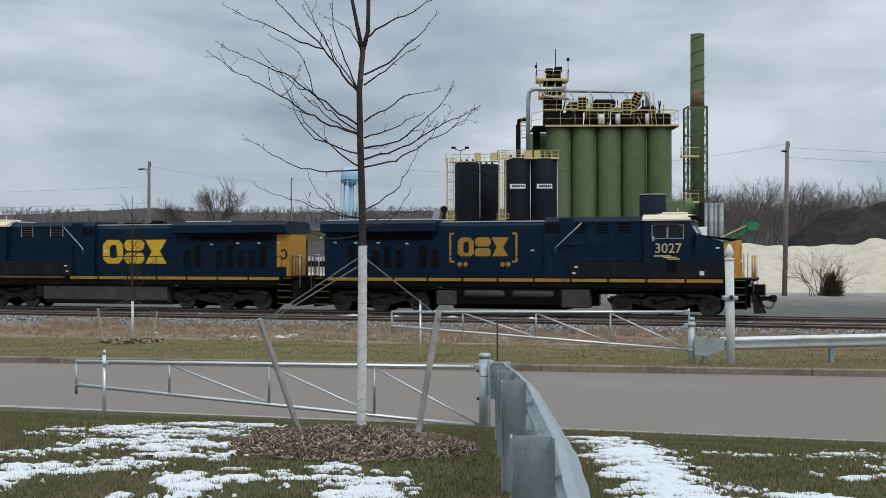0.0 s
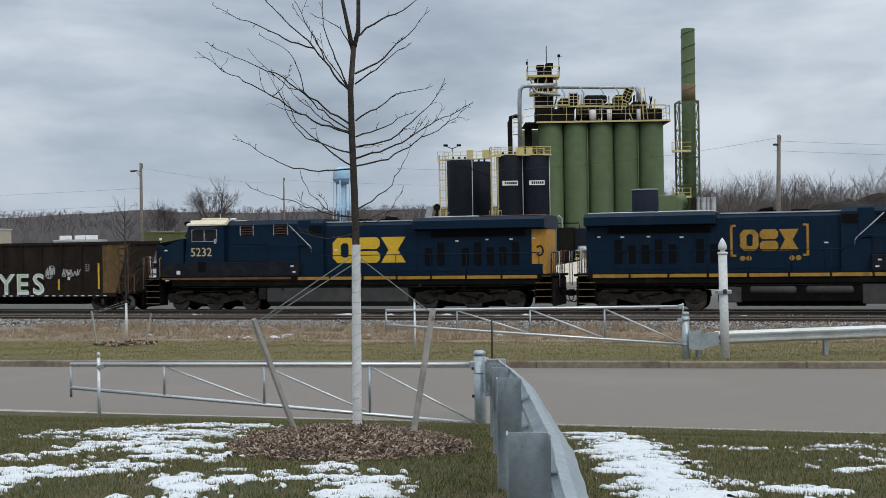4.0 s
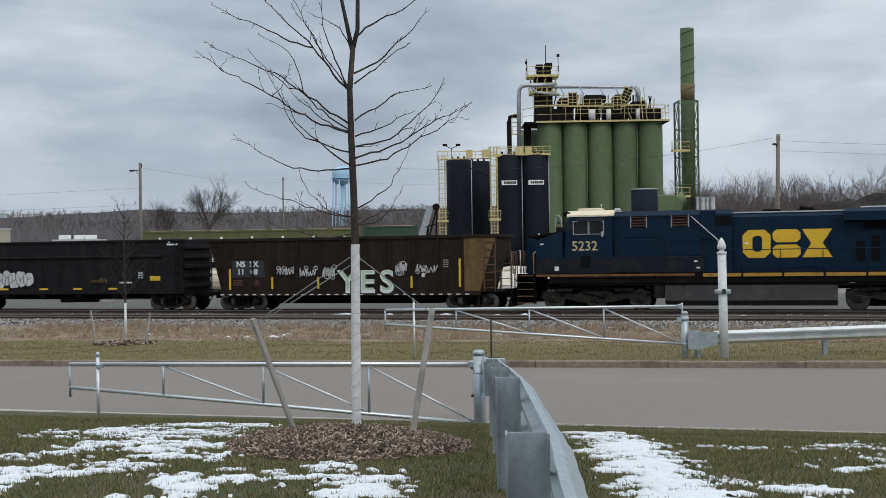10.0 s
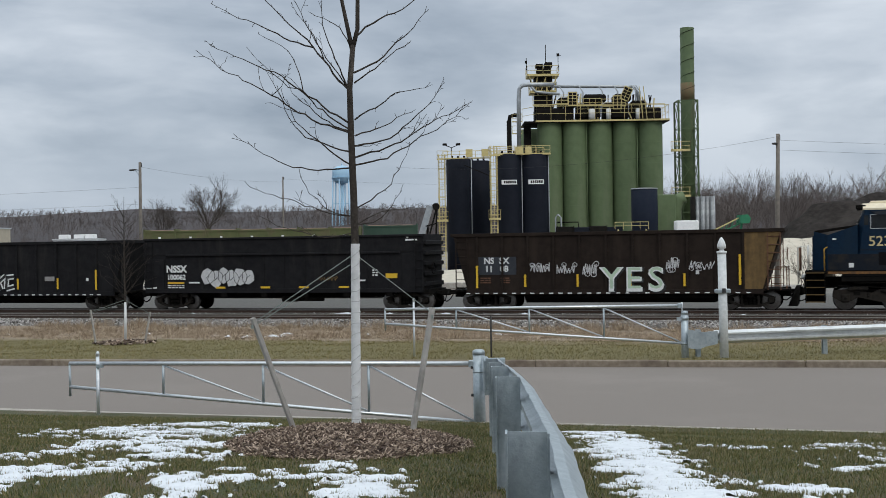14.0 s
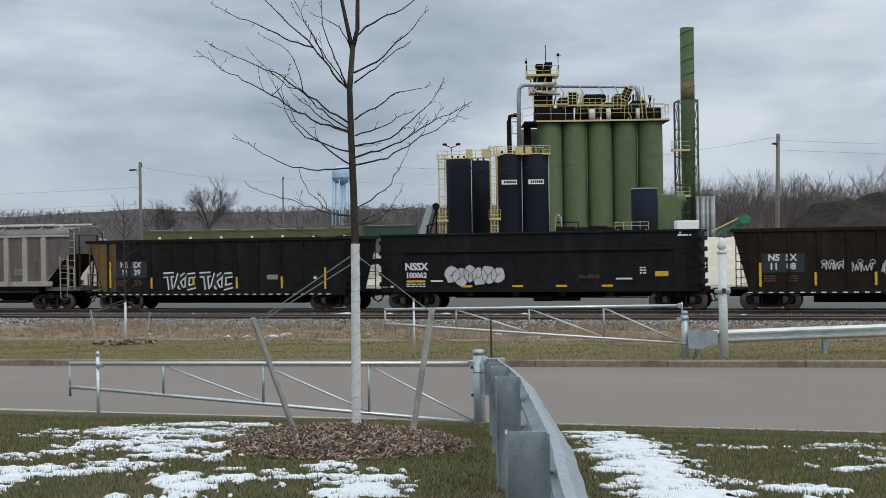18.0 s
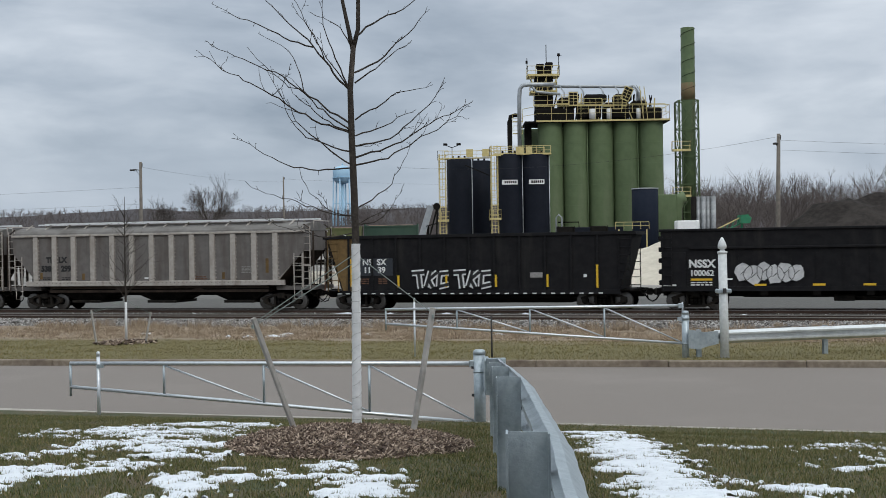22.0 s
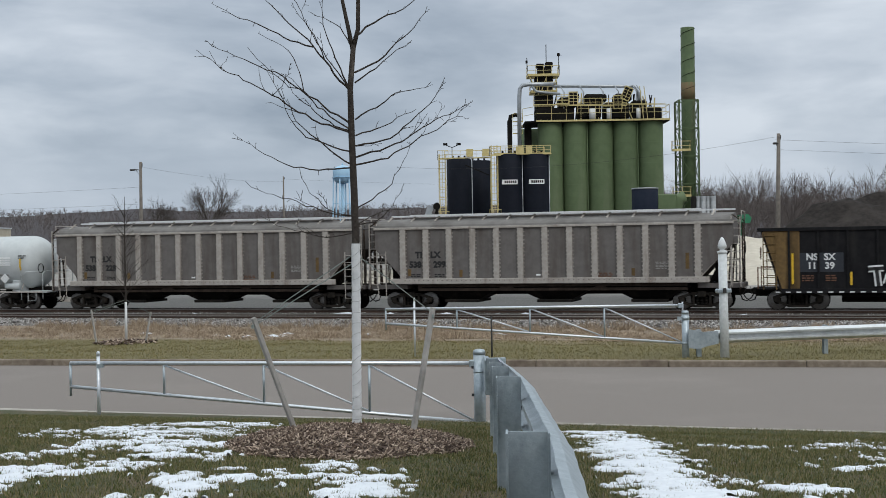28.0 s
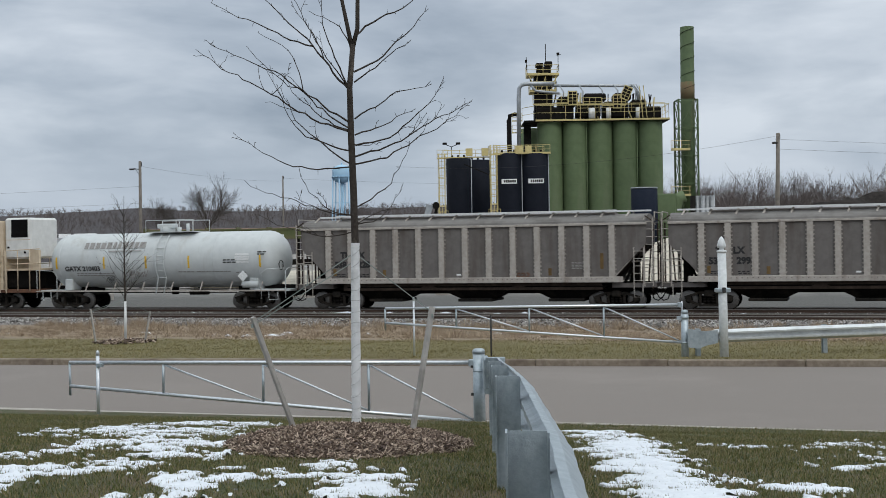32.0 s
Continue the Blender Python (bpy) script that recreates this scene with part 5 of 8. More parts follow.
def plant_ground():
    g = thing("storage_tank", "squat dark blue storage tank", "tank", m=pose(25.7, 157.8, -0.7))
    part("shell", Build().spin([(1.66, 0), (1.66, 10.2), (1.6, 10.3)], 32), surf("dark_blue_tank_paint", (0.01, 0.015, 0.028), (0.015, 0.02, 0.034), 1, 0.7, spec=0.15), g)
    part("rim", Build().cyl(0, 0, 10.25, 10.4, 1.7, n=32), DUCT, g)
    g = thing("dust_collector", "green steel dust collector housing", "machine", m=pose(0, 73, 0))
    part("housing", Build().box(27.9, 30.3, 88, 92, -0.7, 9.0, 0.1), SILO, g)
    part("inlet", Build().tube([(30.4, 89, -0.5), (30.4, 89, 7.2), (30.9, 89, 8.4), (31.6, 89, 8.7)], 0.8, 14), SILO, g)
    g = thing("control_trailer", "pale grey site trailer beside the plant", "trailer", m=pose(0, 68, 0))
    part("body", Build().box(28.3, 31.0, 82, 84, 1.5, 5.4, 0.1), BAND, g)
    part("skid", Build().box(28.3, 31.0, 82, 84, -0.7, 1.5), GEAR, g)
    for k in range(5):
        g = thing("storage_cylinder", "weathered pale steel cylinder in a row", "tank", "steel cylinders", m=pose(31.6 + k * 0.62, 156.5 + 0.3 * (k % 2), -0.7))
        part("shell", Build().cyl(0, 0, 0, 9.2, 0.33, n=14), surf("streaked_zinc", (0.38, 0.39, 0.4), (0.14, 0.145, 0.15), 0.9, 0.5, 0.4, dirt=(0.05, 0.05, 0.055), dirt_scale=0.9, dirt_low=0.5, streak=True) if k else GEAR, g)
    g = thing("yellow_frame", "low yellow steel railing frame", "frame", m=pose(0, 70.5, 0))
    railing(g, [(21.6, 85, 0), (25.8, 85, 0)], 4.5, 0.9, 1.0, toe=False)
    part("post", Build().bar((22, 85, -0.7), (22, 85, 4.5), 0.15).bar((25.5, 85, -0.7), (25.5, 85, 4.5), 0.15), YELLOW, g)
    GREEN = surf("bright_green_paint", (0.02, 0.19, 0.09), (0.018, 0.14, 0.07), 2, 0.5)
    g = thing("screening_plant", "bright green mobile conveyor with its discharge head", "conveyor", m=pose(0, 66.8, 0))
    part("head", Build().prism([(35.2, 4.9), (36.3, 4.9), (36.5, 5.5), (36.1, 5.95), (35.3, 5.9)], 80, 82), GREEN, g)
    part("boom", Build().bar((32.0, 81, 4.0), (35.6, 81, 5.7), 0.14), YELLOW, g)
    part("lower_boom", Build().bar((32.4, 81, 3.5), (35.6, 81, 5.0), 0.16), GREEN, g)
    for k in range(5):
        part("strut", Build().bar((32.4 + k * 0.65, 81, 3.6 + k * 0.31), (32.7 + k * 0.65, 81, 4.3 + k * 0.31), 0.1), GREEN, g)
    part("chassis", Build().box(32.5, 39.5, 79.8, 82.2, 0.3, 2.0, 0.1).bar((35.3, 81, 2), (35.6, 81, 5.0), 0.25), GREEN, g)
    for x in (33.5, 35, 37.5):
        part("wheel", Build().axle(x, 79.7, 80.1, -0.15, 0.55, 16), GEAR, g)
    g = thing("inclined_conveyor", "grey inclined conveyor end beside the tanks", "conveyor", m=pose(0, 62.9, 0))
    part("casing", Build().bar((-3.0, 76, 2.0), (-1.35, 76, 7.3), 0.9, 0.7), DUCT, g)
    part("truss", Build().bar((-2.3, 75.4, 1.0), (-0.6, 75.4, 7.2), 0.18).bar((-0.9, 75.4, 0.5), (-0.6, 75.4, 7.2), 0.18).bar((-2.4, 75.4, 3.2), (-0.8, 75.4, 3.6), 0.12).bar((-1.9, 75.4, 5), (-0.7, 75.4, 5.3), 0.12), GEAR, g)
    part("head_pulley", Build().axle(-0.7, 75.2, 76.6, 7.2, 0.4, 12), GEAR, g)
    part("leg", Build().bar((-1.6, 76, -0.7), (-1.7, 76, 5), 0.25), GEAR, g)


plant_ground()


def drum_mixer():
    """A long dark casing under the silos, with a railed yellow platform before it."""
    g = thing("drum_mixer", "dark steel drum mixer casing under the silos with a yellow platform", "machine", m=pose(0, 156, 0))
    for k in range(4):
        x = 14.6 + 2.1 * k
        c = part("casing", Build().box(x, x + 2.04, 2.0, 5.0, 0.6, 5.0 - 0.12 * (k % 2), 0.08), TANK_NAVY if k % 2 else GEAR, g)
        part("flange", Build().box(x - 0.06, x + 0.06, 1.9, 2.0, 0.6, 5.05), GEAR, c)
        part("leg", Build().box(x + 0.8, x + 1.1, 2.3, 2.6, -0.7, 0.6), GEAR, g)
    part("motor", Build().tube([(17.0, 1.2, 2.2), (18.4, 1.2, 2.2)], 0.45, 14).box(17.3, 18.1, 0.8, 1.6, 1.2, 1.8, 0.05), DUCT, g)
    part("platform", Build().box(16.6, 19.6, 0.0, 1.6, 0.9, 1.02), YELLOW, g)
    railing(g, [(16.6, 0.05, 0), (19.6, 0.05, 0)], 1.02, 1.1, 0.7)
    part("stair", Build().bar((19.6, 0.5, -0.6), (18.4, 0.5, 1.0), 0.12, 0.3).bar((19.6, 1.1, -0.6), (18.4, 1.1, 1.0), 0.12, 0.3), YELLOW, g)
    for x in (16.8, 19.4):
        part("platform_leg", Build().bar((x, 0.3, -0.7), (x, 0.3, 0.9), 0.16), YELLOW, g)


drum_mixer()

# ---- standing cars on the far siding ----
WAGON_GREEN = surf("faded_green_wagon_paint", (0.085, 0.1, 0.042), (0.115, 0.12, 0.055), 1.2, 0.8, spec=0.2, dirt=(0.13, 0.105, 0.065), dirt_scale=0.9, dirt_low=0.46)
WAGON_DARK = surf("dark_green_wagon_paint", (0.02, 0.05, 0.035), (0.03, 0.06, 0.04), 1.2, 0.7)


def standing_wagon(x0, x1, y, z1, mat, label, marks):
    g = thing("aggregate_bin_line", label, "bin", "feed bins")
    part("trough", Build().prism([(x0, z1 - 0.95), (x1, z1 - 0.95), (x1, z1), (x0, z1)], y, y + 2.6), mat, g)
    part("rim", Build().box(x0 - 0.05, x1 + 0.05, y - 0.06, y + 0.02, z1 - 0.12, z1 + 0.02), mat, g)
    n = int((x1 - x0) / 2.6)
    for k in range(n + 1):
        x = x0 + (x1 - x0) * k / n
        part("divider", Build().box(x - 0.07, x + 0.07, y - 0.08, y + 2.6, z1 - 0.95, z1 + 0.16), mat, g)
        part("leg", Build().box(x - 0.1, x + 0.1, y + 0.2, y + 0.5, -0.7, z1 - 0.9), GEAR, g)
        if k < n and marks:
            part("number_tile", Build().box(x + 1.3, x + 1.52, y - 0.05, y - 0.01, z1 - 0.75, z1 - 0.55), BAND, g)
        if k < n:
            part("load", Build().box(x + 0.2, x + (x1 - x0) / n - 0.2, y + 0.3, y + 2.3, z1 - 0.4, z1 + 0.08, 0.2), RUST_LOAD, g)
    part("belt_frame", Build().box(x0, x1, y + 0.6, y + 2.0, 1.2, 1.7), GEAR, g)


RUST_LOAD = surf("brown_gravel", (0.2, 0.13, 0.1), (0.27, 0.19, 0.15), 2, 0.95, bump=0.03)
standing_wagon(-27.3, -7.6, 113.5, 4.55, WAGON_GREEN, "row of faded green feed bins with white number tiles", True)
standing_wagon(-7.3, -2.4, 115.3, 4.75, WAGON_DARK, "dark green feed bins beside the conveyor", False)
# bright low things under the train's far side
g = thing("silver_tank", "low pale cylindrical tank lying in the yard", "tank", m=pose(-18.0, 100.6, -0.7))
part("shell", Build().tube([(-2.6, 0, 1.0), (-2.4, 0, 1.0), (2.4, 0, 1.0), (2.6, 0, 1.0)], [0.5, 0.85, 0.85, 0.5], 18), surf("pale_yellow_tank", (0.55, 0.5, 0.36), (0.45, 0.4, 0.3), 2, 0.6), g)
part("cradle", Build().box(-1.8, -1.5, -0.7, 0.7, 0, 0.5).box(1.5, 1.8, -0.7, 0.7, 0, 0.5), GEAR, g)
for k, (x, w) in enumerate(((-24.5, 3.6), (-9.5, 4.4), (1.5, 4.2), (8.5, 4.5))):
    g = thing("block_stack", "stack of pale concrete blocks in the yard", "blocks", "block stacks", m=pose(x, 85.1, -0.72))
    for j in range(3):
        part("block", Build().box(-w / 2 + j * w / 3 + 0.02, -w / 2 + (j + 1) * w / 3 - 0.02, -0.4, 0.4, 0, 0.55, 0.04), PALE_CONCRETE, g)
    for j in range(2):
        part("block", Build().box(-w / 2 + 0.5 + j * w / 3, -w / 2 + 0.45 + (j + 1) * w / 3, -0.4, 0.4, 0.56, 1.0, 0.04), PALE_CONCRETE, g)
# ---- the train ----
TRAIN, WHEELS = [], []
NAVY = surf("navy_paint", (0.0035, 0.0185, 0.042), (0.003, 0.0125, 0.029), 6, 0.5, dirt=(0.011, 0.022, 0.034), dirt_scale=1.1, dirt_low=0.55, streak=True, spec=0.12)
NAVY_DIRTY = surf("dusty_navy_paint", (0.008, 0.012, 0.019), (0.013, 0.015, 0.019), 5, 0.75, dirt=(0.03, 0.025, 0.021), dirt_scale=1.5, dirt_low=0.5, spec=0.1)
GOLD = surf("yellow_paint", (0.62, 0.36, 0.035), (0.5, 0.28, 0.03), 7, 0.55, dirt=(0.2, 0.13, 0.05), dirt_scale=1.6, dirt_low=0.56)
MUSTARD = surf("dull_mustard_paint", (0.42, 0.235, 0.03), (0.32, 0.175, 0.025), 7, 0.65, dirt=(0.1, 0.065, 0.03), dirt_scale=1.8, dirt_low=0.53)
ORANGE = surf("orange_yellow_paint", (0.55, 0.27, 0.03), (0.42, 0.2, 0.025), 5, 0.6, dirt=(0.16, 0.1, 0.05), dirt_scale=1.4, dirt_low=0.56, streak=True)
CREAM = surf("cream_roof_paint", (0.72, 0.64, 0.47), (0.62, 0.54, 0.40), 4, 0.6, dirt=(0.3, 0.25, 0.18), dirt_scale=1.5, dirt_low=0.6)
TAN_TEXT = surf("tan_lettering", (0.58, 0.47, 0.25), (0.5, 0.4, 0.2), 10, 0.6)
WHITE = surf("white_paint", (0.75, 0.76, 0.76), (0.62, 0.63, 0.62), 12, 0.6)
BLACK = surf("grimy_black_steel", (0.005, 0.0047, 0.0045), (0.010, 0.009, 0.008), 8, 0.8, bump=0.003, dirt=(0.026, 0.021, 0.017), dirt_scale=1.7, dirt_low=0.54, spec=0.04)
RUSTY_GOLD = surf("grimy_orange_stripe", (0.22, 0.10, 0.025), (0.10, 0.05, 0.022), 6, 0.8, dirt=(0.03, 0.022, 0.015), dirt_scale=2.0, dirt_low=0.47)
FRAME = surf("dusty_cast_frame", (0.018, 0.016, 0.014), (0.032, 0.028, 0.024), 6, 0.9, bump=0.004, dirt=(0.042, 0.034, 0.027), dirt_scale=2.2, dirt_low=0.5, spec=0.04)
UNDER = surf("dusty_running_gear", (0.012, 0.011, 0.010), (0.022, 0.02, 0.0175), 7, 0.88, bump=0.004, dirt=(0.05, 0.041, 0.033), dirt_scale=2.4, dirt_low=0.52, spec=0.04)
TANK_GREY = surf("dusty_dark_grey_tank", (0.045, 0.044, 0.045), (0.06, 0.058, 0.057), 4, 0.75, dirt=(0.085, 0.078, 0.07), dirt_scale=1.2, dirt_low=0.5, spec=0.2)
TREAD = surf("polished_wheel_steel", (0.12, 0.11, 0.10), (0.2, 0.19, 0.18), 12, 0.4, 0.8)
RUST = surf("rusty_steel", (0.16, 0.075, 0.04), (0.09, 0.045, 0.03), 6, 0.85, bump=0.003)
GRILLE = surf("black_grille", (0.004, 0.004, 0.005), (0.008, 0.008, 0.009), 15, 0.8, spec=0.08)
SILVER = surf("silver_trim", (0.55, 0.56, 0.57), (0.45, 0.46, 0.47), 10, 0.35, 0.6)
HOP_GREY = surf("weathered_grey_paint", (0.165, 0.152, 0.145), (0.13, 0.119, 0.113), 3, 0.8, spec=0.15, dirt=(0.085, 0.068, 0.057), dirt_scale=1.3, dirt_low=0.48, streak=True)
# dark brown for slope sheets, end posts, hopper belly and gondola end
DARK_BROWN = surf("dark_brown_slope", (0.035, 0.026, 0.021), (0.055, 0.041, 0.033), 4, 0.9, dirt=(0.09, 0.065, 0.05), dirt_scale=1.5, dirt_low=0.52, spec=0.1)
ROOF_GREY = surf("sooty_roof_paint", (0.2, 0.19, 0.18), (0.15, 0.142, 0.135), 2, 0.8, spec=0.15, dirt=(0.1, 0.092, 0.085), dirt_scale=0.8, dirt_low=0.5)
BOARD = surf("bright_running_board", (0.72, 0.73, 0.74), (0.6, 0.61, 0.62), 6, 0.5)
HOP_RIB = surf("pale_grey_rib_paint", (0.43, 0.395, 0.36), (0.33, 0.3, 0.27), 6, 0.75, spec=0.2, dirt=(0.16, 0.125, 0.1), dirt_scale=1.9, dirt_low=0.52, streak=True)
COAL_BROWN = surf("worn_brown_black_paint", (0.017, 0.0125, 0.0105), (0.026, 0.019, 0.0155), 3, 0.8, dirt=(0.042, 0.031, 0.024), dirt_scale=1.0, dirt_low=0.53, streak=True, spec=0.08)
COAL_BLACK = surf("worn_black_paint", (0.011, 0.011, 0.0125), (0.018, 0.0175, 0.0185), 3, 0.78, dirt=(0.04, 0.037, 0.034), dirt_scale=1.0, dirt_low=0.56, streak=True, spec=0.08)
TAN_END = surf("faded_tan_paint", (0.19, 0.122, 0.05), (0.125, 0.08, 0.036), 4, 0.75, spec=0.15, dirt=(0.045, 0.03, 0.018), dirt_scale=1.5, dirt_low=0.47, streak=True)
TANK_WHITE = surf("dull_white_tank_paint", (0.53, 0.555, 0.555), (0.46, 0.485, 0.49), 2, 0.5, dirt=(0.32, 0.3, 0.265), dirt_scale=0.9, dirt_low=0.6, streak=True)
LETTER_BLACK = surf("black_lettering", (0.012, 0.012, 0.013), (0.02, 0.02, 0.02), 8, 0.6)
FADED_BLACK = surf("faded_lettering", (0.22, 0.21, 0.2), (0.3, 0.29, 0.28), 8, 0.7)
SPRAY = surf("grey_white_spray_paint", (0.6, 0.6, 0.6), (0.45, 0.45, 0.46), 5, 0.6)
SPRAY_GREEN = surf("pale_green_spray_paint", (0.5, 0.62, 0.47), (0.36, 0.48, 0.36), 2.5, 0.6)
SIGNAL_YELLOW = surf("yellow_reflector", (0.72, 0.46, 0.03), (0.6, 0.36, 0.02), 10, 0.5)
PANE = surf("dark_cab_glass", (0.01, 0.012, 0.014), (0.016, 0.018, 0.02), 4, 0.12, spec=0.3, rough_var=0.03)
CREAM_CAR = surf("faded_cream_paint", (0.6, 0.5, 0.37), (0.5, 0.4, 0.29), 2, 0.65, dirt=(0.32, 0.22, 0.14), dirt_scale=1.0, dirt_low=0.54, streak=True)
UNIT_WHITE = surf("white_unit_housing", (0.68, 0.68, 0.66), (0.58, 0.58, 0.56), 3, 0.5)


def side_pose(x, z, s, d):
    """Flat on the side of a car: s -1 or 1 for which side, d metres out from its middle."""
    return pose(x, s * d, z, 90, 0, 0 if s < 0 else 180)


def plate(name, x0, x1, z0, z1, s, d, mat, parent, label="", t=0.01):
    return part(name, Build().box(x0, x1, s * (d - 0.005), s * (d + t), z0, z1), mat, parent, label)


def wheelset(root, x, r, turned, gear=BLACK):
    """Two flanged wheels on an axle."""
    rim = [(r - 0.09, -0.07), (r - 0.015, -0.07), (r, -0.06), (r, 0.05), (r + 0.03, 0.06), (r + 0.03, 0.075), (r - 0.02, 0.08), (r - 0.1, 0.075)]
    web = [(0.12, -0.1), (0.16, -0.1), (0.2, -0.05), (r - 0.09, -0.02), (r - 0.09, 0.03), (0.2, 0.03), (0.13, 0.08)]
    ob = part("wheelset", Build().axle(0, -0.95, 0.95, 0, 0.08, 10), gear, root)
    for s in (-1, 1):
        m = Matrix.Translation((0, s * 0.75, 0)) @ Matrix.Rotation(radians(90 if s > 0 else -90), 4, "X")
        w = part("wheel", Build().spin(web, 20, m=m).spin([(r - 0.1, 0.03), (r - 0.1, -0.02), *rim], 28, m=m), gear, ob)
        part("tread", Build().spin([(r - 0.02, -0.071), (r + 0.002, -0.06), (r + 0.002, 0.05)], 28, m=m), TREAD, ob)
        part("axle_cap", Build().axle(0, s * 0.9, s * 0.955, 0, 0.07, 10), UNDER, ob)
    WHEELS.append((ob, x, r, turned))


def freight_truck(root, xc, turned):
    """A two-axle truck: cast side frames, a bolster and springs."""
    for s in (-1, 1):
        y = s * 1.0
        # cast truss: chords, columns and open triangles
        fr = Build()
        for p, q, w in (((-1.08, 0.56), (-0.42, 0.78), 0.12), ((-0.46, 0.77), (0.46, 0.77), 0.13), ((0.42, 0.78), (1.08, 0.56), 0.12), ((-0.98, 0.44), (-0.4, 0.19), 0.11),
                        ((-0.44, 0.18), (0.44, 0.18), 0.11), ((0.4, 0.19), (0.98, 0.44), 0.11), ((-0.37, 0.16), (-0.37, 0.78), 0.10), ((0.37, 0.16), (0.37, 0.78), 0.10)):
            fr.bar((xc + p[0], y, p[1]), (xc + q[0], y, q[1]), 0.14, w) if abs(p[0] - q[0]) > 0.1 else fr.box(xc + p[0] - w / 2, xc + p[0] + w / 2, y - 0.07, y + 0.07, p[1], q[1])
        ob = part("truck_side_frame", fr, FRAME, root)
        b = Build()
        for k in (-0.19, 0, 0.19):
            for j in range(5):
                b.cyl(xc + k, y, 0.26 + j * 0.075, 0.30 + j * 0.075, 0.075, n=8)
        part("spring_nest", b, UNDER, ob)
        for k in (-0.9, 0.9):
            part("journal_box", Build().box(xc + k - 0.13, xc + k + 0.13, y - 0.1, y + 0.1, 0.36, 0.6, 0.04).axle(xc + k, y + s * 0.08, y + s * 0.14, 0.46, 0.09, 12), FRAME, ob)
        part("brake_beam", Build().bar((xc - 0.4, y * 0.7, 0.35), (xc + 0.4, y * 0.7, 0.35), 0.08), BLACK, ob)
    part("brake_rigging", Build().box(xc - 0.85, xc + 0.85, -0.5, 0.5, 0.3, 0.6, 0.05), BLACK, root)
    part("bolster", Build().box(xc - 0.2, xc + 0.2, -1.2, 1.2, 0.6, 0.9, 0.04), UNDER, root)
    for k in (-0.9, 0.9):
        wheelset(root, xc + k, 0.45, turned)


def coupler(root, x, d, z=0.85):
    """A knuckle coupler at an end; d: which way it points."""
    ob = part("coupler", Build().box(x, x + d * 0.55, -0.1, 0.1, z - 0.1, z + 0.1, 0.03).box(x + d * 0.5, x + d * 0.82, -0.2, 0.2, z - 0.16, z + 0.16, 0.06).box(x - d * 0.3, x, -0.2, 0.2, z - 0.2, z + 0.2), UNDER, root)
    pts = [(x + d * 0.1, -0.45, z - 0.05), (x + d * 0.25, -0.47, z - 0.3), (x + d * 0.45, -0.45, z - 0.45), (x + d * 0.65, -0.42, z - 0.38), (x + d * 0.72, -0.4, z - 0.15)]
    part("air_hose", Build().tube(pts, 0.028, 7), BLACK, root)
    part("cut_lever", Build().tube([(x, -1.3, z + 0.1), (x + d * 0.2, -1.25, z - 0.1), (x + d * 0.3, -0.4, z + 0.2)], 0.015, 6), UNDER, root)
    return ob


def ladder(root, x0, x1, z0, z1, y, mat, n=5, name="ladder"):
    ob = part(name, Build().bar((x0, y, z0), (x0, y, z1), 0.045).bar((x1, y, z0), (x1, y, z1), 0.045), mat, root)
    for k in range(n):
        z = z0 + (z1 - z0) * (k + 0.5) / n
        part("rung", Build().tube([(x0, y, z), (x1, y, z)], 0.018, 6), mat, ob)
    return ob


def dashes(root, x0, x1, z, s, d, n, w, mat, name="reflective_dashes", h=0.05):
    b = Build()
    for k in range(n):
        x = x0 + (x1 - x0) * k / (n - 1)
        b.box(x - w / 2, x + w / 2, s * d, s * (d + 0.006), z - h / 2, z + h / 2)
    return part(name, b, mat, root, kind="stuff")


def fine_print(root, x, z, w, rows, s, d, mat, h=0.05, seed=1):
    """Lines of lettering too small to read, as plain bars."""
    rng = random.Random(seed)
    b = Build()
    for k in range(rows):
        u = x
        while u < x + w - 0.05:
            g = rng.uniform(0.08, 0.22)
            b.box(u, min(x + w, u + g), s * d, s * (d + 0.005), z - k * h * 1.8, z - k * h * 1.8 + h)
            u += g + 0.05
    return part("small_print", b, mat, root, kind="stuff")


def scrawl(root, x, z, w, h, s, d, mat, seed, thick=0.035, n=14, name="graffiti_tag"):
    """Sprayed strokes that cannot be read."""
    rng = random.Random(seed)
    b = Build()
    pts = []
    for k in range(n):
        u = x + w * (k + rng.uniform(-0.6, 0.6)) / (n - 1)
        pts.append((u, s * d, z + (h if k % 2 else 0) * rng.uniform(0.6, 1.0) + rng.uniform(0, 0.2) * h))
    for p, q in zip(pts, pts[1:]):
        b.bar(p, q, 0.008, thick)
    for k in range(3):
        c = rng.choice(pts)
        ring = [(c[0] + 0.25 * h * math.cos(a), s * d, c[2] + 0.25 * h * math.sin(a)) for a in np.linspace(0, 6.28, 9)]
        for p, q in zip(ring, ring[1:]):
            b.bar(p, q, 0.008, thick * 0.8)
    return part(name, b, mat, root)


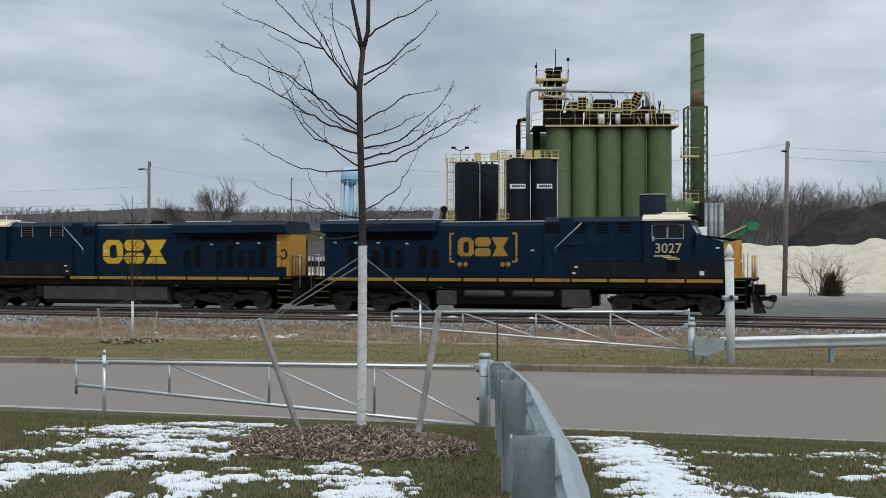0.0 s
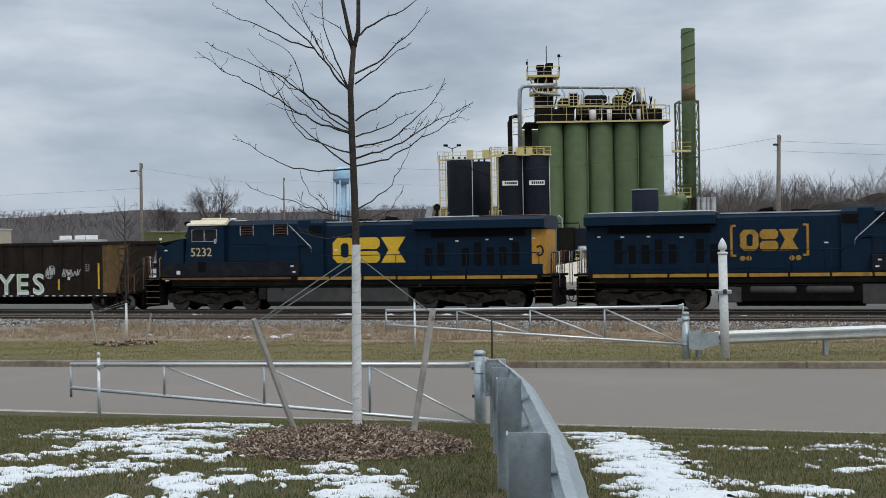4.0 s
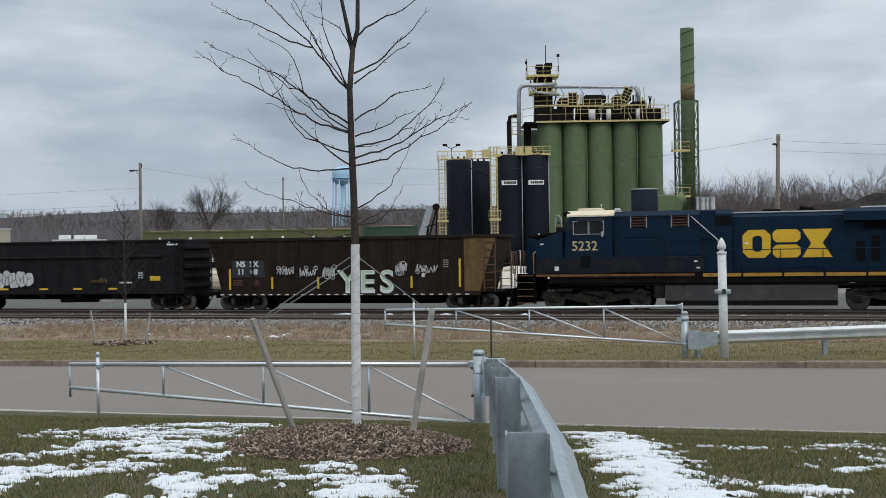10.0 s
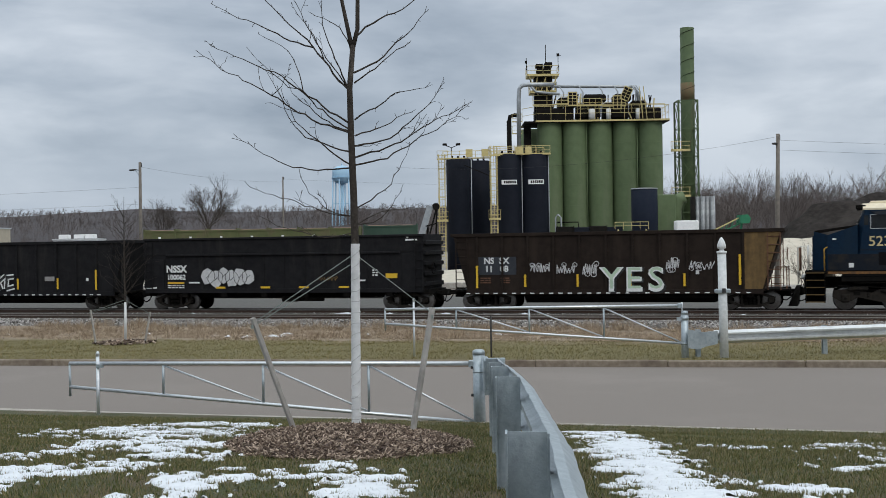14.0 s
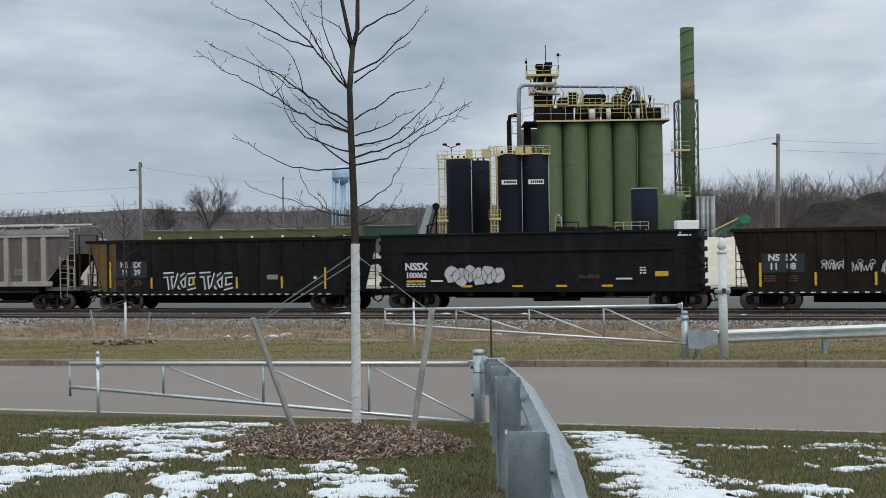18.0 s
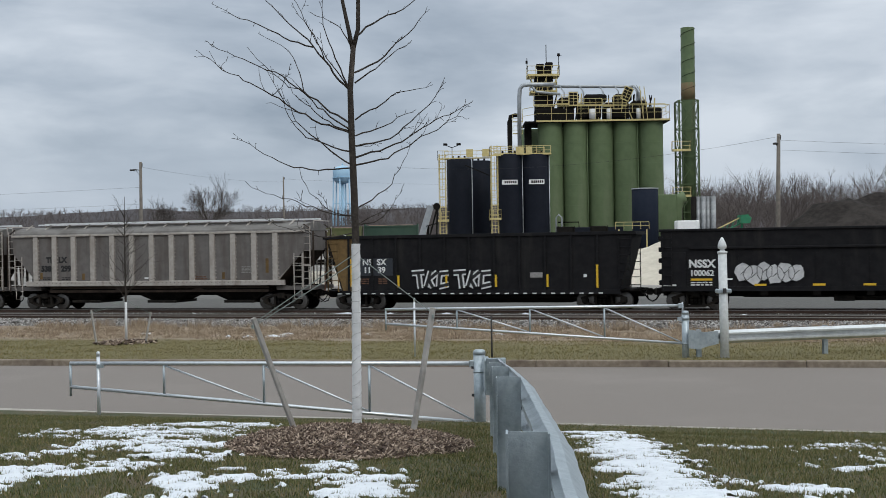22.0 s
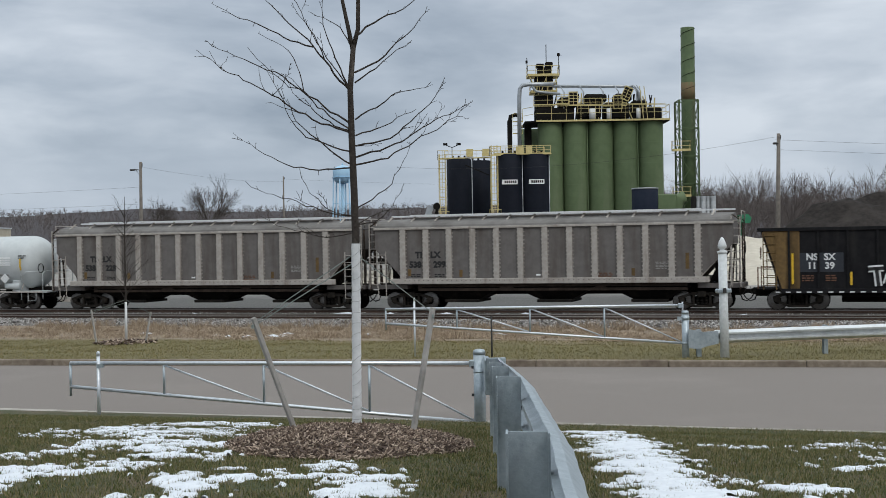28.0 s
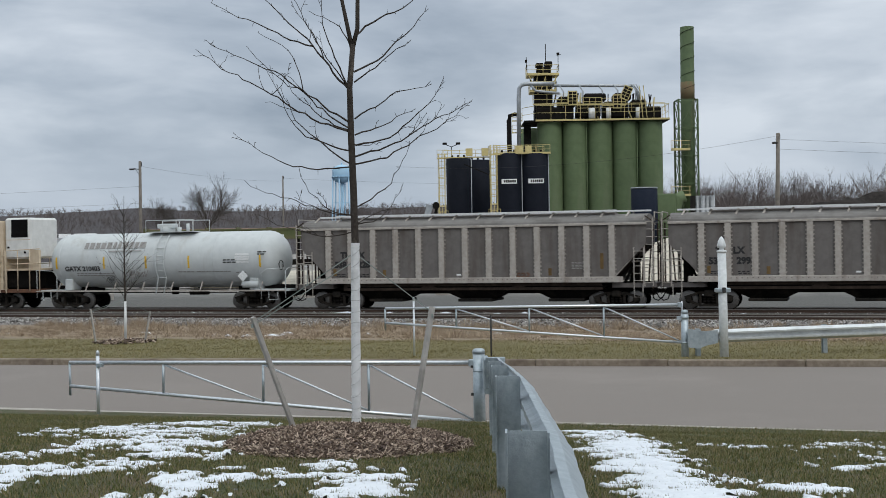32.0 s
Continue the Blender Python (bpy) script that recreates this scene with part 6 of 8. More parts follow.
def six_wheel_truck(root, axles, turned):
    xc = sum(axles) / 3
    lo, hi = min(axles), max(axles)
    for s in (-1, 1):
        y = s * 1.12
        prof = [(lo - 0.55, 0.62), (lo - 0.5, 0.92), (lo + 0.35, 0.98), (xc - 0.95, 0.78), (xc - 0.62, 0.95), (xc + 0.62, 0.95), (xc + 0.95, 0.78), (hi - 0.35, 0.98), (hi + 0.5, 0.92), (hi + 0.55, 0.62),
                (hi + 0.25, 0.42), (hi - 0.25, 0.42), (hi - 0.55, 0.6), (xc + 0.75, 0.42), (xc + 0.25, 0.36), (xc - 0.25, 0.36), (xc - 0.75, 0.42), (lo + 0.55, 0.6), (lo + 0.25, 0.42), (lo - 0.25, 0.42)]
        ob = part("truck_side_frame", Build().prism(prof, y - 0.08, y + 0.08), FRAME, root)
        for a in axles:
            part("journal_box", Build().box(a - 0.2, a + 0.2, y - 0.1, y + s * 0.14, 0.36, 0.74, 0.06).axle(a, y + s * 0.1, y + s * 0.19, 0.53, 0.13, 12), FRAME, ob)
            part("bearing_cap", Build().axle(a, y + s * 0.19, y + s * 0.2, 0.53, 0.07, 10), BLACK, ob)
            # flat black plate on the frame face, standing in for a recess's shade
            part("frame_recess", Build().box(a - 0.62, a - 0.34, y + s * 0.078, y + s * 0.086, 0.68, 0.84), BLACK, ob)
        for a in (lo + 0.6, hi - 0.6):
            part("brake_cylinder", Build().tube([(a - 0.35, y + s * 0.12, 0.98), (a + 0.35, y + s * 0.12, 0.98)], 0.09, 10).box(a + 0.3, a + 0.5, y - 0.05, y + s * 0.2, 0.9, 1.06, 0.02), UNDER, ob)
        part("damper", Build().tube([(xc - 0.5, y + s * 0.13, 0.62), (xc + 0.55, y + s * 0.13, 0.88)], 0.045, 8).tube([(xc - 0.3, y + s * 0.15, 1.0), (xc - 0.25, y + s * 0.15, 1.25)], 0.06, 8), BLACK, ob)
        for a in (lo + 0.95, hi - 0.95):
            b = Build()
            for j in range(5):
                b.cyl(a, y, 0.5 + j * 0.07, 0.54 + j * 0.07, 0.11, n=8)
            part("spring_nest", b, UNDER, ob)
        b = Build().tube([(lo - 0.3, y + s * 0.1, 1.1), (xc, y + s * 0.14, 1.02), (hi + 0.3, y + s * 0.1, 1.12)], 0.022, 6)
        part("brake_pipe", b, UNDER, ob)
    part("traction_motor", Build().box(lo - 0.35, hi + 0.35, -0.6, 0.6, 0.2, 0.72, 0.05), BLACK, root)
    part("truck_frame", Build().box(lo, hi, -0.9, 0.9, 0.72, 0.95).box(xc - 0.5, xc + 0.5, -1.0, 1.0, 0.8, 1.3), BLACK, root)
    for a in axles:
        wheelset(root, a, 0.52, turned, BLACK)


def locomotive(front, rear, s, turned, number, label, rusty):
    """A big road diesel, cab at +x; s: the side that is lettered. front, rear: places of the axles."""
    root = thing("locomotive", label, "locomotive", "train")
    deck = 1.82
    fwd = 0.65 if turned else 0.0  # this engine's cab sits further from the middle
    part("underframe", Build().box(-10.2, 9.3, -1.48, 1.48, 1.3, 1.56, 0.03).box(-10.9, 10.9, -0.5, 0.5, 1.0, 1.5), BLACK, root)
    part("walkway", Build().box(-10.3, 9.25, -1.5, 1.5, 1.56, deck, 0.01), BLACK, root)
    # yellow sill stripe, broken by posts
    for sd in (-1, 1):
        b = Build()
        x = -10.05
        while x < 9.0:
            if not turned or x < 2.0:
                b.box(x, min(9.15, x + 1.66), sd * 1.495, sd * 1.51, 1.61, 1.77)
            x += 1.76
        part("sill_stripe", b, MUSTARD, root, kind="stuff")
        if turned:
            part("grimy_stripe", Build().box(2.55, 9.85, sd * 1.495, sd * 1.51, 1.66, 1.77), RUSTY_GOLD, root, "orange stripe under rust and grime")
    # long hood: cross-section with cut corners
    hood = lambda w, z: [(-w, deck), (w, deck), (w, z - 0.22), (w - 0.25, z), (-w + 0.25, z), (-w, z - 0.22)]
    part("long_hood", Build().along(hood(1.02, 4.58), -10.25, 1.9), NAVY, root)
    part("engine_hood", Build().along(hood(1.22, 4.74), 0.9, 5.66 + fwd), NAVY, root)
    part("equipment_box", Build().box(2.15, 5.66 + fwd, -1.5, 1.5, deck, 2.58, 0.03), NAVY_DIRTY, root)
    # radiator section with overhanging wings
    wing = [(-1.0, 4.02), (1.0, 4.02), (1.5, 4.1), (1.5, 4.5), (1.25, 4.66), (-1.25, 4.66), (-1.5, 4.5), (-1.5, 4.1)]
    part("radiator_overhang", Build().along(wing, -10.45, -3.9 if turned else -4.45), NAVY, root)
    part("radiator_top", Build().box(-10.3, -7.2, -1.2, 1.2, 4.66, 4.72, 0.02), RUST if rusty else SILVER, root, "rust-red radiator cover" if rusty else "dull grey radiator cover")
    part("radiator_cover", Build().box(-7.1, -4.6, -1.2, 1.2, 4.66, 4.73, 0.02), SILVER, root)
    for sd in (-1, 1):
        part("radiator_screen", Build().box(-9.4, -4.7, sd * 1.0, sd * 1.05, 3.68, 4.0), GRILLE, root)
        doors = [(-9.2 + 0.62 * k, 0.56) for k in range(8)] + [(-3.95 + 0.70 * k, 0.64) for k in range(7)]
        for k, (x, w) in enumerate(doors):
            z1 = 3.6 if k < 8 else 4.25
            d = part("hood_door", Build().box(x, x + w, sd * 1.02, sd * 1.04, 1.98, z1, 0.008), NAVY, root)
            if k < 8 and k != 5:
                part("louvre", Build().box(x + 0.1, x + w - 0.1, sd * 1.035, sd * 1.05, 2.25, 3.15 if k % 3 else 3.4), GRILLE, d)
            part("latch", Build().box(x + w - 0.08, x + w - 0.05, sd * 1.04, sd * 1.055, 2.7, 2.85), BLACK, d)
        for x, w in ((2.8, 0.8), (4.7, 0.76)) if turned else ((2.35, 0.6), (3.35, 0.62), (4.38, 0.62)):
            v = part("intake_vent", Build().box(x, x + w, sd * 1.2, sd * 1.235, 3.96, 4.5), GRILLE, root)
            for j in range(4):
                part("slat", Build().box(x + 0.02, x + w - 0.02, sd * 1.22, sd * 1.25, 4.02 + j * 0.13, 4.06 + j * 0.13), RUST if turned else NAVY, v)
            for j in (x, x + w - 0.035):
                part("vent_edge", Build().box(j, j + 0.035, sd * 1.23, sd * 1.25, 3.94, 4.52), SILVER if turned else NAVY, v)
        part("upper_rail", Build().tube([(2.7, sd * 1.3, 4.45), (5.5 + fwd, sd * 1.3, 4.5)], 0.02, 6), NAVY_DIRTY, root)
        part("rail_brace", Build().tube([(2.7, sd * 1.3, 4.45), (1.5, sd * 1.38, 3.3), (1.45, sd * 1.4, 3.0)], 0.02, 6), SILVER, root)
        part("side_vent", Build().box(0.95, 1.85, sd * 1.02, sd * 1.25, 4.0, 4.4), GRILLE, root)
        part("battery_box", Build().box(2.2, 5.6 + fwd, sd * 1.2, sd * 1.26, 2.58, 3.4, 0.02), NAVY, root)
        for x in (2.2, 3.9, 5.5):
            part("seam_post", Build().box(x, x + 0.06, sd * 1.22, sd * 1.28, 2.6, 3.44), NAVY_DIRTY, root)
    # cab and nose
    part("cab", Build().prism([(5.62, deck), (7.62, deck), (7.62, 4.55), (5.62, 4.55)], -1.5, 1.5), NAVY, root)
    v = [(7.62, -1.5, deck), (7.62, 1.5, deck), (7.62, 1.5, 4.55), (7.62, -1.5, 4.55), (7.95, -1.48, deck), (7.95, 1.48, deck), (7.95, 1.2, 3.86), (7.95, -1.2, 3.86), (7.68, 1.2, 4.55), (7.68, -1.2, 4.55)]
    part("cab_front", Build().add(v, [(4, 5, 6, 7), (7, 6, 8, 9), (5, 1, 2, 6), (6, 2, 8), (0, 4, 7, 3), (7, 9, 3), (3, 9, 8, 2)]), NAVY, root)
    roof = [(-1.52, 4.52), (1.52, 4.52), (1.52, 4.6), (1.05, 4.82), (-1.05, 4.82), (-1.52, 4.6)]
    part("cab_roof", Build().along(roof, 5.55, 7.72), CREAM, root, "cream-painted cab roof")
    part("air_conditioner", Build().box(6.3, 7.4, -0.5, 0.5, 4.8, 4.95, 0.04), CREAM, root)
    nose = [(7.95, deck), (9.25, deck), (9.2, 3.42), (7.95, 3.86)]
    part("nose", Build().prism(nose, -1.48, 1.48), NAVY, root)
    v = [(9.2, -1.48, deck), (9.85, -0.95, deck), (9.85, 0.95, deck), (9.2, 1.48, deck), (9.18, -1.48, 3.43), (9.78, -0.95, 3.6), (9.78, 0.95, 3.6), (9.18, 1.48, 3.43)]
    part("nose_front", Build().add(v, [(0, 1, 5, 4), (1, 2, 6, 5), (2, 3, 7, 6), (4, 5, 6, 7), (0, 3, 2, 1), (3, 0, 4, 7)]), NAVY if turned else ORANGE, root, "navy nose face" if turned else "orange-yellow nose face")
    v = [(7.9, -1.3, 3.87), (7.9, 1.3, 3.87), (9.75, 0.95, 3.63), (9.75, -0.95, 3.63), (7.9, -1.3, 3.8), (7.9, 1.3, 3.8), (9.75, 0.95, 3.5), (9.75, -0.95, 3.5)]
    part("nose_top", Build().add(v, [(0, 1, 2, 3), (3, 2, 6, 7), (0, 3, 7, 4), (2, 1, 5, 6)]), BLACK, root)
    part("nose_door", Build().box(9.8, 9.87, -0.3, 0.3, 2.0, 3.4, 0.02), NAVY if turned else ORANGE, root)
    for y in (-0.2, 0.2):
        part("headlight", Build().tube([(9.8, y, 2.55), (9.9, y, 2.55)], 0.1, 12), SILVER, root)
        part("ditch_light", Build().tube([(10.2, y * 4.5, 1.5), (10.35, y * 4.5, 1.5)], 0.09, 10), SILVER, root)
    for y in (-0.75, 0.75):
        part("windscreen", Build().add([(7.97, y - 0.55, 3.94), (7.97, y + 0.55, 3.94), (7.66, y + 0.55, 4.5), (7.66, y - 0.55, 4.5), (7.9, y - 0.55, 3.94), (7.9, y + 0.55, 3.94), (7.6, y + 0.55, 4.5), (7.6, y - 0.55, 4.5)],
                                       [(0, 1, 2, 3), (4, 7, 6, 5), (0, 3, 7, 4), (1, 5, 6, 2), (2, 6, 7, 3), (0, 4, 5, 1)]), PANE, root)
    part("number_board", Build().box(7.75, 8.0, -0.5, 0.5, 4.58, 4.78, 0.03).box(7.6, 7.95, -1.35, -0.85, 4.56, 4.76, 0.03).box(7.6, 7.95, 0.85, 1.35, 4.56, 4.76, 0.03), BLACK, root)
    for sd in (-1, 1):
        for x0, x1 in ((6.02, 6.66), (6.74, 7.4)):
            w = part("window_frame", Build().box(x0 - 0.03, x1 + 0.03, sd * 1.495, sd * 1.52, 3.67, 4.32), SILVER, root)
            part("pane", Build().box(x0, x1, sd * 1.5, sd * 1.53, 3.7, 4.29), PANE, w)
        part("quarter_pane", Build().box(7.5, 7.68, sd * 1.49, sd * 1.515, 3.85, 4.28), PANE, root)
        part("cab_panel", Build().box(6.65, 7.1, sd * 1.5, sd * 1.51, 2.05, 2.62), GRILLE, root)
        v = [(5.9, sd * 1.5, 4.46), (7.4, sd * 1.5, 4.46), (7.15, sd * 1.72, 4.3), (6.15, sd * 1.72, 4.3), (5.9, sd * 1.5, 4.43), (7.4, sd * 1.5, 4.43), (7.15, sd * 1.72, 4.28), (6.15, sd * 1.72, 4.28)]
        part("window_visor", Build().add(v, [(0, 1, 2, 3), (7, 6, 5, 4), (3, 2, 6, 7), (0, 3, 7, 4), (1, 5, 6, 2)]), NAVY_DIRTY, root)
        part("mirror", Build().box(6.02, 6.1, sd * 1.52, sd * 1.62, 3.55, 3.8, 0.01), SILVER, root)
        part("cab_seam", Build().box(5.7, 7.9, sd * 1.5, sd * 1.512, 2.72, 2.75), NAVY_DIRTY, root)
        part("cab_lower_skirt", Build().box(5.66, 9.2, sd * 1.48, sd * 1.505, deck, 2.55), NAVY_DIRTY, root)
        # handrail along the walkway, stepping up beside the engine hood
        rail = part("handrail", Build().tube([(-10.2, sd * 1.46, 2.86), (0.9, sd * 1.46, 2.84), (1.9, sd * 1.4, 3.44), (5.6, sd * 1.4, 3.5)], 0.022, 8), NAVY, root)
        for x in (-10.15, -8.4, -6.6, -4.8, -3.0, -1.2, 0.5):
            part("stanchion", Build().tube([(x, sd * 1.46, deck), (x, sd * 1.46, 2.85)], 0.02, 6), NAVY, rail)
        for k, (x, z) in enumerate(((-9.9, 3.52), (-8.8, 3.5), (-7.6, 3.5), (-6.1, 3.45), (0.2, 3.1), (2.4, 2.3), (2.3, 2.0), (8.85, 3.2))):
            plate("notice_plate", x, x + 0.16, z, z + 0.07, sd, 1.06 if x < 1 else 1.51, WHITE, root)
        plate("white_notice", 8.13, 8.33, 1.95, 2.15, sd, 1.51, WHITE, root)
        part("round_badge", Build().tube([(8.85, sd * 1.5, 2.1), (8.85, sd * 1.515, 2.1)], 0.14, 14), NAVY_DIRTY, root)
        # end steps
        for x, d in ((9.75, 1), (-10.35, -1)):
            w = part("step_well", Build().box(x - 0.42, x - 0.38, sd * 0.95, sd * 1.48, 0.35, 1.8).box(x + 0.38, x + 0.42, sd * 0.95, sd * 1.48, 0.35, 1.8).box(x - 0.4, x + 0.4, sd * 0.9, sd * 0.95, 0.35, 1.8), BLACK, root)
            for k in range(5):
                part("step", Build().box(x - 0.38, x + 0.38, sd * 0.96, sd * 1.48, 0.38 + k * 0.33, 0.41 + k * 0.33), BLACK, w)
                part("step_edge", Build().box(x - 0.38, x + 0.38, sd * 1.48, sd * 1.492, 0.375 + k * 0.33, 0.415 + k * 0.33), TAN_END, w)
            part("grab_rail", Build().tube([(x - 0.4, sd * 1.45, deck), (x - 0.4, sd * 1.45, 2.8), (x - 0.55, sd * 1.45, 2.9)], 0.022, 7), GOLD if d > 0 else NAVY, root)
            part("grab_rail", Build().tube([(x + d * 0.72, sd * 1.2, 1.2), (x + d * 0.72, sd * 1.2, 2.9), (x + d * 0.3, sd * 1.2, 2.95), (x + d * 0.3, sd * 1.2, deck)], 0.022, 7), SILVER, root)
        post = RUST if turned else GOLD
        for k in range(3):
            y = sd * (0.4 + 0.4 * k)
            part("end_rail_post", Build().tube([(10.4, y, 1.8), (10.4, y, 2.85)], 0.024, 6), post, root)
            part("end_rail_post", Build().tube([(-10.8, y, 1.8), (-10.8, y, 2.85)], 0.024, 6), RUST, root)
        part("end_rail", Build().tube([(10.4, sd * 0.4, 2.85), (10.4, sd * 1.2, 2.85)], 0.024, 6), post, root)
        part("end_rail", Build().tube([(-10.8, sd * 0.4, 2.85), (-10.8, sd * 1.2, 2.85)], 0.024, 6), RUST, root)
    part("end_deck", Build().box(9.2, 10.55, -1.48, 1.48, 1.68, 1.8, 0.02).box(-10.95, -10.1, -1.48, 1.48, 1.68, 1.8, 0.02), BLACK, root)
    part("pilot_plow", Build().add([(10.5, -1.4, 0.2), (10.5, 1.4, 0.2), (10.95, 0.2, 0.15), (10.95, -0.2, 0.15), (10.4, -1.4, 1.1), (10.4, 1.4, 1.1), (10.6, 0.2, 1.1), (10.6, -0.2, 1.1)],
                                   [(0, 3, 7, 4), (3, 2, 6, 7), (2, 1, 5, 6), (0, 4, 5, 1), (4, 7, 6, 5)]), UNDER, root)
    part("rear_pilot", Build().box(-10.85, -10.75, -1.4, 1.4, 0.25, 1.6, 0.02), UNDER, root)
    # the cab with all its fittings, and the front steps
    for ob in root.children if turned else ():
        if min(v.co.x for v in ob.data.vertices) > 5.4:
            for d in (ob, *ob.children):
                d.data.transform(Matrix.Translation((fwd, 0, 0)))
    # hood end in yellow
    part("hood_end", Build().along(hood(1.03, 4.02), -10.42, -10.24), ORANGE if turned else NAVY, root)
    for sd in (-1, 1) if turned else ():
        part("hood_end_corner", Build().box(-10.42, -9.72, sd * 1.02, sd * 1.05, 2.3, 4.0), ORANGE, root, "orange-yellow panel at the end of the hood")
        part("corner_badge", Build().tube([(-10.1 + 0.17 * math.cos(a), sd * 1.055, 2.95 + 0.24 * math.sin(a)) for a in np.linspace(0.7, 5.6, 10)], 0.05, 4), NAVY, root)
    # roof fittings
    part("exhaust_outlet", Build().box(-1.2, -0.4, -0.4, 0.4, 4.58, 4.7, 0.03), BLACK, root)
    part("brake_blister", Build().box(1.6, 2.3, -1.26, 1.26, 3.3, 4.72, 0.05), NAVY, root)
    part("horn", Build().tube([(-2.6, 0.3, 4.66), (-2.1, 0.3, 4.7)], [0.05, 0.1], 8).box(-2.7, -1.9, -0.2, 0.4, 4.56, 4.68).tube([(-2.6, -0.1, 4.72), (-2.0, -0.1, 4.76)], [0.04, 0.09], 8), BLACK, root)
    part("antenna", Build().cyl(6.9, 0.6, 4.8, 5.15, 0.015, n=6).box(6.0, 6.25, 0.5, 0.8, 4.78, 4.9, 0.03), WHITE, root)
    part("roof_edge", Build().box(-4.3, 0.9, -0.86, -0.76, 4.54, 4.6).box(-4.3, 0.9, 0.76, 0.86, 4.54, 4.6), SILVER, root)
    # tank and air gear
    part("fuel_tank", Build().along([(-1.0, 0.24), (1.0, 0.24), (1.42, 0.5), (1.42, 1.18), (1.25, 1.3), (-1.25, 1.3), (-1.42, 1.18), (-1.42, 0.5)], -3.6, 3.9 if turned else 1.9), TANK_GREY if turned else BLACK, root)
    if not turned:
        for sd in (-1, 1):
            for x in (-3.0, -0.6):
                part("air_reservoir", Build().tube([(x, sd * 1.32, 1.0), (x + 0.08, sd * 1.32, 1.0), (x + 1.9, sd * 1.32, 1.0), (x + 2.0, sd * 1.32, 1.0)], [0.12, 0.2, 0.2, 0.12], 14), TANK_GREY, root)
            part("equipment_locker", Build().box(-4.4, -3.35, sd * 0.9, sd * 1.44, 0.42, 1.15, 0.04), TANK_GREY, root)
            part("equipment_locker", Build().box(1.75, 3.1, sd * 0.9, sd * 1.44, 0.36, 1.26, 0.04), TANK_GREY, root)
    else:
        for sd in (-1, 1):
            part("valve_box", Build().box(3.95, 4.4, sd * 1.0, sd * 1.42, 0.6, 1.2, 0.03), UNDER, root)
    for sd in (-1, 1):
        part("underframe_pipe", Build().tube([(-9.5, sd * 1.38, 1.26), (-3, sd * 1.4, 1.22), (2.5, sd * 1.4, 1.26), (8.8, sd * 1.38, 1.25)], 0.03, 7), UNDER, root)
        for x in (3.0, 4.6, -5.0, -6.5):
            part("hanger", Build().box(x, x + 0.12, sd * 1.3, sd * 1.42, 1.05, 1.5), BLACK, root)
        plate("white_tag", -4.3, -4.1, 1.3, 1.38, sd, 1.45, WHITE, root)
    coupler(root, 10.6 + fwd, 1)
    coupler(root, -10.7, -1)
    for k in range(4):
        for x, d in ((10.5, 1), (-10.8, -1)):
            y = -0.75 + k * 0.12
            part("jumper_hose", Build().tube([(x, y, 1.35), (x + d * 0.2, y, 0.95 - 0.06 * k), (x + d * 0.32, y - 0.05, 0.7 + 0.05 * k), (x + d * 0.42, y, 0.95)], 0.022, 6), BLACK, root)
    six_wheel_truck(root, front, turned)
    six_wheel_truck(root, rear, turned)
    words("number", number, 0.64, TAN_TEXT, root, side_pose(6.72 if not turned else 7.55, 3.2 if not turned else 3.1, s, 1.506), "tan road number", 0.004)
    # tan flash below the number
    if not turned:
        b = Build()
        for x, z, w in ((6.1, 2.86, 0.75), (6.5, 2.79, 0.6), (6.7, 2.72, 0.55)):
            b.box(x, x + w, s * 1.5, s * 1.512, z - 0.03, z + 0.03)
        part("flash", b, TAN_TEXT, root)
    TRAIN.append((root, -19.1 if turned else 3.65, turned))
    return root


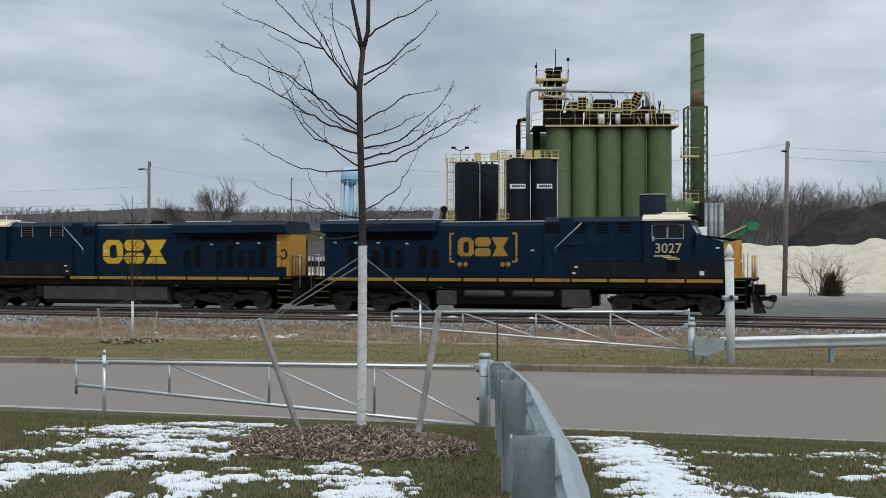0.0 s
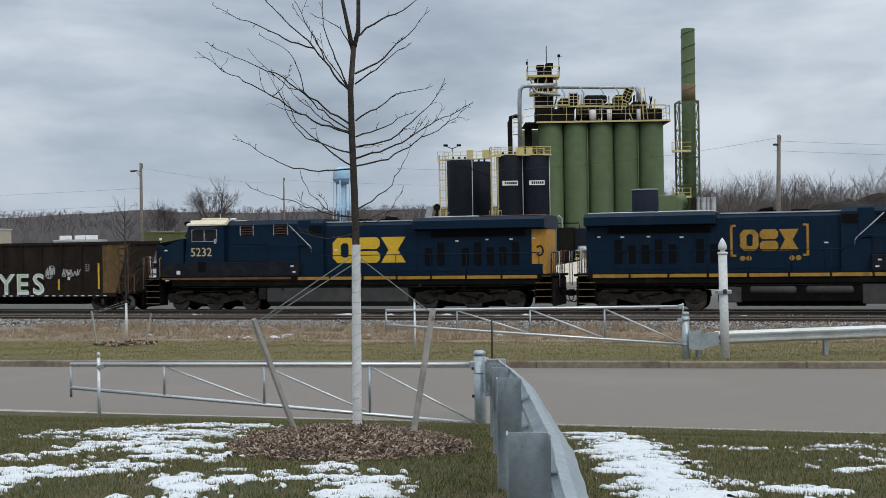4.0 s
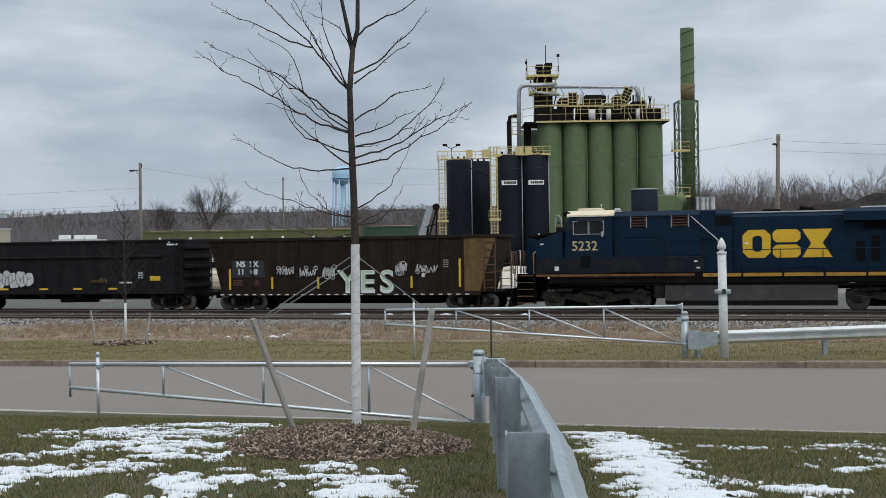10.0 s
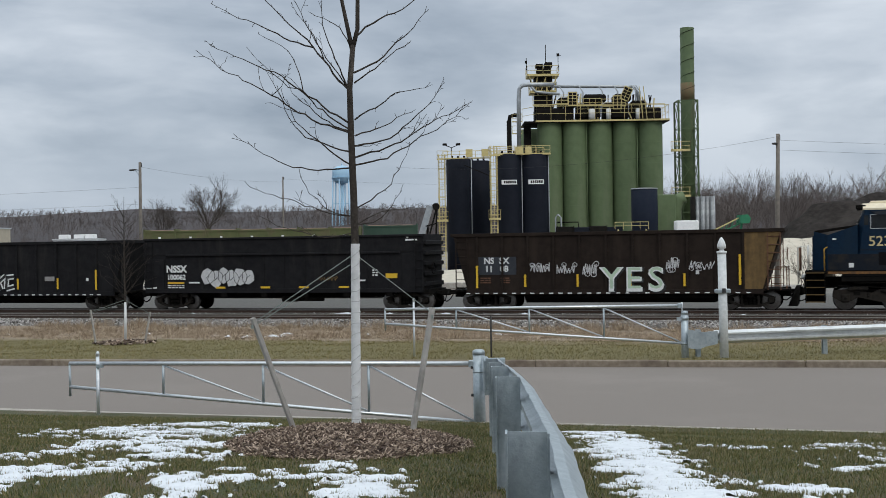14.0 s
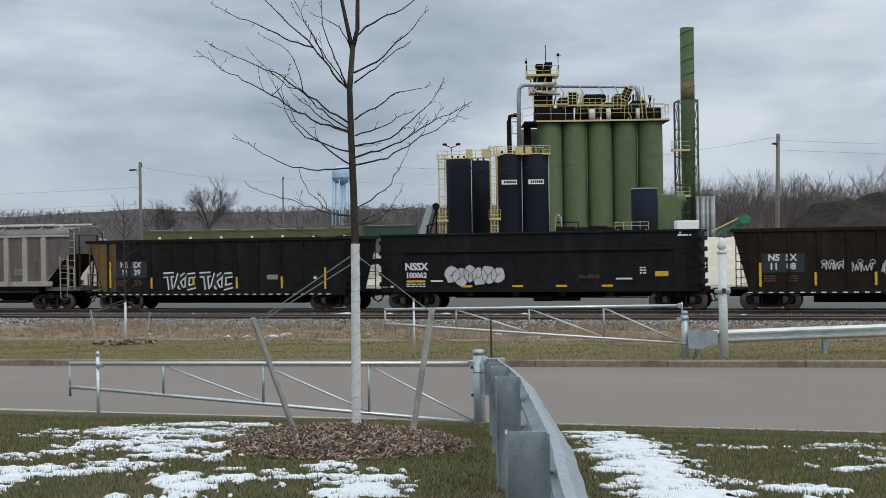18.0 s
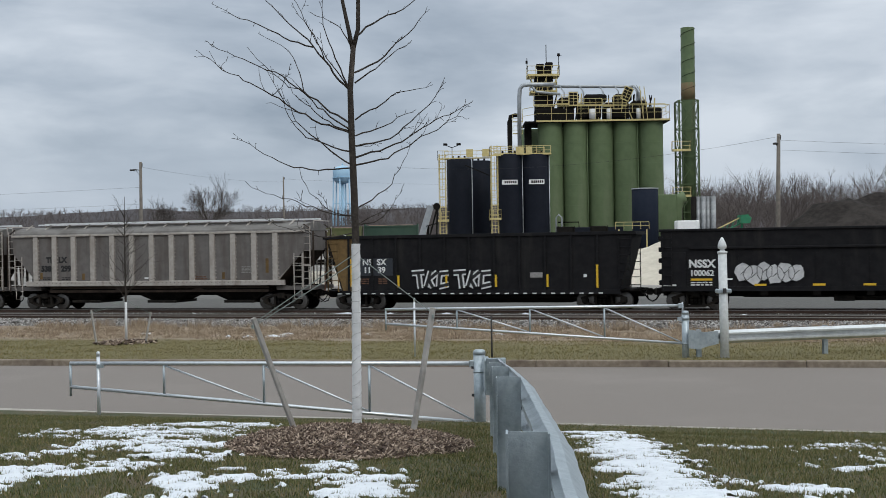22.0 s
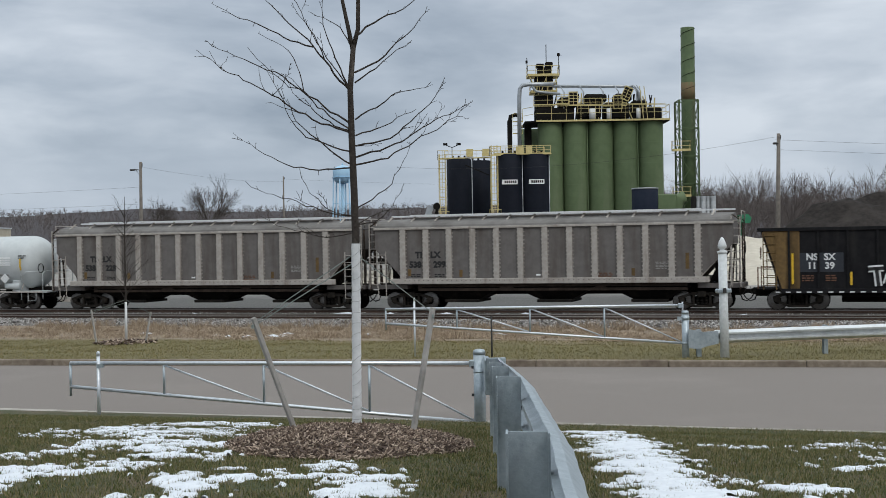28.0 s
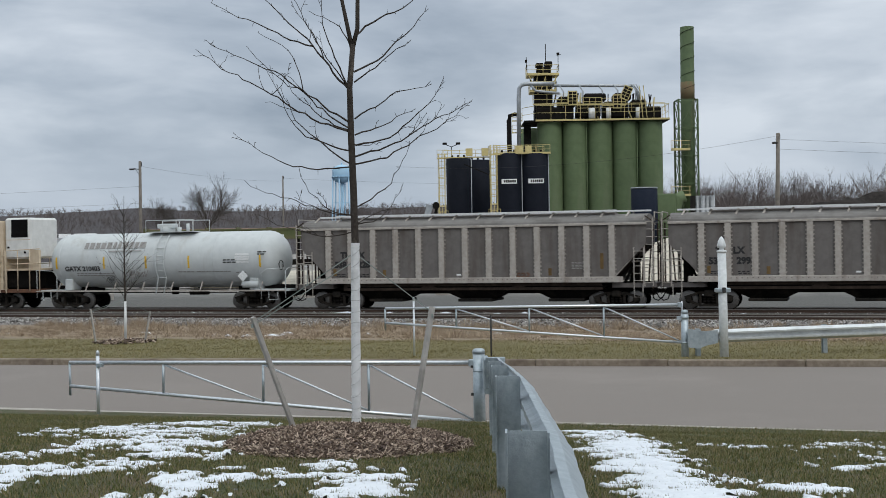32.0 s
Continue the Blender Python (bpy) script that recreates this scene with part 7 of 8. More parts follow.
def emblem(root, x0, x1, z0, z1, s, d, mat, framed):
    """The railway's emblem as three plain yellow shapes, on one engine between brackets."""
    w, h = (x1 - x0) / 3.0, z1 - z0
    flip = (lambda x: x) if s < 0 else (lambda x: x0 + x1 - x)

    def shape(outline, hole=None):
        """A flat plate from an outline, drawn as a ring round the hole where there is one."""
        out = [(flip(x0 + a * w), z0 + c * h) for a, c in outline]
        b = Build()
        if hole is None:
            b.prism(out, s * d, s * (d + 0.008))
        else:
            inner = [(flip(x0 + a * w), z0 + c * h) for a, c in hole]
            for k in range(len(out)):
                j = (k + 1) % len(out)
                b.prism([out[k], out[j], inner[j], inner[k]], s * d, s * (d + 0.008))
        part("emblem_block", b, mat, root, "plain yellow emblem shape")

    # a cut-cornered ring, two stacked lozenges, and two wedges
    shape([(0.2, 0), (0.75, 0), (0.95, 0.2), (0.95, 0.8), (0.75, 1), (0.2, 1), (0.0, 0.8), (0.0, 0.2)],
          [(0.42, 0.22), (0.6, 0.22), (0.66, 0.3), (0.66, 0.7), (0.6, 0.78), (0.42, 0.78), (0.33, 0.7), (0.33, 0.3)])
    for c0, c1 in ((0.0, 0.46), (0.54, 1.0)):
        shape([(1.15, c0), (1.82, c0), (1.95, c0 + 0.12), (1.95, c1 - 0.12), (1.82, c1), (1.15, c1), (1.02, c1 - 0.12), (1.02, c0 + 0.12)])
    shape([(2.0, 1.0), (3.0, 1.0), (2.68, 0.5), (2.3, 0.5)])
    shape([(2.3, 0.5), (2.68, 0.5), (3.0, 0.0), (2.0, 0.0)])
    if framed:
        for px, sg in ((x0 - 0.38, 1), (x1 + 0.38, -1)):
            bb = Build()
            bb.box(px - 0.05, px + 0.05, s * d, s * (d + 0.008), z0 - 0.25, z1 + 0.22)
            for z in (z0 - 0.22, z1 + 0.19):
                bb.box(px - 0.05, px + sg * 0.2, s * d, s * (d + 0.008), z - 0.05, z + 0.05)
            part("bracket", bb, mat, root)
        for x in (x0 + 0.1, x0 + 0.38, x1 - 0.3, x1 - 0.02):
            part("disc", Build().tube([(x, s * d, z0 - 0.35), (x, s * (d + 0.008), z0 - 0.35)], 0.12, 14), mat, root)


loco = locomotive([8.5, 6.5, 4.5], [-9.55, -7.5, -5.45], -1, False, "3027", "navy diesel locomotive with a framed yellow emblem and cream cab roof", False)
emblem(loco, -3.42, -0.88, 2.8, 3.78, -1, 1.05, MUSTARD, True)
loco = locomotive([9.15, 7.15, 5.1], [-4.45, -6.75, -8.8], 1, True, "5232", "navy diesel locomotive with a large yellow emblem, running backwards", True)
emblem(loco, -3.4, 0.45, 2.45, 3.75, 1, 1.05, SIGNAL_YELLOW, False)


def coal_car(uc, flip, num, graffiti):
    """A gondola with sloping ends and outside ribs; flip: its tan end is at the rear."""
    e = -1 if flip else 1
    root = thing("gondola_car", "dark brown ribbed gondola car with a tan end and graffiti" if not flip else "blackish ribbed gondola car with a tan end and white graffiti", "railcar", "train")
    paint = COAL_BROWN if not flip else COAL_BLACK
    X = lambda x: x * e
    shift = 0.5 if flip else 0.0  # this car's ribs stand nearer its tan end
    outline = [(-7.65, 3.72), (-6.95, 0.92), (6.75, 0.92), (7.6, 3.72)]
    prof = [(X(x), z) for x, z in outline]
    for s in (-1, 1):
        part("side_plate", Build().prism(prof, s * 1.42, s * 1.45), paint, root)
    for (xa, za), (xb, zb) in ((outline[0], outline[1]), (outline[3], outline[2])):
        b = Build()
        v = [(X(x + dx), y, z) for dx in (0, 0.04) for x, z in ((xa, za), (xb, zb)) for y in (-1.42, 1.42)]
        part("end_plate", b.add(v, [(0, 1, 3, 2), (4, 6, 7, 5), (0, 4, 5, 1), (2, 3, 7, 6), (0, 2, 6, 4), (1, 5, 7, 3)]), DARK_BROWN if xa > 0 else paint, root)
    part("floor_plate", Build().box(-6.9, 6.7, -1.42, 1.42, 0.9, 0.95), paint, root)
    part("top_chord", Build().box(-7.75, 7.7, -1.53, -1.41, 3.62, 3.78, 0.01).box(-7.75, 7.7, 1.41, 1.53, 3.62, 3.78, 0.01), paint, root)
    for c in (7.55, -7.75):
        part("end_chord", Build().box(X(c), X(c + 0.15), -1.45, 1.45, 3.62, 3.78), paint, root)
    part("side_sill", Build().box(X(-7.0), X(6.75), -1.52, -1.40, 0.78, 1.0, 0.01).box(X(-7.0), X(6.75), 1.40, 1.52, 0.78, 1.0, 0.01), paint, root)
    for s in (-1, 1):
        for k in range(11):
            x = X(-6.45 + k * 1.235) - shift
            part("rib", Build().box(x - 0.05, x + 0.05, s * 1.45, s * 1.53, 1.0, 3.62, 0.01), paint, root)
        part("corner_panel", Build().prism([(X(5.95), 1.0), (X(6.72), 1.0), (X(7.5), 3.62), (X(5.95), 3.62)], s * 1.45, s * 1.47), TAN_END, root, "faded tan corner panel")
        ladder(root, X(6.95), X(7.5), 0.95, 3.6, s * 1.5, RUST if not flip else TAN_END, 7)
        ladder(root, X(-6.95), X(-7.5), 0.95, 3.6, s * 1.5, paint, 7)
        for k, (x, z0, z1) in enumerate(((-6.45, 1.1, 2.2), (-4.1, 1.15, 1.75), (-1.6, 1.15, 1.75), (0.86, 1.15, 1.75), (3.3, 1.15, 1.75), (5.75, 1.2, 2.6))):
            plate("yellow_reflector", X(x) - shift - 0.05, X(x) - shift + 0.05, z0, z1, s, 1.535, SIGNAL_YELLOW, root)
        dashes(root, -6.9, 6.1, 0.84, s, 1.522, 30, 0.2, WHITE)
    part("belly_pan", Build().along([(-0.9, 0.36), (0.9, 0.36), (1.25, 0.6), (1.25, 0.9), (-1.25, 0.9), (-1.25, 0.6)], -4.2, 4.6), BLACK, root)
    part("center_sill", Build().box(-7.9, 7.9, -0.3, 0.3, 0.62, 0.92), BLACK, root)
    part("end_platform", Build().box(X(6.6), X(7.85), -1.35, 1.35, 0.92, 1.0).box(X(-7.85), X(-6.9), -1.35, 1.35, 0.92, 1.0), BLACK, root)
    for s in (-1, 1):
        part("end_post", Build().bar((X(7.75), s * 1.3, 0.95), (X(7.75), s * 1.3, 2.0), 0.05).bar((X(7.75), s * 1.3, 1.95), (X(7.2), s * 1.3, 1.95), 0.04), RUST, root)
    part("brake_wheel", Build().tube([(X(7.72), 0.5 + 0.28 * math.cos(a), 2.6 + 0.28 * math.sin(a)) for a in np.linspace(0, 6.28, 17)], 0.02, 6), RUST, root)
    x0 = -5.5 if not flip else -5.06
    plate("number_panel", x0 - 0.95, x0 + 0.95, 1.75, 2.62, -1, 1.455, surf("blue_grey_panel", (0.018, 0.022, 0.03), (0.028, 0.032, 0.04), 6, 0.7), root)
    for tx, dx, z in (("NS", -0.37, 2.42), ("SX", 0.37, 2.42), (num[:2], -0.37, 2.02), (num[2:], 0.37, 2.02)):
        words("reporting_mark", tx, 0.42, WHITE, root, side_pose(x0 + dx, z, -1, 1.466), "white reporting mark", 0.012)
    fine_print(root, x0 - 0.8, 1.55, 0.5, 3, -1, 1.46, RUST, 0.06, 3)
    fine_print(root, x0 + 0.2, 1.55, 0.5, 3, -1, 1.46, RUST, 0.06, 5)
    if graffiti == "YES":
        for k, c in enumerate("YES"):
            x = -0.02 + 1.02 * k
            words("graffiti_shadow", c, 1.6, LETTER_BLACK, root, side_pose(x + 0.1, 1.36, -1, 1.533) @ Matrix.Diagonal((1.08, 1.05, 1, 1)), "black graffiti shadow", 0.035)
            words("graffiti_letter", c, 1.6, WHITE, root, side_pose(x, 1.42, -1, 1.540) @ Matrix.Diagonal((1.08, 1, 1, 1)), "white graffiti letter", 0.035)
            words("graffiti_fill", c, 1.45, SPRAY_GREEN, root, side_pose(x, 1.49, -1, 1.546) @ Matrix.Diagonal((1.05, 1, 1, 1)), "pale green graffiti letter", 0.0)
        for x, w, z, h, sd in ((-3.8, 0.9, 1.85, 0.4, 1), (-2.6, 0.85, 1.75, 0.42, 2), (-1.35, 0.65, 1.7, 0.5, 3), (2.5, 0.55, 1.9, 0.55, 4), (3.5, 1.1, 1.9, 0.4, 5)):
            scrawl(root, x, z, w, h, -1, 1.54, SPRAY, sd)
        plate("white_label", 3.8, 3.95, 1.7, 1.88, -1, 1.46, WHITE, root)
        fine_print(root, 4.9, 2.5, 0.25, 4, -1, 1.46, FADED_BLACK, 0.06, 8)
    else:
        for x in (-3.1, -1.0):
            for i, strokes in enumerate((((0, 0.95, 0.62, 1.0), (0.33, 1.0, 0.42, 0.0)), ((0.95, 1.05, 0.72, 0.1), (1.3, 1.0, 0.85, 0.55), (0.85, 0.55, 1.05, 0.05)), ((1.85, 0.95, 1.4, 0.9), (1.4, 0.9, 1.35, 0.1), (1.35, 0.1, 1.85, 0.25)))):
                for nm, mat, d, w in (("graffiti_letter", WHITE, 1.536, 0.30), ("graffiti_fill", LETTER_BLACK, 1.544, 0.15)):
                    gb = Build()
                    for x0, z0, x1, z1 in strokes:
                        gb.bar((x + x0, -d, 1.1 + 0.8 * z0), (x + x1, -d, 1.1 + 0.8 * z1), 0.008, w)
                    part(nm, gb, mat, root, "white-edged black graffiti letter" if i == 0 and mat is WHITE else "")
        plate("white_frame", 2.75, 3.35, 1.6, 1.85, -1, 1.46, FADED_BLACK, root)
        plate("white_label", 5.3, 5.45, 1.6, 1.75, -1, 1.46, WHITE, root)
    coupler(root, 7.85, 1)
    coupler(root, -7.85, -1)
    freight_truck(root, -6.05, False)
    freight_truck(root, 6.15, False)
    TRAIN.append((root, uc, False))


coal_car(-38.45, False, "1108", "YES")
coal_car(-71.75, True, "1139", "outlines")


def high_gondola(uc):
    root = thing("gondola_car", "long black high-sided gondola car with bubble graffiti", "railcar", "train")
    for s in (-1, 1):
        part("side_plate", Build().box(-8.05, 7.2, s * 1.40, s * 1.44, 1.05, 3.76), COAL_BLACK, root)
        part("upper_plate", Build().box(-8.08, 7.2, s * 1.44, s * 1.47, 2.95, 3.72), COAL_BLACK, root)
        part("top_chord", Build().box(-8.15, 7.3, s * 1.38, s * 1.54, 3.7, 3.82, 0.02), COAL_BLACK, root)
        part("mid_rail", Build().box(-6.8, 6.0, s * 1.44, s * 1.55, 2.86, 2.98, 0.02), COAL_BLACK, root)
        part("side_sill", Build().box(-8.05, 7.2, s * 1.40, s * 1.52, 0.9, 1.12, 0.01), COAL_BLACK, root)
        for k in range(13):
            x = -6.9 + k * 1.12
            part("rib", Build().box(x - 0.03, x + 0.03, s * 1.44, s * 1.475, 1.1, 2.86), COAL_BLACK, root)
            if k % 2:
                part("drop_bracket", Build().box(x - 0.16, x + 0.16, s * 1.2, s * 1.5, 0.7, 0.92), BLACK, root)
        part("corner_panel", Build().box(-8.05, -6.95, s * 1.44, s * 1.5, 1.1, 2.72, 0.01), COAL_BLACK, root)
        part("corner_panel", Build().box(6.1, 7.2, s * 1.44, s * 1.49, 1.1, 2.86, 0.01), COAL_BLACK, root)
        for x in (-3.7, -1.2, 0.9, 3.05):
            plate("yellow_reflector", x - 0.26, x + 0.26, 1.14, 1.24, s, 1.5, SIGNAL_YELLOW, root)
        plate("yellow_panel", 5.25, 5.85, 1.62, 1.86, s, 1.475, SIGNAL_YELLOW, root)
        ladder(root, -8.0, -7.6, 1.0, 3.6, s * 1.56, COAL_BLACK, 6)
        ladder(root, 6.78, 7.16, 1.0, 3.6, s * 1.56, COAL_BLACK, 6)
    for e, x in ((-1, -8.05), (1, 7.2)):
        part("end_plate", Build().box(x, x - e * 0.05, -1.42, 1.42, 1.05, 3.76), COAL_BLACK, root)
        for k in range(5):
            part("end_rib", Build().box(x, x + e * 0.14, -1.44, 1.44, 1.2 + k * 0.52, 1.42 + k * 0.52, 0.03), COAL_BLACK, root)
        part("end_sill", Build().box(x - e * 0.2, x + e * 0.25, -1.4, 1.4, 0.8, 1.05), BLACK, root)
    part("brake_wheel", Build().tube([(7.5, -0.8 + 0.28 * math.cos(a), 2.1 + 0.28 * math.sin(a)) for a in np.linspace(0, 6.28, 17)], 0.02, 6).axle(7.5, -0.82, -0.78, 2.1, 0.05).tube([(7.2, -0.8, 2.1), (7.5, -0.8, 2.1)], 0.03, 6), BLACK, root)
    part("floor_plate", Build().box(-8.0, 7.15, -1.4, 1.4, 1.0, 1.06), COAL_BLACK, root)
    part("center_sill", Build().box(-8.0, 7.2, -0.35, 0.35, 0.62, 1.0), BLACK, root)
    part("brake_rigging", Build().box(-0.6, 0.3, -0.9, -0.3, 0.42, 0.7, 0.04).tube([(-4.5, -0.7, 0.62), (4.8, -0.7, 0.6)], 0.03, 6).tube([(0.3, -0.6, 0.55), (1.6, -0.6, 0.55)], 0.12, 10), UNDER, root)
    words("reporting_mark", "NSSX", 0.5, WHITE, root, side_pose(-6.25, 2.17, -1, 1.506 - 0.03), "white reporting mark", 0.02)
    words("reporting_mark", "100062", 0.37, WHITE, root, side_pose(-6.25, 1.74, -1, 1.506 - 0.03), "white car number", 0.012)
    fine_print(root, -6.75, 1.28, 0.95, 2, -1, 1.478, WHITE, 0.06, 2)
    plate("yellow_notice", -6.75, -5.8, 1.4, 1.5, -1, 1.478, SIGNAL_YELLOW, root)
    for x, z, w in ((-5.5, 1.42, 0.6), (3.45, 1.48, 0.75), (-8.0, 1.15, 0.6), (6.3, 3.5, 0.6)):
        plate("white_notice", x, x + w, z, z + 0.08, -1, 1.505, WHITE, root)
    plate("white_spot", 6.35, 6.45, 3.62, 3.7, -1, 1.475, WHITE, root)
    fine_print(root, 4.55, 2.0, 0.3, 3, -1, 1.45, WHITE, 0.07, 4)
    # bubble lettering: overlapping pale discs with dark outlines
    rng = random.Random(5)
    k = Build()
    for i in range(6):
        x, z, r = -4.45 + i * 0.46, 1.75 + rng.uniform(-0.12, 0.12), rng.uniform(0.33, 0.44)
        pts = [(x + r * rng.uniform(0.8, 1.1) * math.cos(a), z + r * 1.1 * rng.uniform(0.85, 1.1) * math.sin(a)) for a in np.linspace(0, 6.28, 13)[:-1]]
        part("graffiti_letter", Build().prism(pts, -1.478, -1.484 - 0.001 * i), SPRAY, root, "grey-white bubble graffiti letter")
        for p, q in zip(pts, pts[1:] + pts[:1]):
            k.bar((p[0], -1.492, p[1]), (q[0], -1.492, q[1]), 0.004, 0.03)
        k.bar((x - 0.1, -1.492, z - 0.1), (x + 0.12, -1.492, z + 0.1), 0.004, 0.03)
    part("graffiti_outline", k, LETTER_BLACK, root, kind="stuff")
    scrawl(root, 1.65, 1.5, 1.0, 0.25, -1, 1.478, TAN_END, 9, 0.025)
    coupler(root, 7.3, 1)
    coupler(root, -8.15, -1)
    freight_truck(root, -6.6, False)
    freight_truck(root, 6.2, False)
    TRAIN.append((root, uc, False))


high_gondola(-54.8)


def hopper(uc, num):
    """A covered hopper: ribbed sides, sloped ends, three bottom bays and a long roof hatch."""
    root = thing("hopper_car", "weathered grey covered hopper car with pale ribs and black lettering", "railcar", "train")
    xl, xr = -8.75, 8.35
    side = [(xl, 4.1), (xl, 3.1), (-7.35, 1.62), (-7.35, 1.4), (6.9, 1.4), (6.9, 1.62), (xr, 3.1), (xr, 4.1)]
    for s in (-1, 1):
        part("side_sheet", Build().prism(side, s * 1.42, s * 1.46), HOP_GREY, root)
        for k in range(13):
            x = -7.3 + k * 1.175
            w = 0.135
            rb = part("rib", Build().along([(s * 1.46, 1.55), (s * 1.56, 1.55), (s * 1.56, 4.02), (s * 1.46, 4.02)], x - w, x + w), HOP_RIB, root)
            b = Build()
            for j in range(12):
                for dx in (-w - 0.03, w + 0.03):
                    b.box(x + dx - 0.022, x + dx + 0.022, s * 1.46, s * 1.478, 1.7 + j * 0.19, 1.77 + j * 0.19)
            part("rivets", b, HOP_RIB, rb, kind="stuff")
        part("side_sill", Build().box(-7.9, 7.3, s * 1.42, s * 1.58, 1.3, 1.58, 0.02), HOP_RIB, root)
        part("roof_eave", Build().box(xl - 0.05, xr + 0.05, s * 1.44, s * 1.56, 4.03, 4.14, 0.01), HOP_RIB, root)
        b = Build()
        for j in range(60):
            b.box(-7.2 + j * 0.237, -7.16 + j * 0.237, s * 1.58, s * 1.588, 1.46, 1.5)
        part("sill_rivets", b, HOP_GREY, root, kind="stuff")
        # end frames: ladders, posts and grab irons
        for e, x0 in ((-1, -8.7), (1, 8.3)):
            ladder(root, x0 - e * 0.05, x0 - e * 0.5, 1.2, 2.95, s * 1.48, HOP_RIB, 5)
            part("end_post", Build().bar((x0 + e * 0.35, s * 1.35, 1.0), (x0 + e * 0.35, s * 1.35, 4.2), 0.06).bar((x0 + e * 0.35, s * 1.35, 4.2), (x0, s * 1.35, 4.45), 0.05), DARK_BROWN, root)
            ladder(root, x0 - e * 0.02, x0 + e * 0.36, 1.1, 4.35, s * 1.42, HOP_RIB, 9, "corner_ladder")
            part("end_upright", Build().bar((x0 + e * 0.3, s * 0.85, 1.1), (x0 + e * 0.3, s * 0.85, 4.1), 0.07).bar((x0 - e * 0.2, s * 1.1, 1.1), (x0 - e * 0.05, s * 1.1, 3.2), 0.07), DARK_BROWN, root)
            part("brace", Build().bar((x0 - e * 1.4, s * 1.4, 1.6), (x0 - e * 0.1, s * 1.4, 3.05), 0.09), HOP_RIB, root)
            part("grab_iron", Build().tube([(x0 + e * 0.3, s * 1.45, 1.3), (x0 + e * 0.3, s * 1.45, 2.3), (x0 - e * 0.6, s * 1.45, 2.3)], 0.02, 6), HOP_RIB, root)
            part("step_stirrup", Build().tube([(x0 - e * 0.1, s * 1.45, 1.2), (x0 - e * 0.1, s * 1.45, 0.6), (x0 - e * 0.5, s * 1.45, 0.6), (x0 - e * 0.5, s * 1.45, 1.2)], 0.02, 6), HOP_RIB, root)
        for k, (x, z) in enumerate(((-7.0, 1.7), (-4.4, 1.65), (0.9, 1.65), (3.85, 1.65), (6.3, 1.95))):
            plate("faded_yellow_mark", x - 0.06, x + 0.1, z, z + (0.75 if k == 4 else 0.35), s, 1.465, TAN_END, root)
        plate("white_notice", -0.7, -0.48, 1.68, 1.76, s, 1.465, WHITE, root)
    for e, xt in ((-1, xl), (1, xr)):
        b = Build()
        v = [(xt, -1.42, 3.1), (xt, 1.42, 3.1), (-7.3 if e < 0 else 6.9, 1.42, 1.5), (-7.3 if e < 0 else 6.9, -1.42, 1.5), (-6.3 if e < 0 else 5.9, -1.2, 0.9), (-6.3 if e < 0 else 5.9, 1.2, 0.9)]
        part("slope_sheet", b.add(v, [(0, 1, 2, 3), (3, 2, 5, 4)]), DARK_BROWN, root)
        part("end_wall", Build().box(xt - 0.02, xt + 0.02, -1.44, 1.44, 3.08, 4.1), HOP_GREY, root)
        part("end_deck", Build().box(xt + e * 0.45, xt - e * 1.6, -1.3, 1.3, 1.05, 1.25), HOP_GREY, root)
        part("end_support", Build().bar((xt - e * 1.1, -0.8, 1.2), (xt - e * 0.3, -0.8, 3.0), 0.12).bar((xt - e * 1.1, 0.8, 1.2), (xt - e * 0.3, 0.8, 3.0), 0.12).box(xt - e * 0.9, xt - e * 0.5, -0.3, 0.3, 1.2, 2.2), BLACK, root)
        part("roof_end_rail", Build().tube([(xt + e * 0.35, -1.0, 4.2), (xt + e * 0.35, -1.0, 4.62), (xt + e * 0.35, 1.0, 4.62), (xt + e * 0.35, 1.0, 4.2)], 0.025, 6), HOP_RIB, root)
    part("brake_wheel", Build().tube([(xr + 0.4, 0.4 + 0.28 * math.cos(a), 2.9 + 0.28 * math.sin(a)) for a in np.linspace(0, 6.28, 17)], 0.02, 6), BLACK, root)
    arc = [(1.5 * math.cos(a) if abs(math.cos(a)) > 0.01 else 0, 4.12 + 0.46 * math.sin(a)) for a in np.linspace(0, math.pi, 13)]
    part("roof", Build().along(arc[::-1], xl, xr), ROOF_GREY, root)
    part("roof_hatch", Build().box(-7.0, 6.8, -0.5, 0.5, 4.52, 4.66, 0.03), HOP_GREY, root)
    for s in (-1, 1):
        part("running_board", Build().box(-7.1 if s < 0 else -8.6, 6.9 if s < 0 else 8.3, s * 0.62, s * 0.92, 4.70, 4.78), BOARD, root, "bright galvanised running board")
        for k in range(14):
            x = -8.1 + k * 1.2
            part("board_bracket", Build().bar((x, s * 0.62, 4.7), (x - 0.12, s * 1.15, 4.36), 0.08, 0.05), HOP_RIB, root)
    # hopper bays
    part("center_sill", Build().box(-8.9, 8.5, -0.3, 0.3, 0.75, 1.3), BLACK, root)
    part("sloped_belly", Build().box(-6.6, 6.3, -1.3, 1.3, 0.95, 1.35), DARK_BROWN, root)
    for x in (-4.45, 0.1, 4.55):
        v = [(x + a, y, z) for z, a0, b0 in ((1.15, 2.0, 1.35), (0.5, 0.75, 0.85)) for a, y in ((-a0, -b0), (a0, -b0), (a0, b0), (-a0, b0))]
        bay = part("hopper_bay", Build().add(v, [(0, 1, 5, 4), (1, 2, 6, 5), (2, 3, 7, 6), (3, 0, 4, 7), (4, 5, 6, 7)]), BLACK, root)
        part("outlet_gate", Build().box(x - 0.85, x + 0.85, -1.15, 1.15, 0.38, 0.52, 0.02), UNDER, bay)
        part("gate_shaft", Build().tube([(x + 0.3, -1.3, 0.48), (x + 0.3, 1.3, 0.48)], 0.04, 8), UNDER, bay)
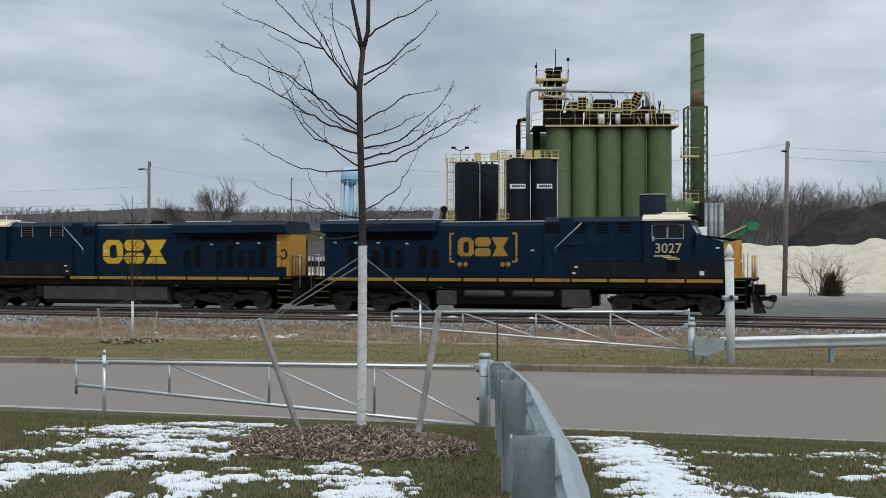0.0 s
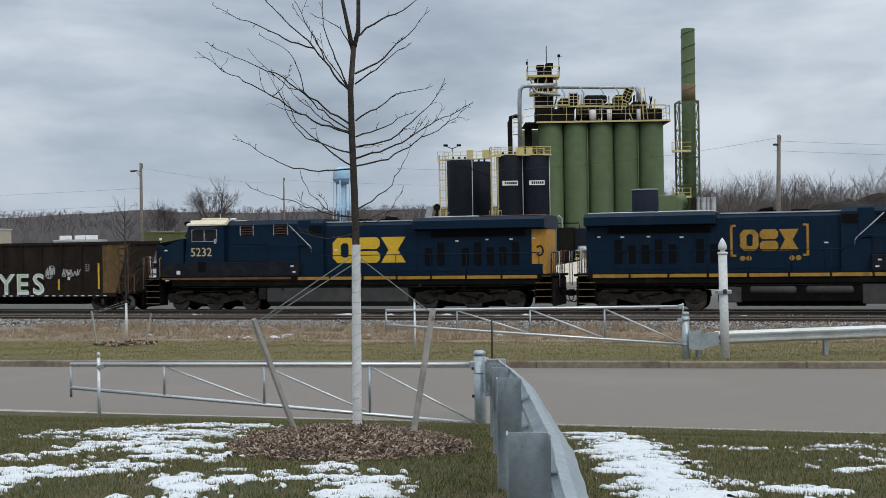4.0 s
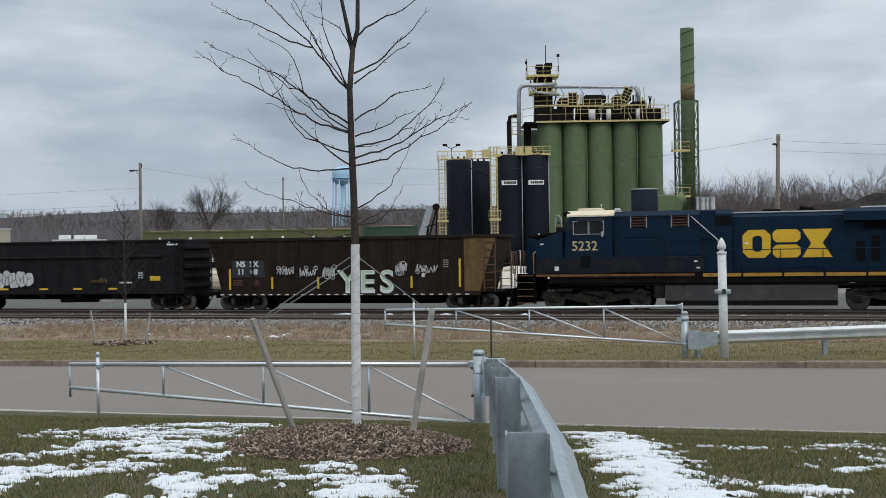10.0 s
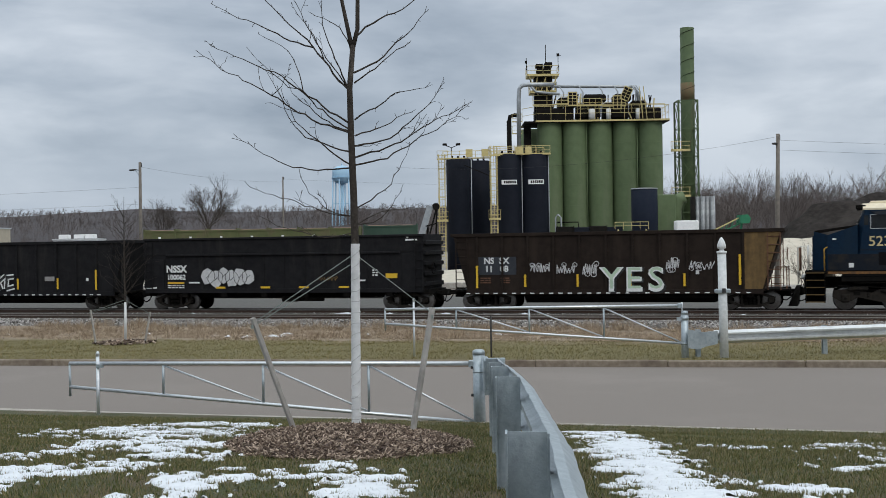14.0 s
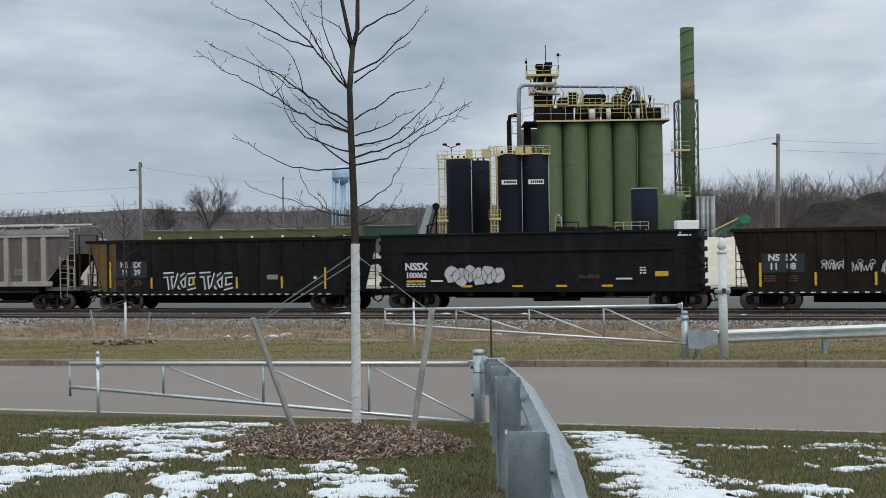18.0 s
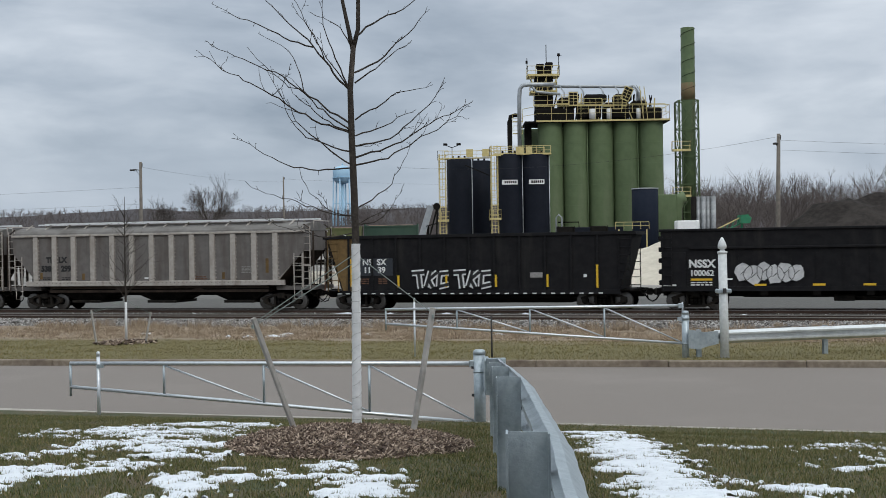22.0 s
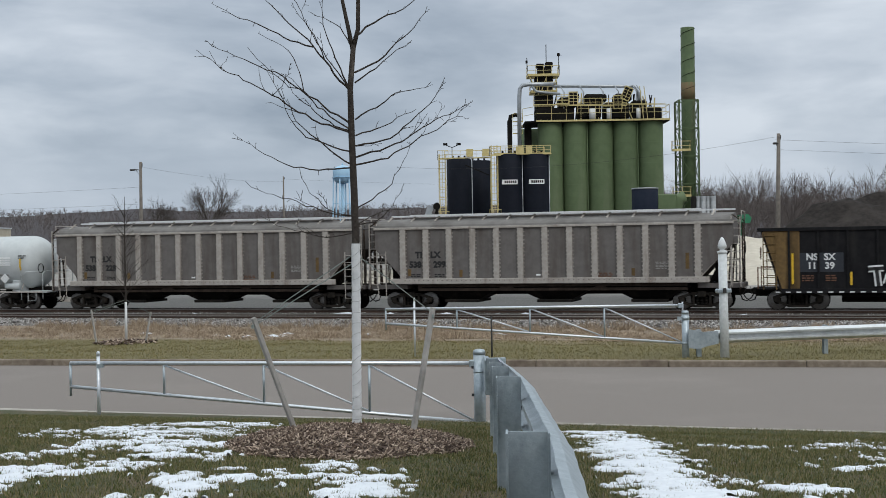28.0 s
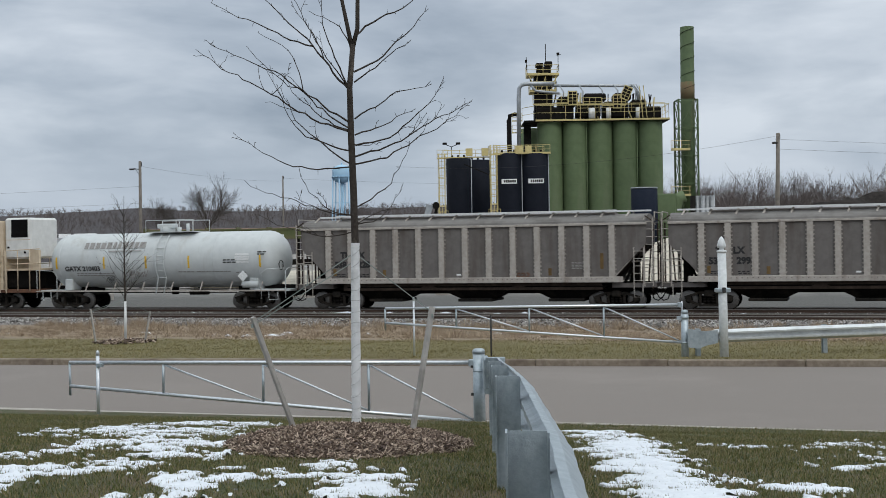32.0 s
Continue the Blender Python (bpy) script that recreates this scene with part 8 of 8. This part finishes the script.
    part("brake_tank", Build().tube([(-6.6, -0.9, 1.1), (-5.9, -0.9, 1.1)], 0.16, 10), UNDER, root)
    words("reporting_mark", "TI", 0.42, LETTER_BLACK, root, side_pose(-6.5, 2.74, -1, 1.466), "black reporting mark", 0.024)
    words("reporting_mark", "LX", 0.42, LETTER_BLACK, root, side_pose(-5.66, 2.74, -1, 1.466), "", 0.024)
    words("car_number", num[:3], 0.42, LETTER_BLACK, root, side_pose(-6.68, 2.26, -1, 1.466), "black car number", 0.024)
    words("car_number", num[3:], 0.42, LETTER_BLACK, root, side_pose(-5.45, 2.26, -1, 1.466), "", 0.024)
    fine_print(root, -6.9, 1.75, 0.55, 2, -1, 1.466, LETTER_BLACK, 0.05, 2)
    fine_print(root, -5.7, 1.75, 0.5, 2, -1, 1.466, LETTER_BLACK, 0.05, 3)
    fine_print(root, 4.9, 2.25, 0.75, 5, -1, 1.466, FADED_BLACK, 0.04, 4)
    fine_print(root, 2.25, 1.75, 0.7, 3, -1, 1.466, RUST, 0.05, 6)
    coupler(root, 8.55, 1)
    coupler(root, -8.95, -1)
    freight_truck(root, -7.05, False)
    freight_truck(root, 6.9, False)
    TRAIN.append((root, uc, False))


hopper(-88.9, "538299")
hopper(-107.05, "538228")


def tank_car(uc):
    root = thing("tank_car", "dull white tank car with black lettering and a central hatch platform", "railcar", "train")
    r, zc, L = 1.5, 2.62, 6.9
    prof = [(0.01, -L)] + [(r * math.sin(a), -L + 1.05 * (1 - math.cos(a))) for a in np.linspace(0.15, math.pi / 2, 9)] + \
           [(r * math.sin(a), L - 1.05 * (1 - math.cos(a))) for a in np.linspace(math.pi / 2, 0.15, 9)] + [(0.01, L)]
    m = Matrix.Translation((0, 0, zc)) @ Matrix.Rotation(radians(90), 4, "Y")
    part("tank_shell", Build().spin(prof, 40, m=m), TANK_WHITE, root)
    for x in (-5.84, -3.5, -0.2, 3.3, 5.84):
        part("weld_band", Build().spin([(r + 0.006, x - 0.02), (r + 0.006, x + 0.02)], 40, m=m), TANK_WHITE, root)
    for s in (-1, 1):
        part("side_walk", Build().box(-7.3, 7.3, s * 1.3, s * 1.5, 0.95, 1.02), HOP_RIB, root)
        for k in range(8):
            part("walk_bracket", Build().bar((-6 + k * 1.7, s * 1.4, 1.0), (-6 + k * 1.7, s * 1.1, 1.45), 0.05), HOP_RIB, root)
    part("stub_sill", Build().box(-7.5, -4.2, -0.4, 0.4, 0.75, 1.25, 0.03).box(4.2, 7.5, -0.4, 0.4, 0.75, 1.25, 0.03), BLACK, root)
    for e in (-1, 1):
        part("end_deck", Build().box(e * 5.6, e * 7.5, -1.4, 1.4, 0.95, 1.05), TANK_WHITE, root)
        part("saddle", Build().box(e * 5.2, e * 5.7, -1.2, 1.2, 1.0, 1.65, 0.05), TANK_WHITE, root)
        for s in (-1, 1):
            part("end_rail", Build().tube([(e * 7.3, s * 1.4, 0.6), (e * 7.3, s * 1.4, 2.0), (e * 7.42, s * 1.3, 2.15), (e * 7.42, 0, 2.15)], 0.022, 6), TANK_WHITE, root)
            part("grab_iron", Build().tube([(e * 6.0, s * 1.48, 0.55), (e * 6.0, s * 1.48, 1.9), (e * 6.3, s * 1.48, 2.1), (e * 7.3, s * 1.45, 2.15)], 0.02, 6), TANK_WHITE, root)
            part("step_stirrup", Build().tube([(e * 6.4, s * 1.45, 1.0), (e * 6.4, s * 1.45, 0.5), (e * 6.9, s * 1.45, 0.5), (e * 6.9, s * 1.45, 1.0)], 0.02, 6), TANK_WHITE, root)
    part("brake_reservoir", Build().tube([(4.8, -1.2, 1.3), (4.85, -1.2, 1.3), (5.7, -1.2, 1.3), (5.75, -1.2, 1.3)], [0.1, 0.17, 0.17, 0.1], 12), TANK_WHITE, root)
    part("brake_wheel", Build().tube([(6.85 + 0.0, -0.9 + 0.25 * math.cos(a), 2.3 + 0.25 * math.sin(a)) for a in np.linspace(0, 6.28, 17)], 0.02, 6), BLACK, root)
    # hatch platform
    part("platform", Build().box(-0.9, 1.9, -0.9, 0.9, 4.12, 4.17), TANK_WHITE, root)
    part("hatch", Build().cyl(-0.1, 0, 4.1, 4.45, 0.4, n=18).box(-0.55, 0.35, -0.35, 0.35, 4.35, 4.6, 0.04), TANK_WHITE, root)
    part("valve", Build().cyl(1.0, 0.2, 4.1, 4.6, 0.09, n=10).cyl(0.7, -0.2, 4.1, 4.4, 0.12, n=10), TANK_WHITE, root)
    for s in (-1, 1):
        rail = part("platform_rail", Build().tube([(-0.9, s * 0.9, 4.15), (-0.9, s * 0.9, 4.78), (1.9, s * 0.9, 4.78), (1.9, s * 0.9, 4.15)], 0.022, 7), TANK_WHITE, root)
        for x in (0.1, 0.9):
            part("rail_post", Build().tube([(x, s * 0.9, 4.15), (x, s * 0.9, 4.78)], 0.02, 6), TANK_WHITE, rail)
    # curved side ladder
    pts = [(0, -(r + 0.09) * math.sin(a), zc + (r + 0.09) * math.cos(a)) for a in np.linspace(0.5, 2.2, 14)]
    pts += [(0, -1.55, 0.85)]
    lad = part("side_ladder", Build().tube([(0.02, p[1], p[2]) for p in pts], 0.03, 6).tube([(0.5, p[1], p[2]) for p in pts], 0.03, 6), TANK_WHITE, root)
    for p in pts[1::2]:
        part("rung", Build().tube([(0.02, p[1], p[2]), (0.5, p[1], p[2])], 0.02, 6), TANK_WHITE, lad)
    part("bottom_valve", Build().cyl(0.3, 0, 0.75, 1.2, 0.2, n=12).box(1.6, 2.6, -0.9, -0.5, 0.75, 0.95, 0.03), BLACK, root)
    part("brake_pipe", Build().tube([(-4.3, -1.0, 0.9), (4.4, -1.0, 0.88)], 0.03, 6), BLACK, root)

    def wrap(x, z, lift):
        """A place on the barrel's near face, turned to lie on it."""
        k = math.asin(max(-1, min(1, (z - zc) / r)))
        return pose(x, -(r + lift) * math.cos(k), zc + (r + lift) * math.sin(k), 90 - math.degrees(k), 0, 0)

    words("car_number", "GATX 210403", 0.37, LETTER_BLACK, root, wrap(-4.42, 2.2, 0.012), "black reporting mark", 0.012)
    b = Build()
    rng = random.Random(3)
    x = -4.5
    while x < -0.9:
        w = rng.uniform(0.2, 0.34)
        b.box(x, x + w, -0.2, 0.2, -0.003, 0.004)
        x += w + 0.09
    b.box(-2.9, -0.9, -0.4, -0.34, -0.003, 0.004)
    ob = part("brand_lettering", b, FADED_BLACK, root, "faded brand lettering as plain bars")
    ob.matrix_basis = wrap(0, 3.45, 0.02)
    for x, z, w, rows in ((-5.0, 1.95, 2.3, 2), (1.3, 2.0, 0.9, 1), (2.4, 2.0, 1.9, 1), (4.7, 1.95, 0.5, 1), (4.0, 2.6, 0.6, 2), (6.0, 3.0, 0.4, 2)):
        b = Build()
        for k in range(rows):
            u = x
            while u < x + w:
                g = rng.uniform(0.1, 0.25)
                b.box(u, u + g, -0.03 - 0.12 * k, 0.03 - 0.12 * k, -0.003, 0.004)
                u += g + 0.05
        part("small_print", b, LETTER_BLACK if z > 2.5 else FADED_BLACK, root, kind="stuff").matrix_basis = wrap(0, z, 0.012)
    for k in range(4):
        part("white_notice", Build().box(4.7, 5.5, -0.05, 0.05, -0.003, 0.004), WHITE, root).matrix_basis = wrap(0, 2.5 + 0.13 * k, 0.012)
    for x in (-6.0, -3.1, -0.6, 1.9, 5.95):
        b = Build()
        for k in range(5):
            b.add([wrap(x - 0.05, 2.2 + k * 0.13, 0.01).translation, wrap(x + 0.05, 2.2 + k * 0.13, 0.01).translation, wrap(x + 0.05, 2.33 + k * 0.13, 0.01).translation, wrap(x - 0.05, 2.33 + k * 0.13, 0.01).translation], [(0, 1, 2, 3)])
        part("yellow_reflector", b, SIGNAL_YELLOW, root)
    part("placard", Build().box(-0.2, 0.2, -0.2, 0.2, -0.01, 0.01, m=Matrix.Translation((5.0, -1.53, 1.75)) @ pose(0, 0, 0, 90, 0, 0) @ pose(0, 0, 0, 0, 0, 45)), WHITE, root)
    scrawl(root, -1.75, 1.75, 1.2, 0.35, -1, 1.4, FADED_BLACK, 33, 0.05, 16)
    scrawl(root, -3.0, 1.45, 0.4, 0.35, -1, 1.36, LETTER_BLACK, 21, 0.03, 6)
    coupler(root, 7.3, 1)
    coupler(root, -7.3, -1)
    freight_truck(root, -5.45, False)
    freight_truck(root, 5.4, False)
    TRAIN.append((root, uc, False))


tank_car(-124.05)


def reefer(uc):
    root = thing("refrigerator_car", "faded cream refrigerator car with a white cooling unit", "railcar", "train")
    part("body", Build().along([(-1.5, 1.1), (1.5, 1.1), (1.5, 4.75), (1.2, 4.95), (-1.2, 4.95), (-1.5, 4.75)], -9.0, 6.9), CREAM_CAR, root)
    part("end_frame", Build().box(6.9, 7.1, -1.5, 1.5, 1.1, 4.9, 0.04), CREAM_CAR, root)
    part("cooling_unit", Build().box(7.1, 8.75, -1.3, 1.3, 2.8, 5.1, 0.12), UNIT_WHITE, root, "white cooling unit housing")
    for s in (-1, 1):
        gr = part("grille", Build().box(7.55, 8.6, s * 1.29, s * 1.32, 4.0, 5.0, 0.01), GRILLE, root)
        for k in range(9):
            part("slat", Build().box(7.75, 8.55, s * 1.32, s * 1.335, 4.05 + k * 0.1, 4.08 + k * 0.1), BLACK, gr)
        part("panel_seam", Build().box(7.12, 8.73, s * 1.3, s * 1.31, 3.85, 3.88), CREAM_CAR, root)
        part("latch", Build().box(7.3, 7.42, s * 1.3, s * 1.33, 3.4, 3.5).box(8.35, 8.45, s * 1.3, s * 1.33, 3.1, 3.22), BLACK, root)
        part("platform_wall", Build().box(8.75, 9.4, s * 1.3, s * 1.34, 2.2, 3.3), CREAM_CAR, root)
        rl = part("platform_rail", Build().tube([(7.2, s * 1.48, 3.25), (9.45, s * 1.48, 3.35)], 0.025, 6).tube([(7.2, s * 1.48, 2.5), (9.45, s * 1.48, 2.55)], 0.025, 6), CREAM_CAR, root)
        for x in (7.25, 8.05, 8.8, 9.42):
            part("rail_post", Build().tube([(x, s * 1.48, 1.0), (x, s * 1.48, 3.3)], 0.025, 6), CREAM_CAR, rl)
        ladder(root, 6.95, 7.35, 0.9, 3.2, s * 1.54, CREAM_CAR, 6)
    part("fuel_tank", Build().box(7.1, 9.0, -1.2, 1.2, 1.1, 2.15, 0.1), BLACK, root)
    part("end_deck", Build().box(6.9, 9.45, -1.45, 1.45, 0.92, 1.1), RUST, root)
    part("platform", Build().box(7.1, 9.45, -1.4, 1.4, 2.15, 2.25), CREAM_CAR, root)
    part("center_sill", Build().box(-9.0, 9.4, -0.4, 0.4, 0.6, 1.1), BLACK, root)
    part("side_stripe", Build().box(-9.0, 6.9, -1.515, -1.5, 3.8, 4.1), TAN_END, root)
    for k in range(6):
        part("side_post", Build().box(-8.5 + k * 2.6, -8.4 + k * 2.6, -1.53, -1.5, 1.1, 4.7), CREAM_CAR, root)
    part("plug_door", Build().box(-2.6, 0.4, -1.56, -1.5, 1.3, 4.5, 0.02), CREAM_CAR, root)
    coupler(root, 9.2, 1)
    freight_truck(root, 6.6, False)
    freight_truck(root, -6.6, False)
    TRAIN.append((root, uc, False))


reefer(-140.55)
# ---- distance ----
def far_building(x, y, w, d, h, mat, label, roof_gear=()):
    g = thing("far_building", label, "building", "far buildings", m=pose(x, y, -0.7))
    part("wall", Build().box(0, w, 0, d, 0, h), mat, g)
    part("roof", Build().box(-0.2, w + 0.2, -0.2, d + 0.2, h, h + 0.3), surf("pale_flat_roof", (0.55, 0.56, 0.57), (0.45, 0.46, 0.47), 1, 0.8), g)
    for a in roof_gear:
        part("roof_unit", Build().box(a, a + 2.4, 1, 3, h + 0.3, h + 1.3, 0.1), BAND, g)
    for k in range(int(w / 5)):
        wd = part("window", Build().box(1 + k * 5, 3.4 + k * 5, -0.06, 0.02, h * 0.5, h * 0.75), PANE, g)
        part("frame", Build().box(0.9 + k * 5, 3.5 + k * 5, -0.04, 0.0, h * 0.5 - 0.1, h * 0.5), BAND, wd)


BEIGE = surf("beige_wall", (0.5, 0.44, 0.34), (0.44, 0.39, 0.3), 1, 0.8)
WHITEWALL = surf("pale_metal_wall", (0.56, 0.57, 0.58), (0.48, 0.49, 0.5), 0.6, 0.6)
far_building(-120, 292.8, 13.8, 12, 9.2, BEIGE, "beige block building with a roof vent", (10.5,))
far_building(-101, 302, 12, 6, 5.4, WHITEWALL, "low pale metal shed", ())
far_building(-92, 292.8, 10.2, 8, 6.2, WHITEWALL, "low pale metal building with rooftop units", (1.0, 4.6, 7.2))


def water_tower():
    g = thing("water_tower", "pale blue water tower on tall legs", "water tower", m=pose(-48.6, 604, 0))
    BLUE = surf("pale_blue_paint", (0.36, 0.55, 0.70), (0.32, 0.5, 0.66), 0.3, 0.6)
    part("tank", Build().spin([(0.5, 33.4), (3.2, 34.2), (4.6, 36.0), (4.75, 37.5), (4.7, 40.2), (3.8, 41.4), (2.0, 42.3), (0.3, 42.6)], 32), BLUE, g)
    part("vent", Build().cyl(0, 0, 42.5, 43.6, 0.3, n=8), BLUE, g)
    part("catwalk", Build().cyl(0, 0, 36.4, 36.7, 5.2, n=32), BLUE, g)
    part("riser", Build().cyl(0, 0, -2, 34, 0.85, n=14), BLUE, g)
    for k in range(6):
        a = k * math.pi / 3 + 0.3
        part("leg", Build().tube([(5.6 * math.cos(a), 5.6 * math.sin(a), -2), (4.5 * math.cos(a), 4.5 * math.sin(a), 36.6)], 0.35, 8), BLUE, g)
        c = a + math.pi / 3
        for z in (12, 24):
            r = 5.6 - 1.1 * z / 36
            part("strut", Build().bar((r * math.cos(a), r * math.sin(a), z), (r * math.cos(c), r * math.sin(c), z), 0.2), BLUE, g)


water_tower()


def hills():
    """Wooded ridges that close the view all round."""
    v, f = [], []
    na, nd = 240, 14
    ds = [170, 200, 240, 290, 340, 400, 470, 540, 600, 820, 1000, 1250, 1600, 2100]
    for i in range(na):
        az = 2 * math.pi * i / na
        c = math.degrees(az) if az < math.pi else math.degrees(az) - 360
        # steepness of the sight line to the crest, round the compass
        rise = float(np.interp(c, (-180, -60, -33, -29, -24, -19, -13, -7, -3, 5, 14, 21, 28, 33, 60, 180), (0.05, 0.05, 0.052, 0.055, 0.061, 0.055, 0.053, 0.055, 0.056, 0.057, 0.058, 0.054, 0.052, 0.056, 0.055, 0.05)))
        crest = 2.8 + rise * 600 * max(0.3, math.cos(az))
        for d in ds:
            x, y = d * math.sin(az), d * math.cos(az)
            up = float(np.interp(d, (170, 240, 400, 600, 820, 2100), (0.0, 0.16, 0.55, 1.0, 1.15, 1.6)))
            h = crest * up + 2.0 * noise.fractal(Vector((x * 0.012, y * 0.012, 3)), 0.9, 2, 4) * min(1, up * 3)
            v.append((x, y * 1.83, h if d > 175 else -0.8))
    f = [(i * nd + k, i * nd + k + 1, ((i + 1) % na) * nd + k + 1, ((i + 1) % na) * nd + k) for i in range(na) for k in range(nd - 1)]
    b = Build().add(v, f, True)
    m = surf("leafless_woodland", (0.072, 0.067, 0.072), (0.122, 0.112, 0.115), 0.7, 1.0, bump=2.0, bump_scale=0.8, spec=0.05, dirt=(0.075, 0.07, 0.07), dirt_scale=0.015, dirt_low=0.5)
    tagged(part("backdrop", b, m), "low wooded hills in winter brown", "hills", kind="structure")
    tr = tagged(part("clearing", Build().spin([(0.1, 0.6), (16, 0.2), (24, -0.8)], 20, (-92, 805, 19)), surf("tan_field", (0.42, 0.34, 0.22), (0.34, 0.27, 0.18), 0.1, 0.95)), "tan clearing on the wooded hillside", "field", kind="structure")


hills()


def far_woods():
    """Bare trees along the foot and crest of the hills."""
    rng = random.Random(15)
    # how many, bearing, distance, height, forks, thickness, spread
    groups = ((1000, (-37, 37), (185, 360), (5, 8.5), 4, 0.008, 0.6), (1700, (-37, 37), (320, 600), (5, 9), 3, 0.016, 0.7), (1500, (-37, 37), (555, 605), (2.0, 3.6), 3, 0.02, 0.75),
              (230, (13, 37), (135, 215), (13, 21), 5, 0.009, 0.5), (70, (-8, 8), (185, 240), (11, 16), 5, 0.009, 0.55))
    for n, az, dd, hh, lv, thick, wide in groups:
        kinds = []
        for _ in range(7):
            b = Build()
            bare_tree(b, (0, 0, 0), 1.0, rng, lv, 3, wide, thick)
            kinds.append((np.array(b.v), b.f))
        v, f, o = [], [], 0
        for _ in range(n):
            a, d, h, turn = radians(rng.uniform(*az)), rng.uniform(*dd), rng.uniform(*hh), rng.uniform(0, 6.283)
            x, y = d * math.sin(a), d * math.cos(a)
            up = float(np.interp(d, (170, 240, 400, 600), (0.0, 0.16, 0.55, 1.0)))
            z = (2.8 + 0.057 * 600 * math.cos(a)) * up - 1.0
            p, q = rng.choice(kinds)
            c, k = math.cos(turn), math.sin(turn)
            w = p * (h, h, h) + (0, 0, 0.5 * h - 0.5)
            v.append(np.column_stack((x + w[:, 0] * c - w[:, 1] * k, y * 1.83 + w[:, 0] * k + w[:, 1] * c, z + w[:, 2])))
            f += [tuple(i + o for i in face) for face in q]
            o += len(p)
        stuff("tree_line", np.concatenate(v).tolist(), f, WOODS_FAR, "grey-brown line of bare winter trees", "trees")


far_woods()
# ---- what moves ----
RUN = [(0.0, 0.0), (1.0, 3.426), (2.0, 6.888), (3.0, 10.308), (5.5, 18.54), (8.0, 26.911), (11.0, 36.821), (14.0, 46.588),
       (17.0, 56.335), (20.0, 66.418), (23.0, 76.674), (26.0, 87.142), (29.0, 97.642), (32.0, 108.402)]


def run_at(t):
    """The way that the train has gone after t seconds, as a smooth curve through RUN."""
    i = max(0, min(len(RUN) - 2, sum(1 for a, _ in RUN if a <= t) - 1))
    (t0, s0), (t1, s1) = RUN[i], RUN[i + 1]
    a = RUN[max(0, i - 1)]
    b = RUN[min(len(RUN) - 1, i + 2)]
    m0 = (s1 - a[1]) / (t1 - a[0])
    m1 = (b[1] - s0) / (b[0] - t0)
    h = t1 - t0
    k = (t - t0) / h
    return (2 * k ** 3 - 3 * k ** 2 + 1) * s0 + (k ** 3 - 2 * k ** 2 + k) * h * m0 + (3 * k ** 2 - 2 * k ** 3) * s1 + (k ** 3 - k ** 2) * h * m1


LONG = 1.034  # the cars' true length over their drawn length


def lengthen(root):
    """Draws a car out to its true length; its wheels stay round."""
    wheels = [w for w, *_ in WHEELS]
    for ob in root.children:
        if ob in wheels:
            continue
        if ob.matrix_basis == Matrix():
            for d in (ob, *ob.children):
                d.data.transform(Matrix.Diagonal((LONG, 1, 1, 1)))
        else:
            ob.location.x *= LONG


def on_track(u, turned=False):
    p = ALONG * (LONG * u - 18.73) + ACROSS * MAIN
    return pose(p.x, p.y, RAIL_Z, 0, 0, -17.71 + (180 if turned else 0))


def motions():
    cars = [k * 0.5 for k in range(65)]
    for root, u, turned in TRAIN:
        lengthen(root)
        walk(root, [(t, on_track(u + run_at(t), turned)) for t in cars])
    spins = [k * 0.2 for k in range(161)]
    for wheel, x, r, turned in WHEELS:
        sign = -1 if turned else 1
        walk(wheel, [(t, pose(x * LONG, 0, r) @ Matrix.Rotation(sign * LONG * run_at(t) / r, 4, "Y")) for t in spins])


motions()
